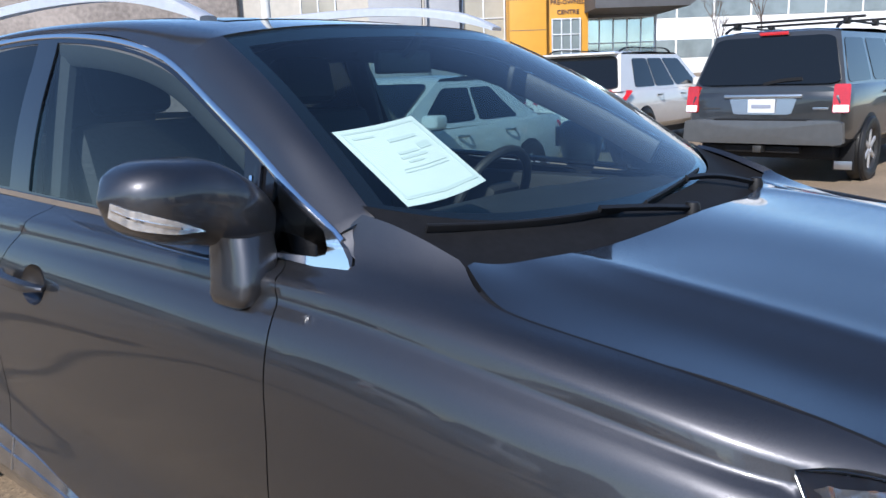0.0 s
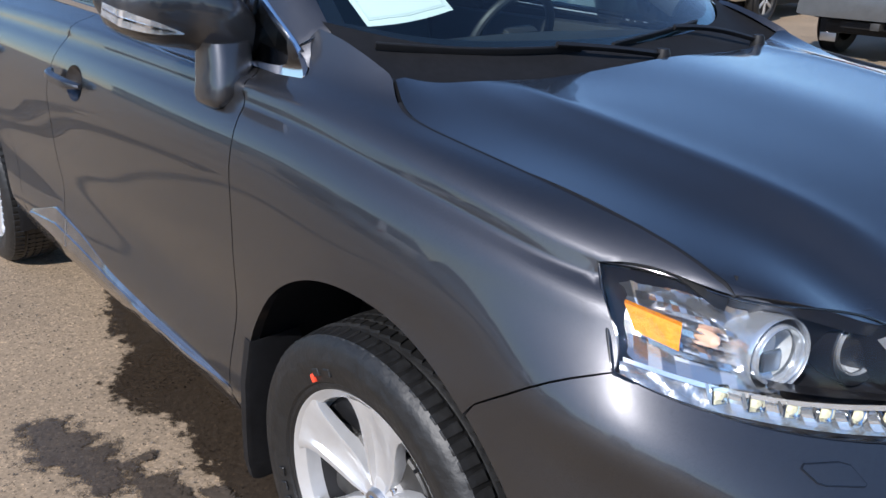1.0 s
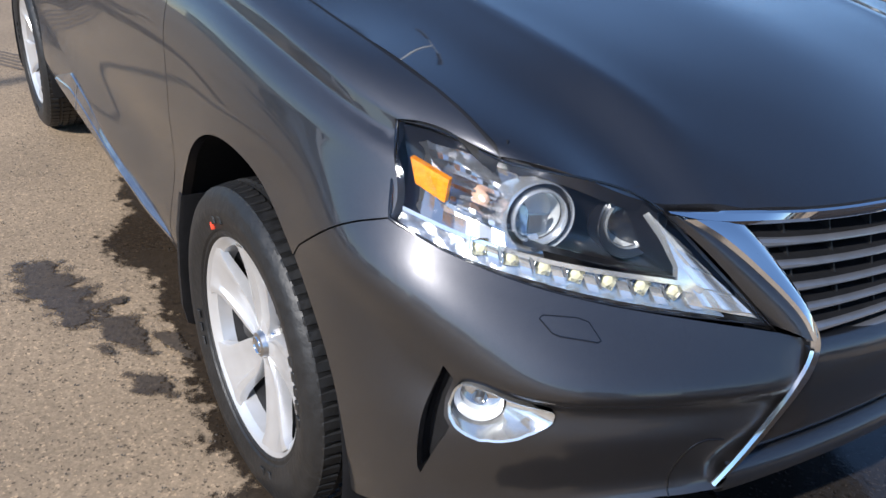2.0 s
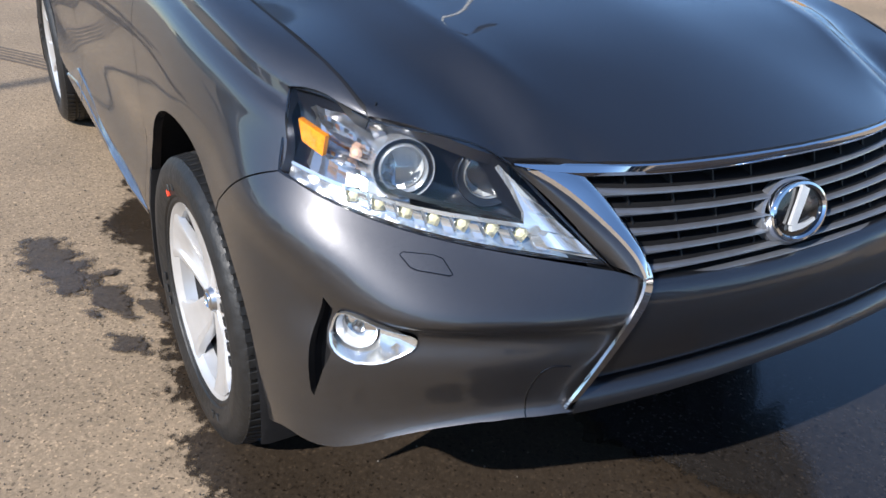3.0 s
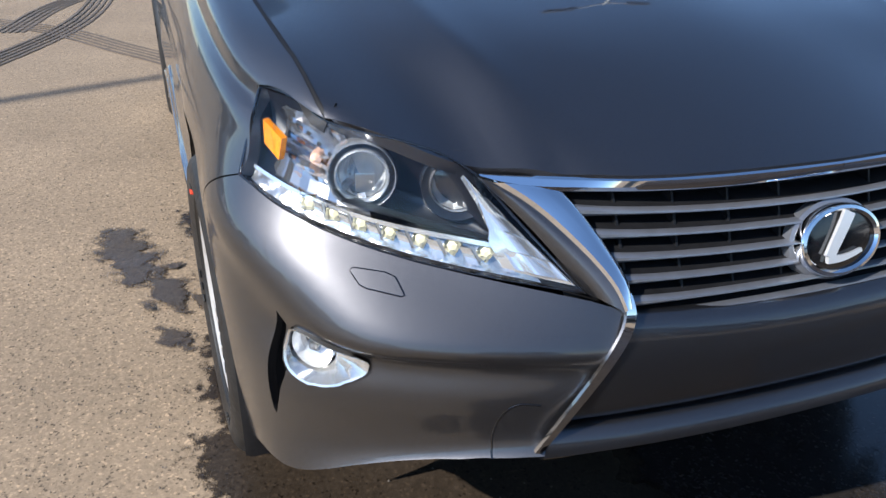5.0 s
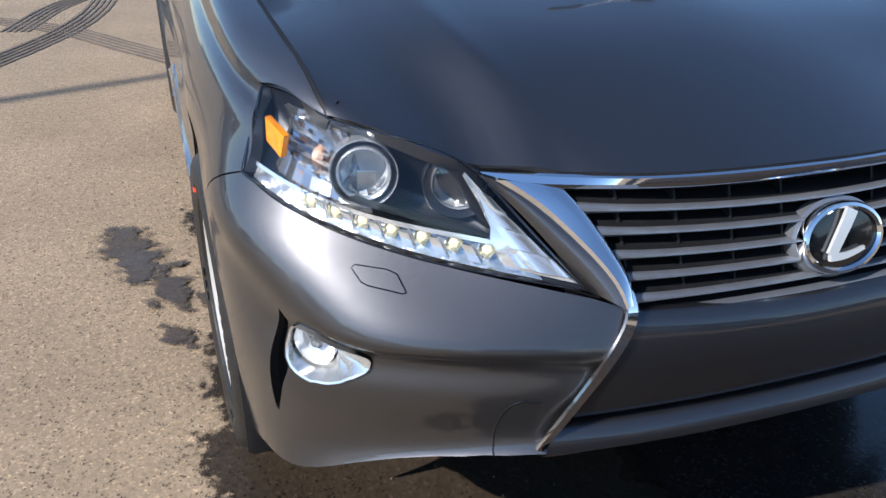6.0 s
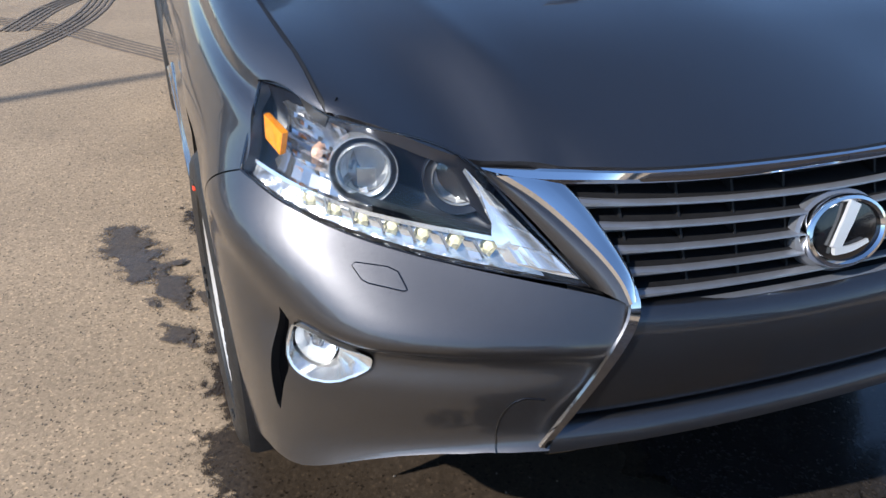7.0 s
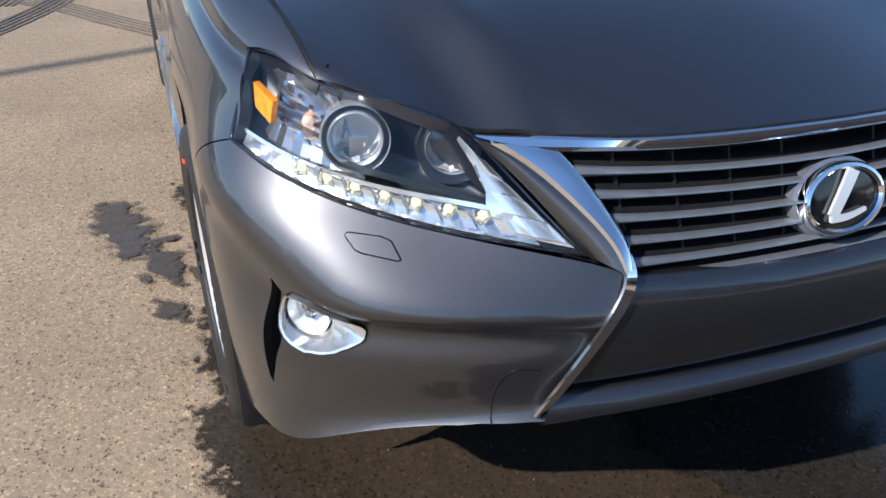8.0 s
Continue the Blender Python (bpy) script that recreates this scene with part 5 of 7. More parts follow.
loop = np.array([(u, 0) for u in np.linspace(0, ru, 30)] + [(ru, v) for v in np.linspace(0.03, rv - 0.03, 30)] + [(u, rv) for u in np.linspace(ru, 0, 30)] + [(0, v) for v in np.linspace(rv - 0.03, 0.03, 30)])
part("roof", sheet(ROOF, loop, step=0.06, rim=0.02, spatial=False), GREY_PAINT, crossover)
sun_loop = ROOF.near([(-1.18, -0.42, 1.67), (-1.18, 0, 1.67), (-1.18, 0.42, 1.67), (-1.7, 0.42, 1.69), (-1.7, -0.42, 1.69)])
part("sunroof", sheet(ROOF, sun_loop, step=0.06, rim=0.004, offset=0.002, spatial=False), GLOSS_BLACK, crossover, "tinted glass sunroof")
RAIL_SILVER = textured(material("silver_rail", (0.72, 0.72, 0.73), 0.38, 0.55), 30, 0.08)
for s in (-1, 1):
    pts = curve_through([(-1.02, s * 0.582, 1.640), (-1.12, s * 0.588, 1.672), (-1.35, s * 0.588, 1.716), (-1.8, s * 0.575, 1.742), (-2.3, s * 0.56, 1.738), (-2.75, s * 0.545, 1.705), (-2.95, s * 0.54, 1.66)], 40)
    part("roof_rail", ribbon(pts, np.tile((0, 1, 0), (40, 1)), np.interp(np.arange(40), (0, 6, 34, 39), (0.05, 0.038, 0.036, 0.045)), np.interp(np.arange(40), (0, 4, 35, 39), (0.008, 0.02, 0.02, 0.01))), RAIL_SILVER, crossover, "silver roof rail")
# tailgate end and rear
bm = bmesh.new()
rows = [[bm.verts.new((x, y, z)) for y in np.linspace(-w, w, 13)] for x, w, z in ((-3.28, 0.62, 1.60), (-3.45, 0.68, 1.35), (-3.62, 0.74, 1.18), (-3.72, 0.84, 0.95), (-3.76, 0.86, 0.7), (-3.74, 0.84, 0.45), (-3.65, 0.80, 0.33))]
for r0, r1 in zip(rows, rows[1:]):
    for i in range(12):
        bm.faces.new((r0[i], r0[i + 1], r1[i + 1], r1[i]))
bmesh.ops.recalc_face_normals(bm, faces=bm.faces)
part("tailgate", bm, GREY_PAINT, crossover)

# cowl, wipers and washer jets
COWL = textured(material("matt_cowl_plastic", (0.008, 0.008, 0.009), 0.75, Specular_IOR_Level=0.2), 60, 0.3)
bm = bmesh.new()
rows = []
rear = np.array(full(SCREEN_LOW))
rear = curve_through(rear, 30)
front = np.array(full([tuple(p) for p in rear_edge]))
front = curve_through(front, 30)
for a, b in zip(rear, front):
    rows.append([bm.verts.new(p) for p in (a + np.array((-0.03, 0, 0.024)), a * 0.9 + b * 0.1 + np.array((0, 0, 0.002)), a * 0.55 + b * 0.45 + np.array((0, 0, -0.008)), a * 0.2 + b * 0.8 + np.array((0, 0, -0.018)), b + np.array((0.01, 0, -0.03)))])
for r0, r1 in zip(rows, rows[1:]):
    for i in range(4):
        bm.faces.new((r0[i], r0[i + 1], r1[i + 1], r1[i]))
bmesh.ops.recalc_face_normals(bm, faces=bm.faces)
part("cowl_panel", bm, COWL, crossover, "black plastic cowl panel")


def wiper(blade, arm):
    holder = new("wiper")
    holder.parent = crossover
    for name, pts, w, h in (("wiper_blade", blade, 0.009, 0.010), ("wiper_arm", arm, 0.012, 0.008)):
        p = curve_through(pts, 20)
        part(name, ribbon(p, np.tile((0.85, 0.0, -0.5), (20, 1)), w, h), BLACK, holder, "black " + name.replace("_", " "))
    p = arm[0]
    b = lathe([(0.0005, 0.016), (0.014, 0.014), (0.018, 0.004), (0.02, -0.02)], 20, "z")
    bmesh.ops.translate(b, vec=p, verts=b.verts)
    part("wiper_pivot", b, BLACK, holder)


wiper([(-0.262, -0.676, 1.215), (-0.200, -0.52, 1.201), (-0.150, -0.36, 1.194), (-0.125, -0.20, 1.190)], [(-0.055, 0.02, 1.168), (-0.085, -0.12, 1.188), (-0.128, -0.28, 1.204)])
wiper([(-0.115, -0.10, 1.190), (-0.140, 0.10, 1.200), (-0.190, 0.36, 1.210)], [(-0.085, 0.52, 1.165), (-0.130, 0.36, 1.200), (-0.150, 0.20, 1.212)])

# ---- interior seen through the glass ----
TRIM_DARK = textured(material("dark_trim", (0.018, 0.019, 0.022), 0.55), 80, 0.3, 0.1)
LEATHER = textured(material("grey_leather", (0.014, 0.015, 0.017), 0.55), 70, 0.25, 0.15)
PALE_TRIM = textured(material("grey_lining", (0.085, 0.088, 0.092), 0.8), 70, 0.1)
bm = bmesh.new()
rows = [[bm.verts.new((x + (0.03 if abs(y) > 0.4 else 0), y, z + 0.012 * math.cos(y * 3))) for y in np.linspace(-0.72, 0.72, 25)] for x, z in ((-0.22, 1.10), (-0.35, 1.135), (-0.5, 1.145), (-0.68, 1.135), (-0.76, 1.11), (-0.80, 1.05), (-0.78, 0.8), (-0.74, 0.6))]
for r0, r1 in zip(rows, rows[1:]):
    for i in range(24):
        bm.faces.new((r0[i], r0[i + 1], r1[i + 1], r1[i]))
bmesh.ops.recalc_face_normals(bm, faces=bm.faces)
part("dashboard", bm, TRIM_DARK, crossover, "dark soft dashboard")
wheel_m = Matrix.Translation((-0.90, 0.37, 1.08)) @ Matrix.Rotation(radians(-66), 4, "Y")
bm = bmesh.new()
rings = []
for k in range(40):
    a = 2 * math.pi * k / 40
    rings.append([bm.verts.new(wheel_m @ Vector(((0.182 + 0.016 * math.cos(b)) * math.cos(a), (0.182 + 0.016 * math.cos(b)) * math.sin(a), 0.016 * math.sin(b)))) for b in np.linspace(0, 2 * math.pi, 10, endpoint=False)])
for k in range(40):
    for i in range(10):
        bm.faces.new((rings[k][i], rings[k][(i + 1) % 10], rings[(k + 1) % 40][(i + 1) % 10], rings[(k + 1) % 40][i]))
steering = part("steering_wheel", bm, TRIM_DARK, crossover)
b = block(-0.07, 0.07, -0.075, 0.075, -0.05, 0.0, 0.02)
for v in b.verts:
    v.co = wheel_m @ v.co
part("wheel_boss", b, TRIM_DARK, steering)
for y in (-0.37, 0.37):
    seat = new("front_seat")
    seat.parent = crossover
    part("seat_cushion", block(-1.62, -1.12, y - 0.25, y + 0.25, 0.62, 0.80, 0.06, 3), LEATHER, seat)
    b = block(-0.075, 0.075, -0.25, 0.25, 0, 0.62, 0.06, 3)
    for v in b.verts:
        v.co = Matrix.Translation((-1.58, y, 0.78)) @ Matrix.Rotation(radians(-18), 4, "Y") @ v.co
    part("seat_back", b, LEATHER, seat)
    b = block(-0.05, 0.05, -0.13, 0.13, 0, 0.18, 0.04, 3)
    for v in b.verts:
        v.co = Matrix.Translation((-1.80, y, 1.40)) @ Matrix.Rotation(radians(-12), 4, "Y") @ v.co
    part("headrest", b, LEATHER, seat)
part("rear_bench", block(-2.62, -2.42, -0.62, 0.62, 0.6, 1.32, 0.06, 3), LEATHER, crossover)
part("cabin_floor", block(-3.3, -0.5, -0.75, 0.75, 0.40, 0.44, 0.005), TRIM_DARK, crossover)
for far in (False, True):
    s = 1 if far else -1
    b = block(-1.70, -0.62, min(s * 0.70, s * 0.77), max(s * 0.70, s * 0.77), 0.5, 1.13, 0.02)
    part("door_card", b, TRIM_DARK, crossover)
bm = bmesh.new()
rows = [[bm.verts.new((x, y, z)) for y in np.linspace(-0.56, 0.56, 9)] for x, z in ((-1.0, 1.60), (-1.3, 1.635), (-1.8, 1.655), (-2.6, 1.64), (-3.2, 1.55))]
for r0, r1 in zip(rows, rows[1:]):
    for i in range(8):
        bm.faces.new((r0[i], r0[i + 1], r1[i + 1], r1[i]))
part("headliner", bm, material("headliner", (0.10, 0.10, 0.10), 0.9), crossover, "grey fabric headliner")
# same lining on both sides; the far side's shade is put into a darker colour
for far in (False, True):
    s = 1 if far else -1
    p = curve_through([(-1.72, s * 0.70, 1.15), (-1.74, s * 0.64, 1.40), (-1.75, s * 0.59, 1.60)], 12)
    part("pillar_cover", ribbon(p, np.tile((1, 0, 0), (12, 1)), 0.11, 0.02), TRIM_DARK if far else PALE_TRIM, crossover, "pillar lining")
    p = np.array([(x + 0.01, s * (abs(side_y(z - 0.05)) - 0.035), z - 0.045) for x, z in FRAME_TOP[6:]])
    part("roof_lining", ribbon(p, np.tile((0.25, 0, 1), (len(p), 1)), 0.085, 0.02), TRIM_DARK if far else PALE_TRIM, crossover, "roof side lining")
b = block(-0.014, 0.014, -0.11, 0.11, -0.032, 0.032, 0.012, 3)
bmesh.ops.translate(b, vec=(-0.93, 0.0, 1.53), verts=b.verts)
part("interior_mirror", b, TRIM_DARK, crossover)
p = curve_through([(-0.86, 0, 1.60), (-0.90, 0, 1.56), (-0.93, 0, 1.54)], 8)
part("mirror_stalk", ribbon(p, np.tile((0, 1, 0), (8, 1)), 0.03, 0.012), TRIM_DARK, crossover)

# paper notice behind the windscreen
PAPER = textured(material("white_paper", (0.72, 0.73, 0.71), 0.75), 20, 0.04)
PRINT = material("pale_print", (0.61, 0.64, 0.62), 0.8)
corners = np.array([(-0.564, -0.618, 1.385), (-0.346, -0.632, 1.242), (-0.330, -0.411, 1.258), (-0.539, -0.403, 1.399)])
cuv = SCREEN.near(corners)


def paper_uv(a, b):
    """a: across, b: from the upper edge down."""
    return (cuv[0] * (1 - b) + cuv[1] * b) * (1 - a) + (cuv[3] * (1 - b) + cuv[2] * b) * a


def paper_patch(a0, a1, b0, b1, depth, n=8):
    uv = [paper_uv(a0 + (a1 - a0) * i / (n - 1), b0 + (b1 - b0) * j / (n - 1)) for j in range(n) for i in range(n)]
    pos = SCREEN.at(uv) - SCREEN.normals(uv) * depth
    bm = bmesh.new()
    v = [bm.verts.new(p) for p in pos]
    for j in range(n - 1):
        for i in range(n - 1):
            bm.faces.new((v[j * n + i], v[j * n + i + 1], v[(j + 1) * n + i + 1], v[(j + 1) * n + i]))
    g = bmesh.ops.extrude_face_region(bm, geom=bm.faces[:])
    for x in g["geom"]:
        if isinstance(x, bmesh.types.BMVert):
            x.co += Vector((-0.0003, 0, -0.0008))
    bmesh.ops.recalc_face_normals(bm, faces=bm.faces)
    return bm


notice = link_mesh("paper_notice", paper_patch(0, 1, 0, 1, 0.011), PAPER)
tagged(notice, "white printed paper notice behind the windscreen", "paper")
for a0, a1, b0, b1 in ((0.05, 0.95, 0.055, 0.075), (0.05, 0.07, 0.075, 0.90), (0.93, 0.95, 0.075, 0.90), (0.05, 0.95, 0.90, 0.935), (0.12, 0.36, 0.13, 0.155), (0.45, 0.8, 0.22, 0.26), (0.42, 0.66, 0.40, 0.43), (0.40, 0.72, 0.46, 0.49), (0.44, 0.62, 0.52, 0.545), (0.30, 0.85, 0.60, 0.61), (0.30, 0.85, 0.64, 0.65), (0.70, 0.86, 0.34, 0.42)):
    part("print_bar", paper_patch(a0, a1, b0, b1, 0.0095, 3), PRINT, notice)

# ---- door mirror ----
REPEATER = textured(material("repeater_lens", (0.72, 0.73, 0.74), 0.14, 0.8, 1.0), 90, 0.4)
for far in (False, True):
    sg = np.array([1, -1, 1]) if far else np.array([1, 1, 1])
    mirror = new("door_mirror")
    mirror.parent = crossover
    sections = []
    for w in np.linspace(0, 1, 15):
        y = -1.066 + 0.31 * w
        fat = (1 - (1 - min(1, w * 2.6)) ** 2.4) ** 0.5 if w < 0.385 else 1.0
        shrink = 1 - 0.42 * max(0, (w - 0.62) / 0.38) ** 1.8
        zc = 1.284 - 0.012 * w - 0.075 * max(0, (w - 0.55) / 0.45) ** 1.7
        zr = 0.075 * max(0.08, fat) * (1 - 0.1 * max(0, (w - 0.6) / 0.4))
        xr = 0.116 * max(0.08, fat) * shrink
        xc = -0.70 + 0.05 * max(0, (w - 0.5) / 0.5)
        ring = []
        for a in np.linspace(0, 2 * math.pi, 28, endpoint=False):
            c, s = math.cos(a), math.sin(a)
            e = 0.70
            ring.append((xc + xr * math.copysign(abs(c) ** e, c) * (1.0 if c > 0 else 0.55), y, zc + zr * math.copysign(abs(s) ** e, s) * (1.0 if s > 0 else 1.05 + 0.42 * min(1.0, max(0.0, (w - 0.15) / 0.6)))))
        if far:
            ring = [(x - 0.17, -0.79 + (y + 0.77) * 0.35, 1.15 + (z - 1.15) * 0.8) for x, y, z in ring]
        sections.append(ring)
    bm = bmesh.new()
    rings = [[bm.verts.new(np.array(p) * sg) for p in r] for r in sections]
    for r0, r1 in zip(rings, rings[1:]):
        for i in range(28):
            bm.faces.new((r0[i], r0[(i + 1) % 28], r1[(i + 1) % 28], r1[i]))
    bm.faces.new(rings[0]), bm.faces.new(rings[-1][::-1])
    bmesh.ops.recalc_face_normals(bm, faces=bm.faces)
    shell = part("mirror_shell", bm, GREY_PAINT, mirror, angle=60)
    # repeater strip round the outer end
    pts = []
    for w in np.linspace(0.02, 0.44, 24):
        k = int(round(w * 14))
        ring = np.array(sections[min(14, k)])
        f = w * 14 - math.floor(w * 14)
        r0, r1 = np.array(sections[int(math.floor(w * 14))]), np.array(sections[min(14, int(math.floor(w * 14)) + 1)])
        ring = r0 * (1 - f) + r1 * f
        pts.append((ring[26] * 0.55 + ring[27] * 0.45) + np.array((0.001, 0, -0.004 - 0.05 * w * w)))
    pts = np.array(pts)
    part("repeater_lamp", ribbon(pts * sg, np.tile((0, 0, 1), (24, 1)), np.interp(np.arange(24), (0, 4, 14, 23), (0.028, 0.034, 0.024, 0.003)), 0.004), REPEATER, mirror, "clear mirror turn signal")
    part("repeater_line", ribbon((pts + np.array((0.006, 0, 0.0))) * sg, np.tile((0, 0, 1), (24, 1)), np.interp(np.arange(24), (0, 16, 23), (0.004, 0.004, 0.001)), 0.002), CHROME, mirror)
    bm = bmesh.new()
    rows = []
    for w, (z, x0, x1, y0, y1) in enumerate(((1.20, -0.665, -0.545, -0.885, -0.785), (1.158, -0.665, -0.532, -0.890, -0.788), (1.12, -0.660, -0.525, -0.895, -0.80), (1.090, -0.655, -0.525, -0.902, -0.82), (1.072, -0.645, -0.535, -0.90, -0.85), (1.064, -0.63, -0.555, -0.89, -0.87))):
        cx, cy, rx, ry = (x0 + x1) / 2, (y0 + y1) / 2, (x1 - x0) / 2, (y1 - y0) / 2
        rows.append([bm.verts.new(np.array((cx + rx * math.copysign(abs(math.cos(a)) ** 0.6, math.cos(a)), cy + ry * math.copysign(abs(math.sin(a)) ** 0.6, math.sin(a)), z)) * sg) for a in np.linspace(0, 2 * math.pi, 24, endpoint=False)])
    for r0, r1 in zip(rows, rows[1:]):
        for i in range(24):
            bm.faces.new((r0[i], r0[(i + 1) % 24], r1[(i + 1) % 24], r1[i]))
    bm.faces.new(rows[0]), bm.faces.new(rows[-1])
    bmesh.ops.recalc_face_normals(bm, faces=bm.faces)
    part("mirror_foot", bm, GREY_PAINT, mirror, angle=60)
    b = block(-0.764, -0.756, -1.02, -0.83, 1.235, 1.325, 0.003)
    if far:
        b = mirrored(b)
        for v in b.verts:
            v.co = Vector((v.co.x - 0.165, 0.79 + (v.co.y - 0.77) * 0.33, 1.15 + (v.co.z - 1.15) * 0.8))
    part("mirror_glass", b, CHROME, mirror, "mirror glass")

# ---- door handles and rocker mouldings ----
SILL_TOP = (0.399, 0.411, 0.440, 0.488, 0.517, 0.434)
SILL_LOW = (0.384, 0.391, 0.398, 0.404, 0.416)
for far in (False, True):
    sg = np.array([1, -1, 1]) if far else np.array([1, 1, 1])
    for hx in (-1.43, -2.33):
        handle = new("door_handle")
        handle.parent = crossover
        uvc = BODY.near([(hx + a * 0.067, -0.905, 0.995 + b * 0.054) for a, b in ELLIPSE])
        edge, nor = BODY.at(uvc), BODY.normals(uvc)
        mid = edge.mean(0)
        bm = bmesh.new()
        rings = [[bm.verts.new((edge[i] + nor[i] * 0.0012) * sg) for i in range(56)]]
        for w, d in ((0.97, -0.003), (0.9, -0.012), (0.65, -0.026), (0.25, -0.032)):
            rings.append([bm.verts.new((mid + (edge[i] - mid) * w + nor[i] * (0.0012 + d + 0.02 * 0)) * sg) for i in range(56)])
        for r0, r1 in zip(rings, rings[1:]):
            for i in range(56):
                bm.faces.new((r0[i], r0[(i + 1) % 56], r1[(i + 1) % 56], r1[i]))
        bm.faces.new(rings[-1])
        bmesh.ops.recalc_face_normals(bm, faces=bm.faces)
        part("handle_cup", bm, GREY_PAINT, handle)
        path = curve_through([(hx + 0.09, -0.918, 0.998), (hx + 0.06, -0.936, 1.0), (hx - 0.03, -0.946, 1.004), (hx - 0.11, -0.942, 1.008), (hx - 0.15, -0.922, 1.01)], 24)
        part("handle_grip", ribbon(path * sg, np.tile((0, 0, 1), (24, 1)), np.interp(np.arange(24), (0, 6, 18, 23), (0.014, 0.026, 0.03, 0.026)), 0.013), GREY_PAINT, handle)
    # bright moulding that stands out along the sill, broad at its rear end
    bm, rows = bmesh.new(), []
    for x in np.concatenate([np.linspace(-0.535, -1.75, 26), [-1.79, -1.83, -1.9, -2.0, -2.07, -2.095]]):
        zt = np.interp(-x, (0.53, 0.9, 1.3, 1.54, 1.79, 2.10), SILL_TOP)
        zl = np.interp(-x, (0.53, 0.9, 1.3, 1.8, 2.10), SILL_LOW)
        out = 0.934 - 0.014 * max(0.0, (x + 0.75) / 0.22)
        mid = zl + (zt - zl) * 0.52
        rows.append([bm.verts.new((x, y * -1 if not far else y, z)) for y, z in ((0.898, zt + 0.001), (0.915, zt), (0.920, zt - 0.004), (out - 0.006, mid + 0.003), (out - 0.008, mid - 0.002), (out - 0.003, mid - 0.005), (out, zl + 0.006), (out - 0.002, zl - 0.004), (0.90, zl - 0.012))])
    for r0, r1 in zip(rows, rows[1:]):
        for i in range(8):
            bm.faces.new((r0[i], r0[i + 1], r1[i + 1], r1[i]))
    bm.faces.new(rows[0]), bm.faces.new(rows[-1][::-1])
    bmesh.ops.recalc_face_normals(bm, faces=bm.faces)
    moulding = part("sill_moulding", bm, SILL_METAL, crossover, "bright sill moulding", 25)
    joint = np.array([(-1.69, 0.935, np.interp(1.69, (1.3, 1.8), SILL_LOW[2:4]) + 0.004), (-1.685, 0.930, 0.45), (-1.68, 0.921, np.interp(1.68, (1.54, 1.79), SILL_TOP[3:5]))]) * np.array((1, 1 if far else -1, 1))
    part("moulding_joint", ribbon(curve_through(joint, 8), np.tile((1, 0, 0), (8, 1)), 0.005, 0.002), SATIN, moulding)


# ---- ground ----
def asphalt(name, color, rough, wet=0.0):
    """Worn asphalt with pale and dark grit, blotches and a fine relief; wet: how far a film of water smooths it."""
    m = material(name, color, rough)
    n, l, b = nodes_of(m)
    co = n.new("ShaderNodeTexCoord")
    grit, fine, blotch = n.new("ShaderNodeTexVoronoi"), n.new("ShaderNodeTexNoise"), n.new("ShaderNodeTexNoise")
    grit.inputs["Scale"].default_value = 165
    fine.inputs["Scale"].default_value, fine.inputs["Detail"].default_value = 60, 8
    blotch.inputs["Scale"].default_value, blotch.inputs["Detail"].default_value = 1.1, 9
    for t in (grit, fine, blotch):
        l.new(co.outputs["Object"], t.inputs["Vector"])
    base = n.new("ShaderNodeValToRGB")
    e = base.color_ramp.elements
    e[0].position, e[0].color = 0.30, (*[c * 0.84 for c in color], 1)
    e[1].position, e[1].color = 0.72, (*[c * 1.14 for c in color], 1)
    l.new(blotch.outputs["Fac"], base.inputs["Fac"])
    sep = n.new("ShaderNodeSeparateColor")
    l.new(grit.outputs["Color"], sep.inputs[0])
    stones = n.new("ShaderNodeValToRGB")
    e = stones.color_ramp.elements
    e[0].position, e[0].color = 0.0, (0.22, 0.21, 0.20, 1)
    e[1].position, e[1].color = 1.0, (1.75, 1.68, 1.6, 1)
    for p, c in ((0.045, 0.5), (0.075, 0.86), (0.30, 0.95), (0.80, 1.04), (0.92, 1.2)):
        k = e.new(p)
        k.color = (c, c, c, 1)
    l.new(sep.outputs[0], stones.inputs["Fac"])
    mul = n.new("ShaderNodeMix")
    mul.data_type, mul.blend_type = "RGBA", "MULTIPLY"
    mul.inputs[0].default_value = 0.9
    l.new(base.outputs["Color"], mul.inputs[6]), l.new(stones.outputs["Color"], mul.inputs[7])
    grain = n.new("ShaderNodeMix")
    grain.data_type, grain.blend_type = "RGBA", "OVERLAY"
    grain.inputs[0].default_value = 0.6
    l.new(mul.outputs[2], grain.inputs[6]), l.new(fine.outputs["Color"], grain.inputs[7])
    bw = n.new("ShaderNodeRGBToBW")
    l.new(fine.outputs["Color"], bw.inputs[0]), l.new(bw.outputs[0], grain.inputs[7])
    l.new(grain.outputs[2], b.inputs["Base Color"])
    bump = n.new("ShaderNodeBump")
    bump.inputs["Strength"].default_value, bump.inputs["Distance"].default_value = 0.5 * (1 - wet), 0.004
    add = n.new("ShaderNodeMath")
    l.new(sep.outputs[1], add.inputs[0]), l.new(fine.outputs["Fac"], add.inputs[1])
    l.new(add.outputs[0], bump.inputs["Height"]), l.new(bump.outputs[0], b.inputs["Normal"])
    if wet:
        r = n.new("ShaderNodeMapRange")
        r.inputs["From Min"].default_value, r.inputs["From Max"].default_value = 0.4, 0.62
        r.inputs["To Min"].default_value, r.inputs["To Max"].default_value = rough * 0.35, rough * 1.5
        l.new(blotch.outputs["Fac"], r.inputs["Value"]), l.new(r.outputs[0], b.inputs["Roughness"])
    return m


ASPHALT = asphalt("dusty_asphalt", (0.266, 0.197, 0.128), 0.85)
WET = asphalt("wet_asphalt", (0.033, 0.024, 0.0165), 0.42, 0.3)
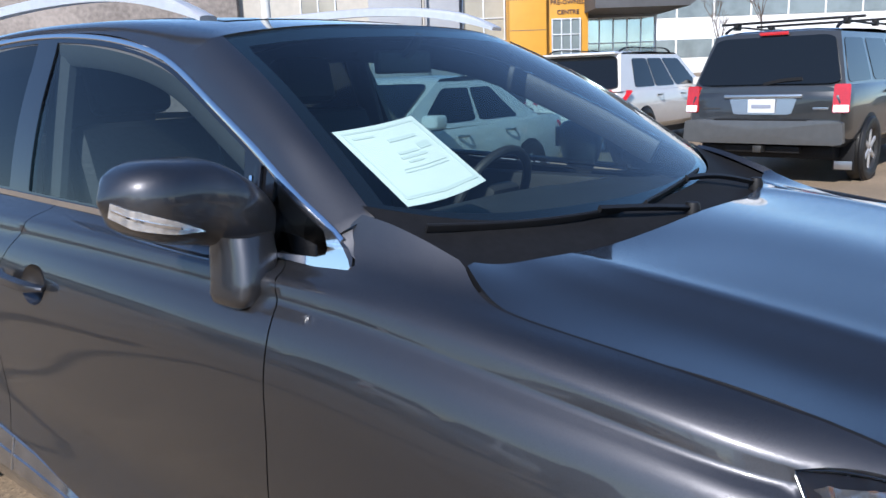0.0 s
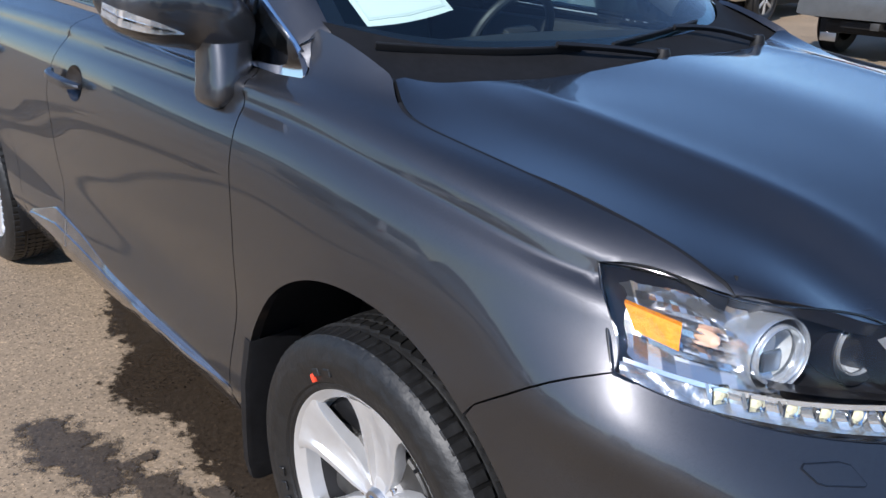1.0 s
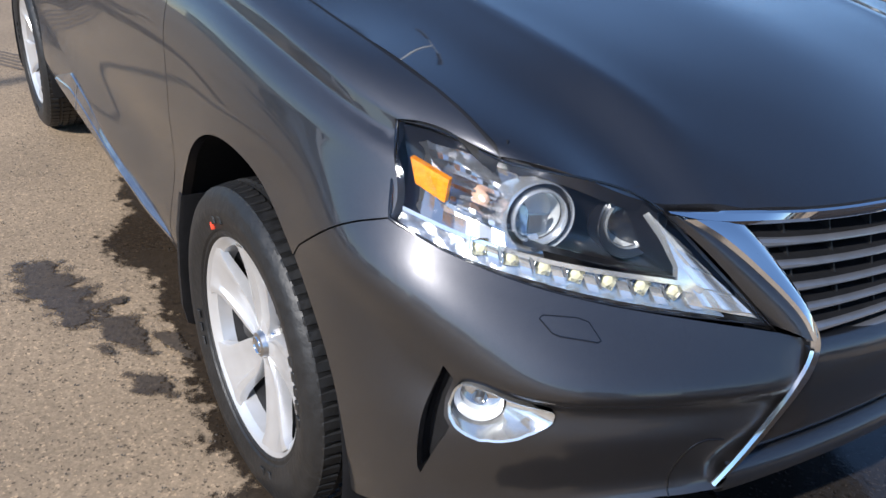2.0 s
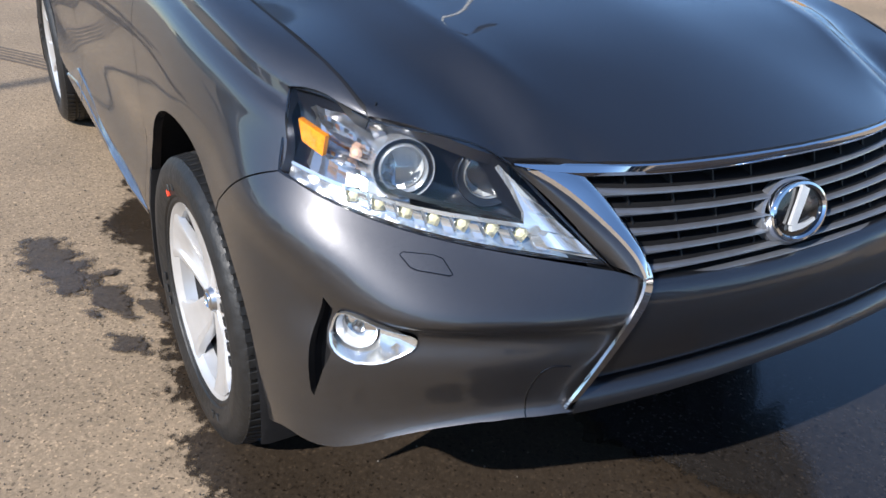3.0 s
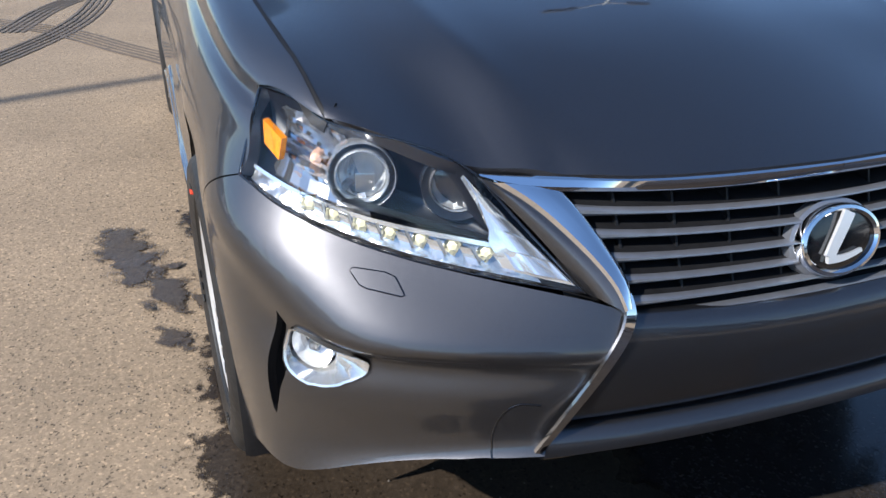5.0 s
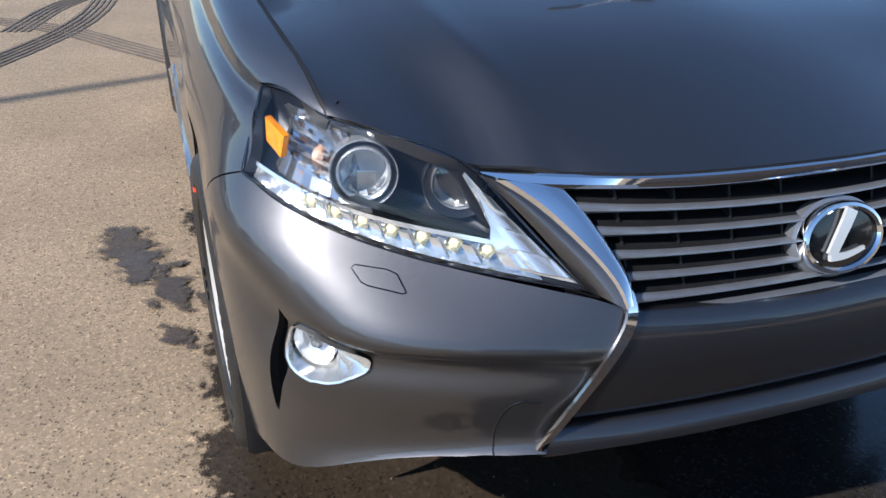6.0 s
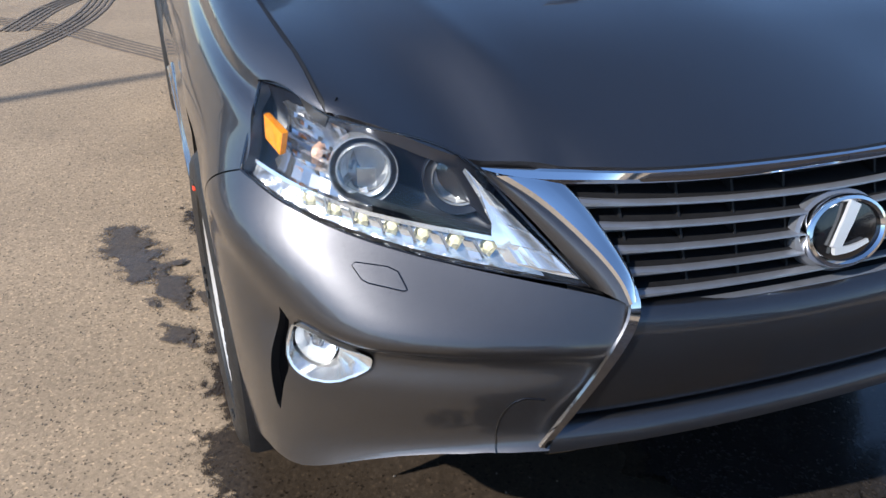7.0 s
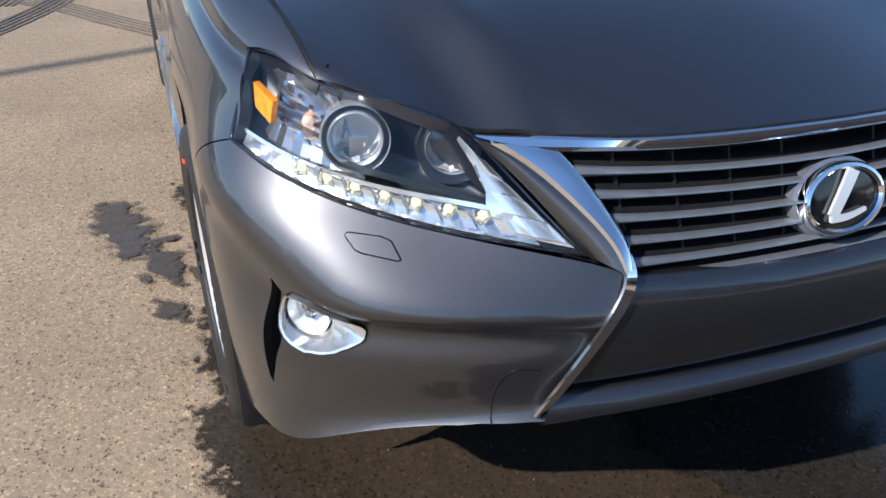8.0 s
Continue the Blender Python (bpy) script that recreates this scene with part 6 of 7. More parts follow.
PUDDLE = asphalt("soaked_asphalt", (0.022, 0.019, 0.017), 0.2, 0.7)
RUBBED = asphalt("rubbered_asphalt", (0.125, 0.10, 0.078), 0.8)


def lot_z(x, y):
    """The lot rises a little beyond the parked row."""
    return 0.0135 * max(0.0, y - 2.5)


bm = bmesh.new()
xs = [-900, -200, -60, -20, -8, 0, 4, 10, 30, 120, 900]
ys = [-900, -150, -40, -12, -4, 0, 2.5, 4, 8, 14, 24, 40, 80, 200, 900]
rows = [[bm.verts.new((x, y, lot_z(x, min(y, 80)))) for x in xs] for y in ys]
for r0, r1 in zip(rows, rows[1:]):
    for i in range(len(xs) - 1):
        bm.faces.new((r0[i], r0[i + 1], r1[i + 1], r1[i]))
ground = tagged(link_mesh("ground", bm, ASPHALT), "dusty brown sunlit asphalt of a car lot", "ground", kind="structure")


def soaked(m, ragged=1.0):
    """Lets a wet patch fade out in a ragged, speckled edge, by its attribute of soaking."""
    n, l, b = nodes_of(m)
    att, co = n.new("ShaderNodeAttribute"), n.new("ShaderNodeTexCoord")
    att.attribute_name = "soak"
    total = att.outputs["Fac"]
    for scale, amount, detail in ((13, 1.25 * ragged, 4), (48, 0.8 * ragged, 5), (230, 0.8, 2)):
        tex, mad = n.new("ShaderNodeTexNoise"), n.new("ShaderNodeMath")
        tex.inputs["Scale"].default_value, tex.inputs["Detail"].default_value = scale, detail
        l.new(co.outputs["Object"], tex.inputs["Vector"])
        mad.operation = "MULTIPLY_ADD"
        off = n.new("ShaderNodeMath")
        off.operation = "SUBTRACT"
        off.inputs[1].default_value = 0.5
        l.new(tex.outputs["Fac"], off.inputs[0]), l.new(off.outputs[0], mad.inputs[0])
        mad.inputs[1].default_value = amount
        l.new(total, mad.inputs[2])
        total = mad.outputs[0]
    r = n.new("ShaderNodeMapRange")
    r.interpolation_type = "SMOOTHSTEP"
    r.inputs["From Min"].default_value, r.inputs["From Max"].default_value = 0.36, 0.66
    clear, mix = n.new("ShaderNodeBsdfTransparent"), n.new("ShaderNodeMixShader")
    l.new(total, r.inputs["Value"]), l.new(r.outputs[0], mix.inputs[0])
    l.new(clear.outputs[0], mix.inputs[1]), l.new(b.outputs[0], mix.inputs[2])
    l.new(mix.outputs[0], n["Material Output"].inputs["Surface"])
    return m


DAMP = asphalt("damp_asphalt", (0.064, 0.048, 0.034), 0.55, 0.2)
soaked(WET, 1.15), soaked(PUDDLE, 0.7), soaked(DAMP, 1.05)
nodes_of(WET)[2].inputs["Specular IOR Level"].default_value = 0.2


def stain(outline, mat, z, step=0.02, reach=0.06, name="wet_stain", label="dark wet stain soaked into the asphalt", wander=0.0):
    """A patch of water: a fine sheet over the ground that knows how deep inside its outline each place lies."""
    o = dense(np.array(outline, float), 0.12 if wander else 9)
    if wander:
        o = np.array([q + wander * np.array((noise.noise(Vector((q[0] * 1.7, q[1] * 1.7, 3.0))), noise.noise(Vector((q[0] * 1.7, q[1] * 1.7, 9.0))))) * min(1.0, max(0.0, q[0] - 1.1)) for q in o])
    lo, hi = o.min(0) - reach, o.max(0) + reach
    xs, ys = np.arange(lo[0], hi[0] + step, step), np.arange(lo[1], hi[1] + step, step)
    g = np.stack(np.meshgrid(xs, ys), -1).reshape(-1, 2)
    d = np.full(len(g), 9.0)
    for a, b in zip(o, np.roll(o, -1, 0)):
        ab = b - a
        t = np.clip(((g - a) @ ab) / max(ab @ ab, 1e-12), 0, 1)
        d = np.minimum(d, np.linalg.norm(g - (a + t[:, None] * ab), axis=1))
    d[inside(g, o)] *= -1
    soak = np.clip(0.5 - d / (2 * reach), -0.2, 1.3)
    nx = len(xs)
    faces = [(k, k + 1, k + nx + 1, k + nx) for k in range(len(g) - nx) if (k + 1) % nx and max(soak[[k, k + 1, k + nx, k + nx + 1]]) > 0]
    me = bpy.data.meshes.new(name)
    me.from_pydata([(x, y, z) for x, y in g], [], faces)
    me.attributes.new("soak", "FLOAT", "POINT").data.foreach_set("value", soak)
    me.materials.append(mat)
    return tagged(new(name, me), label, "stain", kind="stuff")


stain([(-2.3, -0.62), (-1.9, -0.78), (-1.62, -0.80), (-1.35, -0.97), (-1.18, -0.93), (-1.02, -0.86), (-0.8, -0.91), (-0.62, -0.91), (-0.3, -0.93), (-0.16, -0.99), (0.0, -0.95), (0.12, -1.04), (0.22, -0.99), (0.36, -1.0), (0.55, -1.02), (0.8, -0.95), (1.3, -0.85), (2.4, -1.3), (4.4, -1.2), (4.8, 0.2), (4.4, 2.4), (0.9, 2.6), (-0.4, 1.3), (-2.3, 1.0)], WET, 0.004, 0.03, 0.07, wander=0.9)
stain([(0.35, 0.05), (0.55, -0.02), (0.80, 0.12), (1.2, 0.3), (1.7, 0.6), (1.8, 1.3), (0.9, 1.7), (0.2, 1.7), (0.15, 0.8), (0.3, 0.4)], PUDDLE, 0.008, 0.02, 0.06, "puddle", "thin puddle of meltwater on the asphalt", wander=0.5)
stain([(-1.34, -1.23), (-1.20, -1.27), (-1.08, -1.27), (-1.0, -1.21), (-0.86, -1.19), (-0.82, -1.11), (-0.94, -1.06), (-1.10, -1.09), (-1.30, -1.15)], DAMP, 0.0072, 0.008, 0.075)
stain([(-0.88, -1.08), (-0.76, -1.10), (-0.66, -1.05), (-0.60, -1.0), (-0.68, -0.96), (-0.80, -1.0)], DAMP, 0.0086, 0.008, 0.055)
stain([(-0.54, -1.09), (-0.44, -1.08), (-0.37, -1.0), (-0.43, -0.97), (-0.52, -1.03)], DAMP, 0.0072, 0.008, 0.035)
stain([(-0.96, -1.02), (-0.92, -1.03), (-0.91, -0.99), (-0.95, -0.98)], DAMP, 0.0100, 0.006, 0.02)
stain([(-0.70, -0.97), (-0.55, -0.93), (-0.50, -0.90), (-0.66, -0.90)], DAMP, 0.0114, 0.008, 0.02)
stain([(-0.72, -1.12), (-0.66, -1.14), (-0.62, -1.11), (-0.68, -1.08)], DAMP, 0.0142, 0.006, 0.025)


def tyre_mark(points, width, seed):
    """A braided rubber mark: several thin streaks side by side."""
    path = curve_through([(x, y, 0) for x, y in points], 60)
    tang = np.gradient(path, axis=0)
    tang /= np.linalg.norm(tang, axis=1, keepdims=True)
    side = np.stack([-tang[:, 1], tang[:, 0], np.zeros(60)], 1)
    mark = new("tyre_mark")
    tagged(mark, "dark rubber tyre mark on pale asphalt", "tyre mark", group="tyre marks on the lot")
    for k, off in enumerate(np.linspace(-0.5, 0.5, 5)):
        bm = bmesh.new()
        rows = []
        for i in range(60):
            w = width * 0.085 * (0.6 + 0.7 * abs(noise.noise(Vector((i * 0.35, k * 3.1, seed)))))
            c = path[i] + side[i] * off * width
            h = 0.0032 + 0.0004 * k + 0.0025 * (seed % 2)
            rows.append([bm.verts.new((*(c - side[i] * w)[:2], h)), bm.verts.new((*(c + side[i] * w)[:2], h))])
        for r0, r1 in zip(rows, rows[1:]):
            bm.faces.new((r0[0], r1[0], r1[1], r0[1]))
        bmesh.ops.recalc_face_normals(bm, faces=bm.faces)
        if bm.faces[0].normal.z < 0:
            bmesh.ops.reverse_faces(bm, faces=bm.faces)
        part("streak", bm, RUBBED, mark)


tyre_mark([(-3.6, -2.35), (-4.4, -1.98), (-5.2, -1.63), (-6.2, -1.40), (-7.5, -1.3)], 0.2, 1)
tyre_mark([(-3.9, -0.78), (-4.2, -0.96), (-4.6, -1.22), (-5.18, -1.57), (-5.6, -1.95), (-6.0, -2.4)], 0.2, 2)
tyre_mark([(-5.3, -2.0), (-5.75, -1.9), (-6.35, -1.74), (-7.4, -1.2)], 0.2, 3)
# loose grit near the car
GRIT = textured(material("grit", (0.10, 0.085, 0.07), 0.9), 40, 0.4)
rng = random.Random(4)
bm = bmesh.new()
for k in range(1300):
    x, y = rng.uniform(-3.2, 0.9), -0.95 - rng.random() ** 1.5 * 1.8
    if k % 9 == 0:
        x, y = rng.uniform(0.2, 1.6), rng.uniform(-0.9, 1.2)
    r = rng.uniform(0.0012, 0.0034)
    b = bmesh.new()
    bmesh.ops.create_icosphere(b, subdivisions=1, radius=r)
    for v in b.verts:
        v.co *= rng.uniform(0.7, 1.3)
    add_into(bm, b, Matrix.Translation((x, y, r * 0.5 + 0.004)))
tagged(link_mesh("grit", bm, GRIT), "dark grit scattered over the asphalt", "grit", kind="stuff")


# ---- other cars ----
DARK_GLASS = material("dark_car_glass", (0.008, 0.010, 0.012), 0.04)
RED_LENS = textured(material("red_lens", (0.46, 0.012, 0.014), 0.18, coat=1.0), 60, 0.2)
WHITE_LENS = material("white_lens", (0.75, 0.76, 0.75), 0.12, coat=1.0)
PLATE_WHITE = material("plate_white", (0.6, 0.61, 0.62), 0.5)
PLATE_BAR = material("plate_bar", (0.25, 0.27, 0.33), 0.6)


def shell(rows, close=True):
    bm = bmesh.new()
    vs = [[bm.verts.new(p) for p in r] for r in rows]
    for r0, r1 in zip(vs, vs[1:]):
        for i in range(len(r0) - 1):
            bm.faces.new((r0[i], r0[i + 1], r1[i + 1], r1[i]))
    if close:
        bm.faces.new(vs[0][::-1]), bm.faces.new(vs[-1])
    bmesh.ops.recalc_face_normals(bm, faces=bm.faces)
    return bm


def quad_panel(corners, thick, inset=0.0, n=6, bow=0.0):
    """A slightly bowed panel with rounded corners between four corners, thick along its normal."""
    a, b, c, d = [np.array(p, float) for p in corners]
    nor = np.cross(b - a, d - a)
    nor /= np.linalg.norm(nor)
    outline = []
    r = 0.10
    for (u0, v0), start in (((1 - r, 1 - r), 0), ((r, 1 - r), 90), ((r, r), 180), ((1 - r, r), 270)):
        for k in range(5):
            t = radians(start + 22.5 * k)
            outline.append((u0 + r * math.cos(t), v0 + r * math.sin(t)))
    bm = bmesh.new()
    top, low = [], []
    for u, v in outline:
        p = (a * (1 - u) + b * u) * (1 - v) + (d * (1 - u) + c * u) * v
        top.append(bm.verts.new(p + nor * thick)), low.append(bm.verts.new(p - nor * 0.02))
    mid = bm.verts.new((a + b + c + d) / 4 + nor * (thick + bow))
    m = len(top)
    for i in range(m):
        bm.faces.new((mid, top[i], top[(i + 1) % m]))
        bm.faces.new((top[(i + 1) % m], top[i], low[i], low[(i + 1) % m]))
    bmesh.ops.recalc_face_normals(bm, faces=bm.faces)
    return bm


def car_body(L, W, belt, sill, nose, tail):
    """The lower body along x (0: tail, L: nose), as a lofted hull with rounded shoulders."""
    rows = []
    for x, w, top, low in tail + [(L * 0.25, 1.0, belt, sill), (L * 0.45, 1.0, belt - 0.005, sill), (L * 0.62, 1.0, belt - 0.015, sill)] + nose:
        h = W / 2 * w
        rows.append([(x, y, z) for y, z in ((-h * 0.85, low), (-h * 0.97, low + 0.10), (-h, low + 0.3 * (top - low)), (-h, low + 0.62 * (top - low)), (-h * 0.985, top - 0.07), (-h * 0.95, top), (-h * 0.5, top + 0.02), (0, top + 0.025),
                                            (h * 0.5, top + 0.02), (h * 0.95, top), (h * 0.985, top - 0.07), (h, low + 0.62 * (top - low)), (h, low + 0.3 * (top - low)), (h * 0.97, low + 0.10), (h * 0.85, low))])
    return shell(rows)


def far_wheel(parent, x, y, r):
    w = new("wheel")
    w.parent, w.location = parent, (x, y, r)
    if y > 0:
        w.rotation_euler = (0, 0, math.pi)
    part("tyre", lathe([(r * 0.64, -0.09), (r * 0.8, -0.115), (r * 0.95, -0.105), (r, -0.08), (r, 0.08), (r * 0.95, 0.1), (r * 0.6, 0.1)], 36), RUBBER, w)
    rim = part("rim", lathe([(r * 0.02, -0.07), (r * 0.12, -0.075), (r * 0.16, -0.05), (r * 0.5, -0.03), (r * 0.58, -0.07), (r * 0.65, -0.1), (r * 0.66, -0.085)], 36), DARK_METAL, w)
    for k in range(6):
        b = block(-0.028, 0.028, -0.085, -0.045, 0.03, r * 0.62, 0.008, 1)
        for v in b.verts:
            v.co = Matrix.Rotation(2 * math.pi * k / 6, 4, "Y") @ v.co
        part("spoke", b, ALLOY, rim)


def greenhouse(car, mat, xr0, xr1, xf0, xf1, wb, wt, zb, zt, splits, n_side):
    """Roof, pillars and windows. xr0/xr1: rear glass at belt and roof; xf0/xf1: front glass."""
    rows = [[(x, s * w, z) for s in (-1, -0.6, 0, 0.6, 1)] for x, w, z in ((xr0, wb, zb), (xr1, wt, zt - 0.03), (xr1 + 0.12, wt * 0.97, zt), ((xr1 + xf1) / 2, wt * 0.98, zt + 0.02), (xf1 - 0.1, wt * 0.96, zt), (xf1, wt, zt - 0.03), (xf0, wb, zb))]
    for r in rows[1:-1]:
        for i in (1, 2, 3):
            r[i] = (r[i][0], r[i][1], r[i][2] + 0.025)
    part("roof", shell(rows, False), mat, car)
    for s in (-1, 1):
        side = shell([[(x0 + (x1 - x0) * k / 8, s * w, z) for k in range(9)] for x0, x1, w, z in ((xr0, xf0, wb, zb), (xr1, xf1, wt, zt - 0.03))], False)
        part("window_frame", side, mat, car)
        for a, b in splits:
            lo = [(xr0 + (xf0 - xr0) * t) for t in (a, b)]
            hi = [(xr1 + (xf1 - xr1) * t) for t in (a, b)]
            def edge(x, z):
                w = (z - zb) / (zt - 0.03 - zb)
                return wb + (wt - wb) * w
            z0, z1 = zb + 0.05, zt - 0.10
            mix = lambda p, q, z: p + (q - p) * (z - zb) / (zt - 0.03 - zb)
            c = [(mix(lo[0], hi[0], z0), s * edge(0, z0), z0), (mix(lo[1], hi[1], z0), s * edge(0, z0), z0), (mix(lo[1], hi[1], z1), s * edge(0, z1), z1), (mix(lo[0], hi[0], z1), s * edge(0, z1), z1)]
            if s > 0:
                c = c[::-1]
            part("side_window", quad_panel(c, 0.006), DARK_GLASS, car, "dark tinted side window")
    for x0, x1, sgn, name in ((xr0, xr1, -1, "rear_window"), (xf0, xf1, 1, "windscreen")):
        z0, z1 = zb + 0.03, zt - 0.07
        t0, t1 = (z0 - zb) / (zt - 0.03 - zb), (z1 - zb) / (zt - 0.03 - zb)
        c = [(x0 + (x1 - x0) * t0, -wb * 0.95 * sgn, z0), (x0 + (x1 - x0) * t0, wb * 0.95 * sgn, z0), (x0 + (x1 - x0) * t1, wt * 0.94 * sgn, z1), (x0 + (x1 - x0) * t1, -wt * 0.94 * sgn, z1)]
        if sgn < 0:
            c = [c[0], c[1], c[2], c[3]]
        part(name, quad_panel(c, 0.032), DARK_GLASS, car, "dark glass")


def car_frame(rear_x, rear_y, fx, fy, z):
    m = Matrix(((fx, -fy, 0, rear_x), (fy, fx, 0, rear_y), (0, 0, 1, z), (0, 0, 0, 1)))
    return m


def arches(car, xs, W, r):
    for x in xs:
        for s in (-1, 1):
            b = lathe([(0.02, 0.0), (r + 0.03, 0.0), (r + 0.035, 0.012), (r + 0.01, 0.02)], 36)
            for v in b.verts:
                v.co.y = s * (W / 2 + 0.004) + (v.co.y * -0.2 if s > 0 else v.co.y * 0.2)
                v.co.x += x
                v.co.z += r + 0.01
            part("wheel_arch", b, BLACK, car)


def handles(car, W, places, mat):
    for x, z in places:
        for s in (-1, 1):
            p = curve_through([(x, s * (W / 2 - 0.005), z), (x + 0.05, s * (W / 2 + 0.03), z), (x + 0.16, s * (W / 2 + 0.03), z), (x + 0.2, s * (W / 2 - 0.005), z)], 10)
            part("door_handle", ribbon(p, np.tile((0, 0, 1), (10, 1)), 0.028, 0.01), mat, car)


def plate(parent, x, z, w=0.32, h=0.16):
    b = block(x - 0.012, x, -w / 2, w / 2, z, z + h, 0.004)
    p = part("number_plate", b, PLATE_WHITE, parent, "white number plate")
    part("plate_marking", block(x - 0.015, x - 0.011, -w * 0.36, w * 0.36, z + h * 0.34, z + h * 0.62, 0.001), PLATE_BAR, p)


# grey truck-based wagon, its tailgate towards the crossover
PEWTER = textured(material("pewter_paint", (0.060, 0.062, 0.063), 0.36, 0.75, 1.0), 8, 0.1)
fx, fy = 0.04, 0.9992
suv = thing("pewter_wagon", "grey truck-based wagon with roof rack and tow hitch", "car", car_frame(-2.68, 8.1, fx, fy, 0.075))
part("body", car_body(5.05, 1.90, 1.17, 0.42, [(4.0, 0.98, 1.12, 0.42), (4.8, 0.93, 1.05, 0.45), (5.05, 0.84, 0.92, 0.5)], [(0.02, 0.93, 1.05, 0.55), (0.07, 0.97, 1.15, 0.48), (0.3, 1.0, 1.17, 0.45)]), PEWTER, suv)
greenhouse(suv, PEWTER, 0.10, 0.34, 3.75, 3.05, 0.90, 0.735, 1.15, 1.80, ((0.03, 0.27), (0.31, 0.58), (0.62, 0.90)), 3)
rear = part("rear_bumper", quad_panel([(0.0, 0.95, 0.50), (0.0, -0.95, 0.50), (0.0, -0.93, 0.78), (0.0, 0.93, 0.78)], 0.07, bow=0.03), textured(material("pewter_bumper", (0.085, 0.088, 0.09), 0.45, 0.3, 0.6), 12, 0.1), suv)
part("bumper_step", block(-0.075, 0.0, -0.55, 0.55, 0.775, 0.79, 0.004), BLACK, rear)
part("tailgate", quad_panel([(0.035, 0.78, 0.80), (0.035, -0.78, 0.80), (0.06, -0.80, 1.16), (0.06, 0.80, 1.16)], 0.012, bow=0.02), PEWTER, suv)
part("tailgate_bar", block(-0.01, 0.04, -0.46, 0.46, 1.03, 1.075, 0.012), SATIN, suv, "satin metal tailgate bar")
part("plate_recess", quad_panel([(0.02, 0.34, 0.84), (0.02, -0.34, 0.84), (0.03, -0.40, 1.03), (0.03, 0.40, 1.03)], 0.012), SATIN, suv)
plate(suv, 0.0, 0.86)
for s in (-1, 1):
    tail = part("tail_lamp", quad_panel([(0.06, s * 0.965, 0.86), (0.02, s * 0.79, 0.86), (0.06, s * 0.79, 1.18), (0.10, s * 0.955, 1.18)][::s], 0.03), RED_LENS, suv, "red tail lamp")
    part("reverse_lens", quad_panel([(0.058, s * 0.958, 0.87), (0.022, s * 0.80, 0.87), (0.030, s * 0.80, 0.95), (0.064, s * 0.956, 0.95)][::s], 0.036), WHITE_LENS, tail)
    flap = part("mudflap", block(0.52, 0.54, min(s * 0.68, s * 0.92), max(s * 0.68, s * 0.92), 0.16, 0.52, 0.006), BLACK, suv, "black mudflap")
    part("flap_plate", block(0.512, 0.522, min(s * 0.70, s * 0.90), max(s * 0.70, s * 0.90), 0.17, 0.27, 0.003), SATIN, flap, "metal mudflap plate")
part("high_stop_lamp", block(0.28, 0.31, -0.17, 0.17, 1.76, 1.80, 0.008), RED_LENS, suv, "red high stop lamp")
p = curve_through([(0.085, 0.02, 1.19), (0.085, -0.2, 1.235), (0.09, -0.42, 1.25)], 12)
part("rear_wiper", ribbon(p, np.tile((0, 0, 1), (12, 1)), 0.036, 0.016), BLACK, suv)
part("tow_hitch", block(-0.09, 0.2, -0.05, 0.05, 0.40, 0.48, 0.006), DARK_METAL, suv)
part("hitch_bar", block(0.05, 0.12, -0.45, 0.45, 0.39, 0.47, 0.01), BLACK, suv)
part("badge_bar", block(0.018, 0.03, -0.75, -0.58, 0.90, 0.925, 0.002), SATIN, suv)
part("name_bar", block(0.018, 0.03, 0.52, 0.74, 0.90, 0.92, 0.002), DARK_METAL, suv)
for s in (-1, 1):
    p = curve_through([(0.45, s * 0.66, 1.82), (0.6, s * 0.66, 1.875), (1.6, s * 0.66, 1.89), (2.6, s * 0.66, 1.87), (2.75, s * 0.66, 1.82)], 24)
    part("roof_rail", ribbon(p, np.tile((0, 1, 0), (24, 1)), 0.04, 0.014), BLACK, suv)
for x in (0.75, 1.9):
    bar = part("cross_bar", block(x, x + 0.07, -0.86, 0.86, 1.925, 1.955, 0.012), BLACK, suv, "black roof rack bar")
    for s in (-1, 1):
        part("bar_foot", block(x - 0.03, x + 0.10, s * 0.66 - 0.03, s * 0.66 + 0.03, 1.86, 1.935, 0.012), BLACK, bar)
arches(suv, (0.95, 3.98), 1.90, 0.39)
for x in (0.95, 3.98):
    for s in (-1, 1):
        far_wheel(suv, x, s * 0.885, 0.39)
handles(suv, 1.90, ((1.55, 1.06), (2.55, 1.05)), PEWTER)
for s in (-1, 1):
    b = block(3.05, 3.25, min(s * 0.95, s * 1.16), max(s * 0.95, s * 1.16), 1.14, 1.32, 0.05, 3)
    part("side_mirror", b, BLACK, suv)
part("underbody", block(0.3, 4.8, -0.75, 0.75, 0.30, 0.46, 0.03), BLACK, suv)

# pearl-white wagon beside it
PEARL = textured(material("pearl_paint", (0.72, 0.69, 0.64), 0.3, 0.1, 1.0), 8, 0.03)
van = thing("white_wagon", "pearl-white family wagon with dark roof rails", "car", car_frame(-6.62, 10.2, -0.02, 0.9998, 0.104))
part("body", car_body(4.8, 1.90, 1.06, 0.36, [(3.8, 0.98, 1.03, 0.36), (4.55, 0.92, 0.95, 0.4), (4.8, 0.80, 0.80, 0.45)], [(0.0, 0.90, 0.85, 0.45), (0.06, 0.96, 1.02, 0.40), (0.3, 1.0, 1.06, 0.36)]), PEARL, van)
greenhouse(van, PEARL, 0.10, 0.42, 3.6, 2.7, 0.91, 0.745, 1.05, 1.68, ((0.155, 0.385), (0.395, 0.63), (0.645, 0.93)), 3)
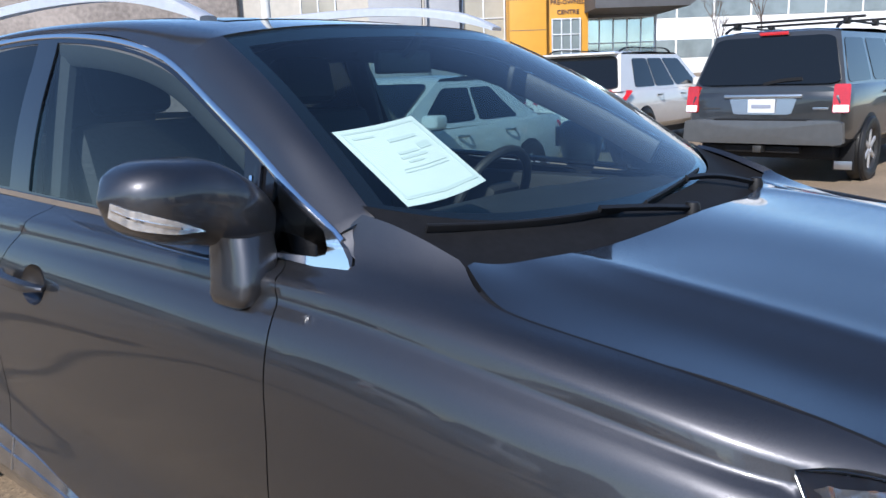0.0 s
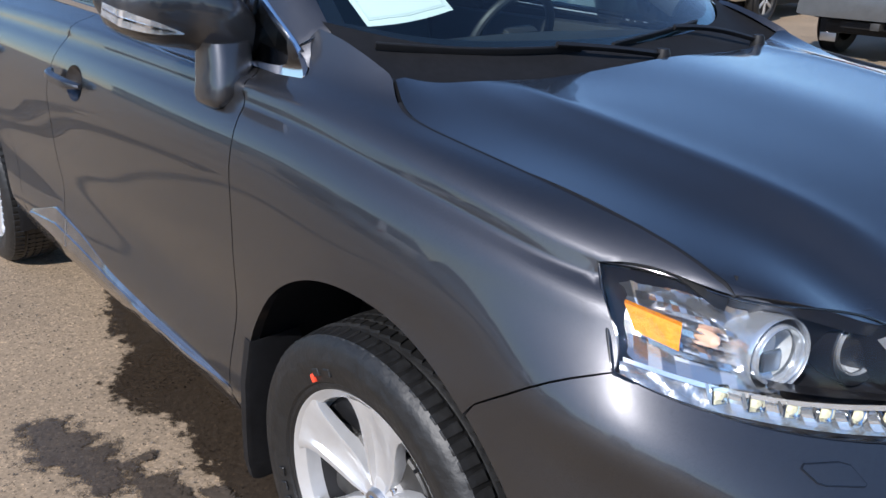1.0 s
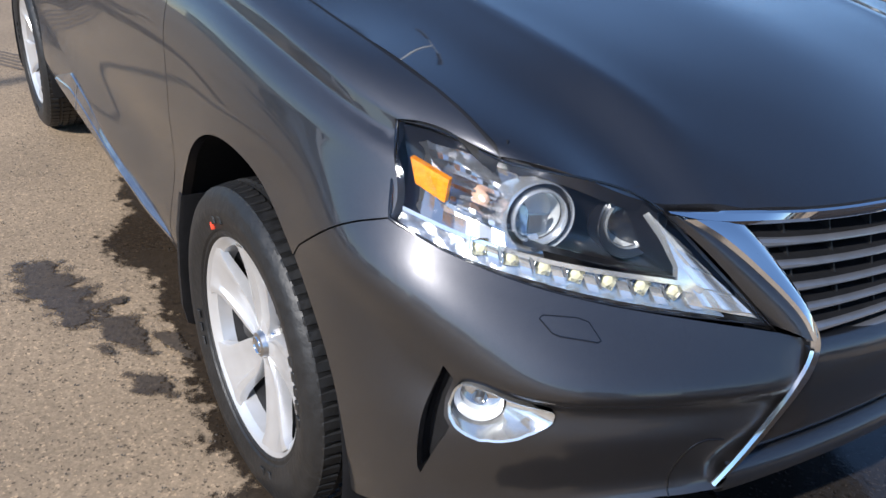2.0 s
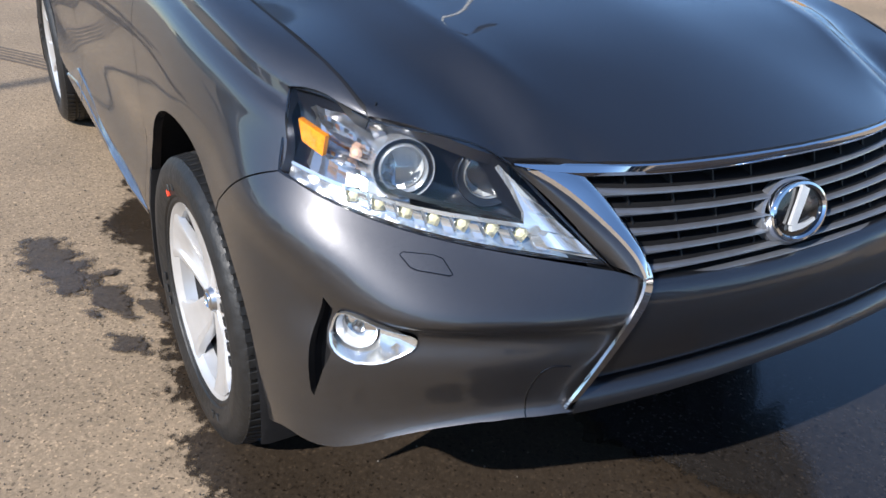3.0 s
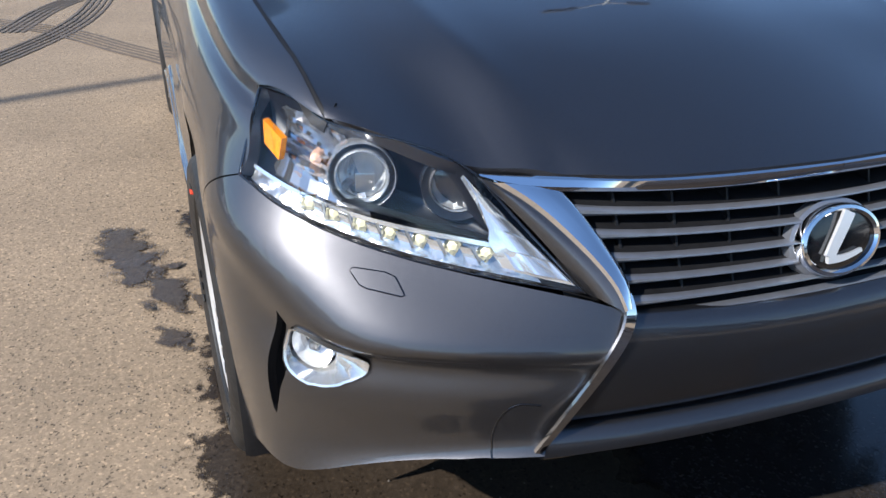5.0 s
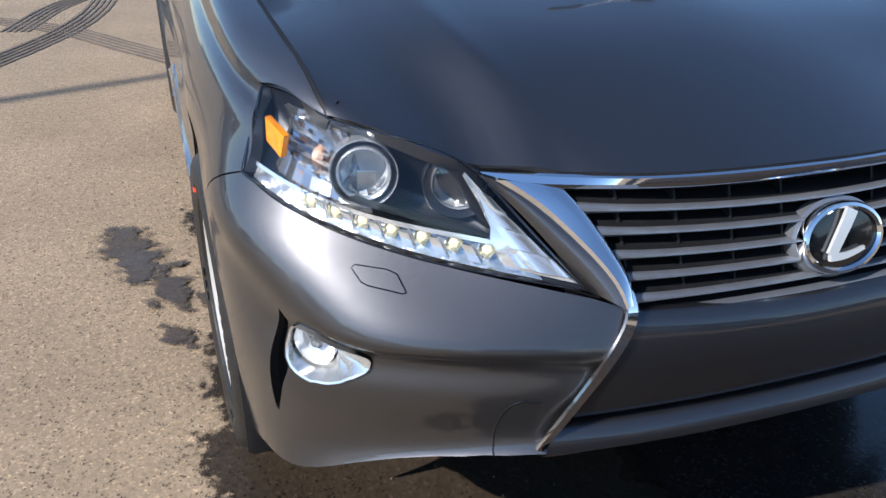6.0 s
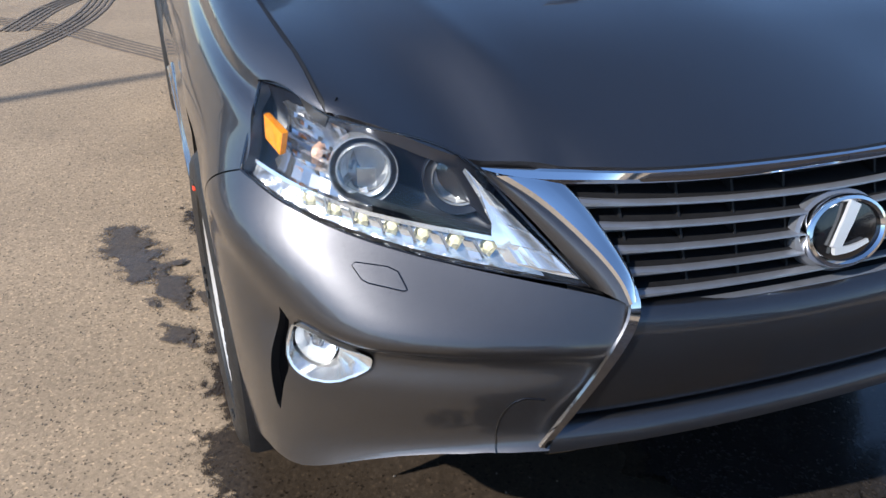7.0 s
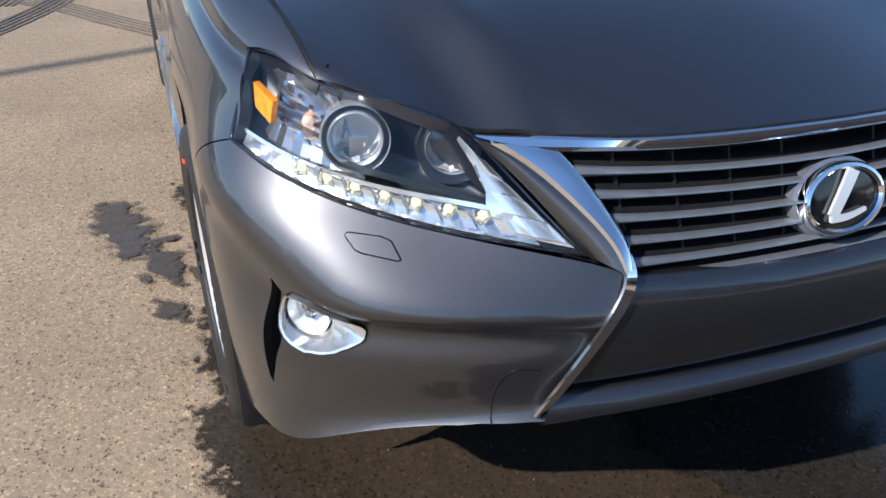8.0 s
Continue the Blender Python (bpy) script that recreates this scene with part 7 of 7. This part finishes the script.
for s in (-1, 1):
    part("tail_lamp", quad_panel([(0.10, s * 0.970, 0.84), (-0.02, s * 0.62, 0.84), (0.02, s * 0.64, 1.06), (0.42, s * 0.972, 1.04)][::s], 0.03), RED_LENS, van, "red tail lamp")
    p = curve_through([(0.5, s * 0.68, 1.70), (0.62, s * 0.68, 1.745), (1.6, s * 0.68, 1.76), (2.4, s * 0.67, 1.735), (2.5, s * 0.67, 1.69)], 20)
    part("roof_rail", ribbon(p, np.tile((0, 1, 0), (20, 1)), 0.035, 0.012), BLACK, van, "black roof rail")
    part("side_mirror", block(3.0, 3.18, min(s * 0.93, s * 1.14), max(s * 0.93, s * 1.14), 1.06, 1.22, 0.05, 3), PEARL, van)
part("rear_bumper", quad_panel([(0.0, 0.93, 0.42), (0.0, -0.93, 0.42), (0.0, -0.92, 0.70), (0.0, 0.92, 0.70)], 0.05, bow=0.03), PEARL, van)
part("bumper_reflector", block(-0.065, -0.04, -0.75, -0.5, 0.55, 0.60, 0.006), RED_LENS, van)
part("tailgate_bar", block(0.0, 0.03, -0.42, 0.42, 0.93, 0.97, 0.008), SATIN, van)
plate(van, 0.02, 0.74)
part("rear_spoiler", block(0.28, 0.55, -0.70, 0.70, 1.655, 1.69, 0.012), PEARL, van)
p = curve_through([(0.08, 0.0, 1.08), (0.08, -0.25, 1.10), (0.085, -0.4, 1.11)], 10)
part("rear_wiper", ribbon(p, np.tile((0, 0, 1), (10, 1)), 0.02, 0.01), BLACK, van)
arches(van, (0.98, 3.77), 1.90, 0.37)
for x in (0.98, 3.77):
    for s in (-1, 1):
        far_wheel(van, x, s * 0.885, 0.37)
handles(van, 1.90, ((1.45, 0.95), (2.45, 0.94)), SATIN)
part("underbody", block(0.3, 4.5, -0.75, 0.75, 0.24, 0.40, 0.03), BLACK, van)

# white saloon seen through the cabin
WHITE = textured(material("white_paint", (0.78, 0.78, 0.76), 0.3, 0.0, 1.0), 8, 0.02)
saloon = thing("white_saloon", "white saloon parked in the next row", "car", car_frame(-5.62, 7.05, 0.05, -0.9987, 0.045))
part("body", car_body(4.6, 1.80, 0.92, 0.26, [(3.5, 0.98, 0.88, 0.26), (4.3, 0.92, 0.76, 0.3), (4.6, 0.80, 0.62, 0.35)], [(0.0, 0.86, 0.80, 0.4), (0.1, 0.95, 0.94, 0.34), (0.6, 1.0, 0.96, 0.28)]), WHITE, saloon)
greenhouse(saloon, WHITE, 0.55, 1.35, 3.3, 2.35, 0.84, 0.64, 0.92, 1.42, ((0.17, 0.47), (0.50, 0.87)), 2)
arches(saloon, (0.92, 3.66), 1.80, 0.33)
for x in (0.92, 3.66):
    for s in (-1, 1):
        far_wheel(saloon, x, s * 0.835, 0.33)
handles(saloon, 1.80, ((1.25, 0.84), (2.15, 0.83)), SATIN)
for s in (-1, 1):
    part("side_mirror", block(2.75, 2.95, min(s * 0.88, s * 1.08), max(s * 0.88, s * 1.08), 0.94, 1.08, 0.05, 3), WHITE, saloon)
    part("tail_lamp", quad_panel([(0.06, s * 0.87, 0.70), (0.02, s * 0.55, 0.72), (0.06, s * 0.58, 0.86), (0.22, s * 0.88, 0.86)][::s], 0.02), RED_LENS, saloon, "red tail lamp")

# dark car beyond
NAVY = textured(material("navy_paint", (0.02, 0.022, 0.03), 0.3, 0.3, 1.0), 8, 0.1)
dark = thing("dark_saloon", "black saloon parked far off in the lot", "car", car_frame(-9.4, 12.6, -0.42, 0.907, 0.136))
part("body", car_body(4.6, 1.80, 0.95, 0.28, [(3.5, 0.98, 0.9, 0.28), (4.3, 0.92, 0.8, 0.3), (4.6, 0.80, 0.65, 0.35)], [(0.0, 0.86, 0.82, 0.4), (0.1, 0.95, 0.95, 0.34), (0.6, 1.0, 0.97, 0.3)]), NAVY, dark)
greenhouse(dark, NAVY, 0.55, 1.25, 3.3, 2.35, 0.84, 0.66, 0.94, 1.47, ((0.15, 0.47), (0.50, 0.87)), 2)
arches(dark, (0.92, 3.66), 1.80, 0.33)
for x in (0.92, 3.66):
    for s in (-1, 1):
        far_wheel(dark, x, s * 0.835, 0.33)
for k, (px, py) in enumerate(((1.0, 26.0), (4.5, 28.0))):
    c = copy_thing(dark if k else saloon, car_frame(px, py, -0.36, 0.933, lot_z(0, py)))
    tagged(c, "parked saloon far off in the lot", group="far parked cars")

# the row across the aisle, behind the walk, which the paint and glass reflect
for car, x, y, fx, words in ((dark, -12.6, -9.6, 0.02, "black saloon parked in the row across the aisle"), (van, -8.9, -9.2, -0.03, "pearl-white wagon parked in the row across the aisle"), (saloon, -5.6, -9.5, 0.02, "white saloon parked in the row across the aisle"),
                             (dark, -2.4, -9.4, 0.0, "black saloon parked in the row across the aisle"), (suv, 3.0, -9.2, 0.03, "grey truck-based wagon parked in the row across the aisle"), (saloon, 6.3, -9.6, -0.02, "white saloon parked in the row across the aisle"), (van, 9.6, -9.3, 0.02, "pearl-white wagon parked in the row across the aisle")):
    tagged(copy_thing(car, car_frame(x, y, fx, -math.sqrt(1 - fx * fx), 0.0)), words, group="cars across the aisle")

# unseen cars added ahead of the nose, to darken what its paint reflects
for car, x, y, words in ((suv, 7.6, -2.6, "grey truck-based wagon in an added, unseen row ahead"), (dark, 7.9, 0.8, "black saloon in an added, unseen row ahead"), (suv, 7.5, 4.2, "grey truck-based wagon in an added, unseen row ahead"), (dark, 7.8, 7.6, "black saloon in an added, unseen row ahead"), (van, 7.7, 11.0, "pearl-white wagon in an added, unseen row ahead")):
    tagged(copy_thing(car, car_frame(x, y, 1.0, 0.0, lot_z(0, y))), words, group="cars in the row ahead")

# ---- buildings ----
EYE0 = np.array((0.699, -1.753))
AHEAD, RIGHT = np.array((-0.651, 0.759)), np.array((0.759, 0.651))
STONE = textured(material("rough_grey_stone", (0.23, 0.20, 0.18), 0.9), 5, 0.4, 0.6)
GREY_CLAD = textured(material("grey_cladding", (0.30, 0.31, 0.33), 0.6), 3, 0.08)
BEIGE = textured(material("beige_render", (0.42, 0.39, 0.34), 0.85), 4, 0.12, 0.1)
YELLOW = textured(material("yellow_panel", (0.56, 0.275, 0.030), 0.5), 3, 0.05)
DARK_ROOF = textured(material("dark_canopy", (0.08, 0.08, 0.085), 0.6), 4, 0.15)
WHITE_CLAD = textured(material("white_cladding", (0.74, 0.74, 0.73), 0.6), 2, 0.04)
FACADE_GLASS = textured(material("facade_glass", (0.16, 0.19, 0.20), 0.08, 0.0, 0.6), 0.6, 0.35)
BLIND_GLASS = textured(material("blind_behind_glass", (0.34, 0.31, 0.25), 0.15, 0.0, 0.6), 1.0, 0.25)
# pale metallic panes: the brightness behind the glass is put into their colour
BRIGHT_GLASS = textured(material("brightened_glazing", (0.62, 0.72, 0.78), 0.05, 0.75, 1.0), 0.5, 0.35)
ALU = material("pale_aluminium", (0.62, 0.63, 0.64), 0.4, 0.5)
INK = material("navy_letters", (0.03, 0.025, 0.06), 0.6)
BASE_Z = 0.45


def facade_m(dist):
    o = EYE0 + AHEAD * dist
    return Matrix(((RIGHT[0], AHEAD[0], 0, o[0]), (RIGHT[1], AHEAD[1], 0, o[1]), (0, 0, 1, 0), (0, 0, 0, 1)))


showroom = thing("showroom", "car showroom with yellow entrance tower and grey cladding", "building", facade_m(34.0))


def wall(s0, s1, z0, z1, d0, d1, mat, name="wall", parent=None, bevel=0.01):
    return part(name, block(s0, s1, d0, d1, z0, z1, bevel), mat, parent or showroom)


def window(s0, s1, z0, z1, d, cols, rows_, mat, parent=None):
    """A framed window: frame, mullions and one pane for each field."""
    w = new("window")
    w.parent = parent or showroom
    fw = 0.05
    for j in range(rows_):
        for i in range(cols):
            a0, a1 = s0 + (s1 - s0) * i / cols, s0 + (s1 - s0) * (i + 1) / cols
            b0, b1 = z0 + (z1 - z0) * j / rows_, z0 + (z1 - z0) * (j + 1) / rows_
            part("pane", block(a0 + fw / 2, a1 - fw / 2, d - 0.02, d, b0 + fw / 2, b1 - fw / 2), mat, w)
    for i in range(cols + 1):
        a = s0 + (s1 - s0) * i / cols
        part("mullion", block(a - fw / 2, a + fw / 2, d - 0.07, d + 0.02, z0 - fw / 2, z1 + fw / 2, 0.004), ALU, w)
    for j in range(rows_ + 1):
        b = z0 + (z1 - z0) * j / rows_
        part("transom", block(s0, s1, d - 0.062, d + 0.015, b - fw / 2, b + fw / 2, 0.004), ALU, w)


wall(-40, -7.9, BASE_Z, 5.2, -0.4, 9, STONE)
wall(-7.9, -2.6, BASE_Z, 5.2, 0, 9, BEIGE)
window(-5.4, -4.0, 2.6, 5.0, -0.01, 2, 2, BLIND_GLASS)
wall(-2.6, -0.5, BASE_Z, 5.2, -0.9, 9, GREY_CLAD)
wall(-0.45, 1.0, BASE_Z, 5.2, -0.6, 9, GREY_CLAD)
part("downpipe", lathe([(0.05, BASE_Z), (0.05, 5.8)], 12, "z"), BEIGE, showroom).location = (-0.42, -1.0, 0)
wall(1.0, 3.0, BASE_Z, 5.2, 0.02, 9, GREY_CLAD)
window(1.15, 2.85, 1.2, 4.6, 0.0, 2, 4, BLIND_GLASS)
wall(2.92, 4.35, BASE_Z, 5.3, -1.6, 9, YELLOW)
wall(4.35, 6.05, BASE_Z, 5.3, -1.2, 9, YELLOW)
for z in (2.1, 3.15, 4.3):
    part("panel_joint", block(2.92, 4.35, -1.606, -1.58, z - 0.012, z + 0.012), DARK_ROOF, showroom)
window(4.62, 5.72, 1.2, 3.55, -1.25, 3, 4, FACADE_GLASS)
wall(6.05, 9.15, BASE_Z, 3.75, 0.3, 9, GREY_CLAD)
window(6.2, 9.05, 0.6, 3.62, 0.25, 5, 3, BRIGHT_GLASS)
b = block(5.9, 11.4, -3.4, 9, 3.75, 5.2, 0.02)
for v in b.verts:
    if v.co.z < 4.0 and v.co.x > 8:
        v.co.x = 9.4
part("canopy", b, DARK_ROOF, showroom, "dark overhanging canopy")


def lettering(text, s, z, size, d):
    cu = bpy.data.curves.new("letters", "FONT")
    cu.body, cu.size, cu.extrude, cu.align_x, cu.resolution_u = text, size, 0.02, "CENTER", 2
    tmp = new("letters", cu)
    me = bpy.data.meshes.new_from_object(tmp.evaluated_get(bpy.context.evaluated_depsgraph_get()))
    bpy.data.objects.remove(tmp)
    me.materials.append(INK)
    o = new("sign_lettering", me)
    o.parent = showroom
    o.matrix_basis = Matrix.Translation((s, d, z)) @ Matrix.Rotation(radians(90), 4, "X")


lettering("PRE-OWNED", 5.25, 4.12, 0.24, -1.22)
lettering("CENTRE", 5.25, 3.74, 0.24, -1.22)

white_hall = thing("white_hall", "long white office block with ribbon windows", "building", facade_m(85.0))
wall(20, 75, 1.0, 12.5, 0, 20, WHITE_CLAD, parent=white_hall)
for k in range(14):
    for z0, z1 in ((2.6, 4.4), (6.6, 8.4)):
        part("ribbon_window", block(21 + k * 3.8, 24.6 + k * 3.8, -0.06, 0.02, z0, z1), FACADE_GLASS, white_hall)
part("parapet", block(19.8, 75.2, -0.2, 20.2, 12.4, 12.9, 0.02), WHITE_CLAD, white_hall)
for k, (x, y, w, d, h, mat) in enumerate(((-85, -50, 40, 18, 5, BEIGE), (-20, -110, 60, 18, 5, GREY_CLAD), (85, -60, 18, 50, 5, WHITE_CLAD), (90, 30, 18, 40, 5, BEIGE), (-110, 30, 18, 40, 6, GREY_CLAD))):
    hall = thing("warehouse", "plain warehouse at the edge of the lot", "building", Matrix.Translation((x, y, 0)), "warehouses round the lot")
    part("wall", block(-w / 2, w / 2, -d / 2, d / 2, -0.1, h, 0.05), mat, hall)
    part("roof_edge", block(-w / 2 - 0.2, w / 2 + 0.2, -d / 2 - 0.2, d / 2 + 0.2, h, h + 0.5, 0.05), DARK_ROOF, hall)
    for i in range(8):
        for s in (-1, 1):
            a = -w / 2 + w * (i + 0.5) / 8
            part("window_band", block(a - w / 20, a + w / 20, s * (d / 2 + 0.03) - 0.03, s * (d / 2 + 0.03) + 0.03, h * 0.35, h * 0.6), FACADE_GLASS, hall)
            c = -d / 2 + d * (i + 0.5) / 8
            part("window_band", block(s * (w / 2 + 0.03) - 0.03, s * (w / 2 + 0.03) + 0.03, c - d / 20, c + d / 20, h * 0.35, h * 0.6), FACADE_GLASS, hall)

# ---- lamp posts ----
POST = textured(material("painted_post", (0.62, 0.62, 0.60), 0.5), 6, 0.1)


def lamp_post(x, y, h, turn):
    post = thing("lamp_post", "tall pale lamp post with twin flat heads", "lamp post", Matrix.Translation((x, y, lot_z(x, y))) @ Matrix.Rotation(radians(turn), 4, "Z"), "lamp posts of the lot")
    part("pole", lathe([(0.10, 0.7), (0.085, 3), (0.045, h)], 20, "z"), POST, post)
    part("concrete_base", lathe([(0.0, 0), (0.3, 0), (0.3, 0.68), (0.27, 0.72), (0.0, 0.72)], 24, "z"), BEIGE, post)
    for s in (-1, 1):
        p = curve_through([(0, 0, h - 0.1), (s * 0.3, 0, h), (s * 0.6, 0, h + 0.02)], 8)
        part("bracket", ribbon(p, np.tile((0, 1, 0), (8, 1)), 0.07, 0.04), POST, post)
        part("lamp_head", block(min(s * 0.5, s * 1.15), max(s * 0.5, s * 1.15), -0.19, 0.19, h - 0.05, h + 0.10, 0.03), DARK_ROOF, post, "dark flat lamp head")


lamp_post(-11.9, 8.1, 9.9, 60)
lamp_post(0.45, -14.2, 11.0, 20)

# ---- bare trees by the white block ----
BARK = textured(material("bare_bark", (0.12, 0.095, 0.08), 0.9), 20, 0.3, 0.3)


def bare_tree(x, y, h, seed):
    rng = random.Random(seed)
    tree = thing("bare_tree", "leafless young tree at the lot's edge", "tree", Matrix.Translation((x, y, lot_z(x, min(y, 80)) - 0.05)), "bare trees")
    bm = bmesh.new()

    def limb(p, d, length, r, depth):
        q = p + d * length
        side = d.cross(Vector((0.3, 0.5, 0.8))).normalized()
        other = d.cross(side)
        a = [bm.verts.new(p + (side * math.cos(k * 1.2566) + other * math.sin(k * 1.2566)) * r) for k in range(5)]
        b = [bm.verts.new(q + (side * math.cos(k * 1.2566) + other * math.sin(k * 1.2566)) * r * 0.6) for k in range(5)]
        for k in range(5):
            bm.faces.new((a[k], a[(k + 1) % 5], b[(k + 1) % 5], b[k]))
        if depth:
            for _ in range(rng.choice((2, 3, 3))):
                nd = (d + Vector((rng.uniform(-0.7, 0.7), rng.uniform(-0.7, 0.7), rng.uniform(-0.05, 0.5)))).normalized()
                limb(p + d * length * rng.uniform(0.6, 1.0), nd, length * rng.uniform(0.55, 0.8), r * 0.55, depth - 1)

    limb(Vector((0, 0, 0)), Vector((0, 0, 1)), h * 0.35, h * 0.014, 5)
    part("branches", bm, BARK, tree)


o = EYE0 + AHEAD * 52 + RIGHT * 20.5
bare_tree(o[0], o[1], 8.0, 3)
o = EYE0 + AHEAD * 55 + RIGHT * 19.0
bare_tree(o[0], o[1], 7.0, 5)
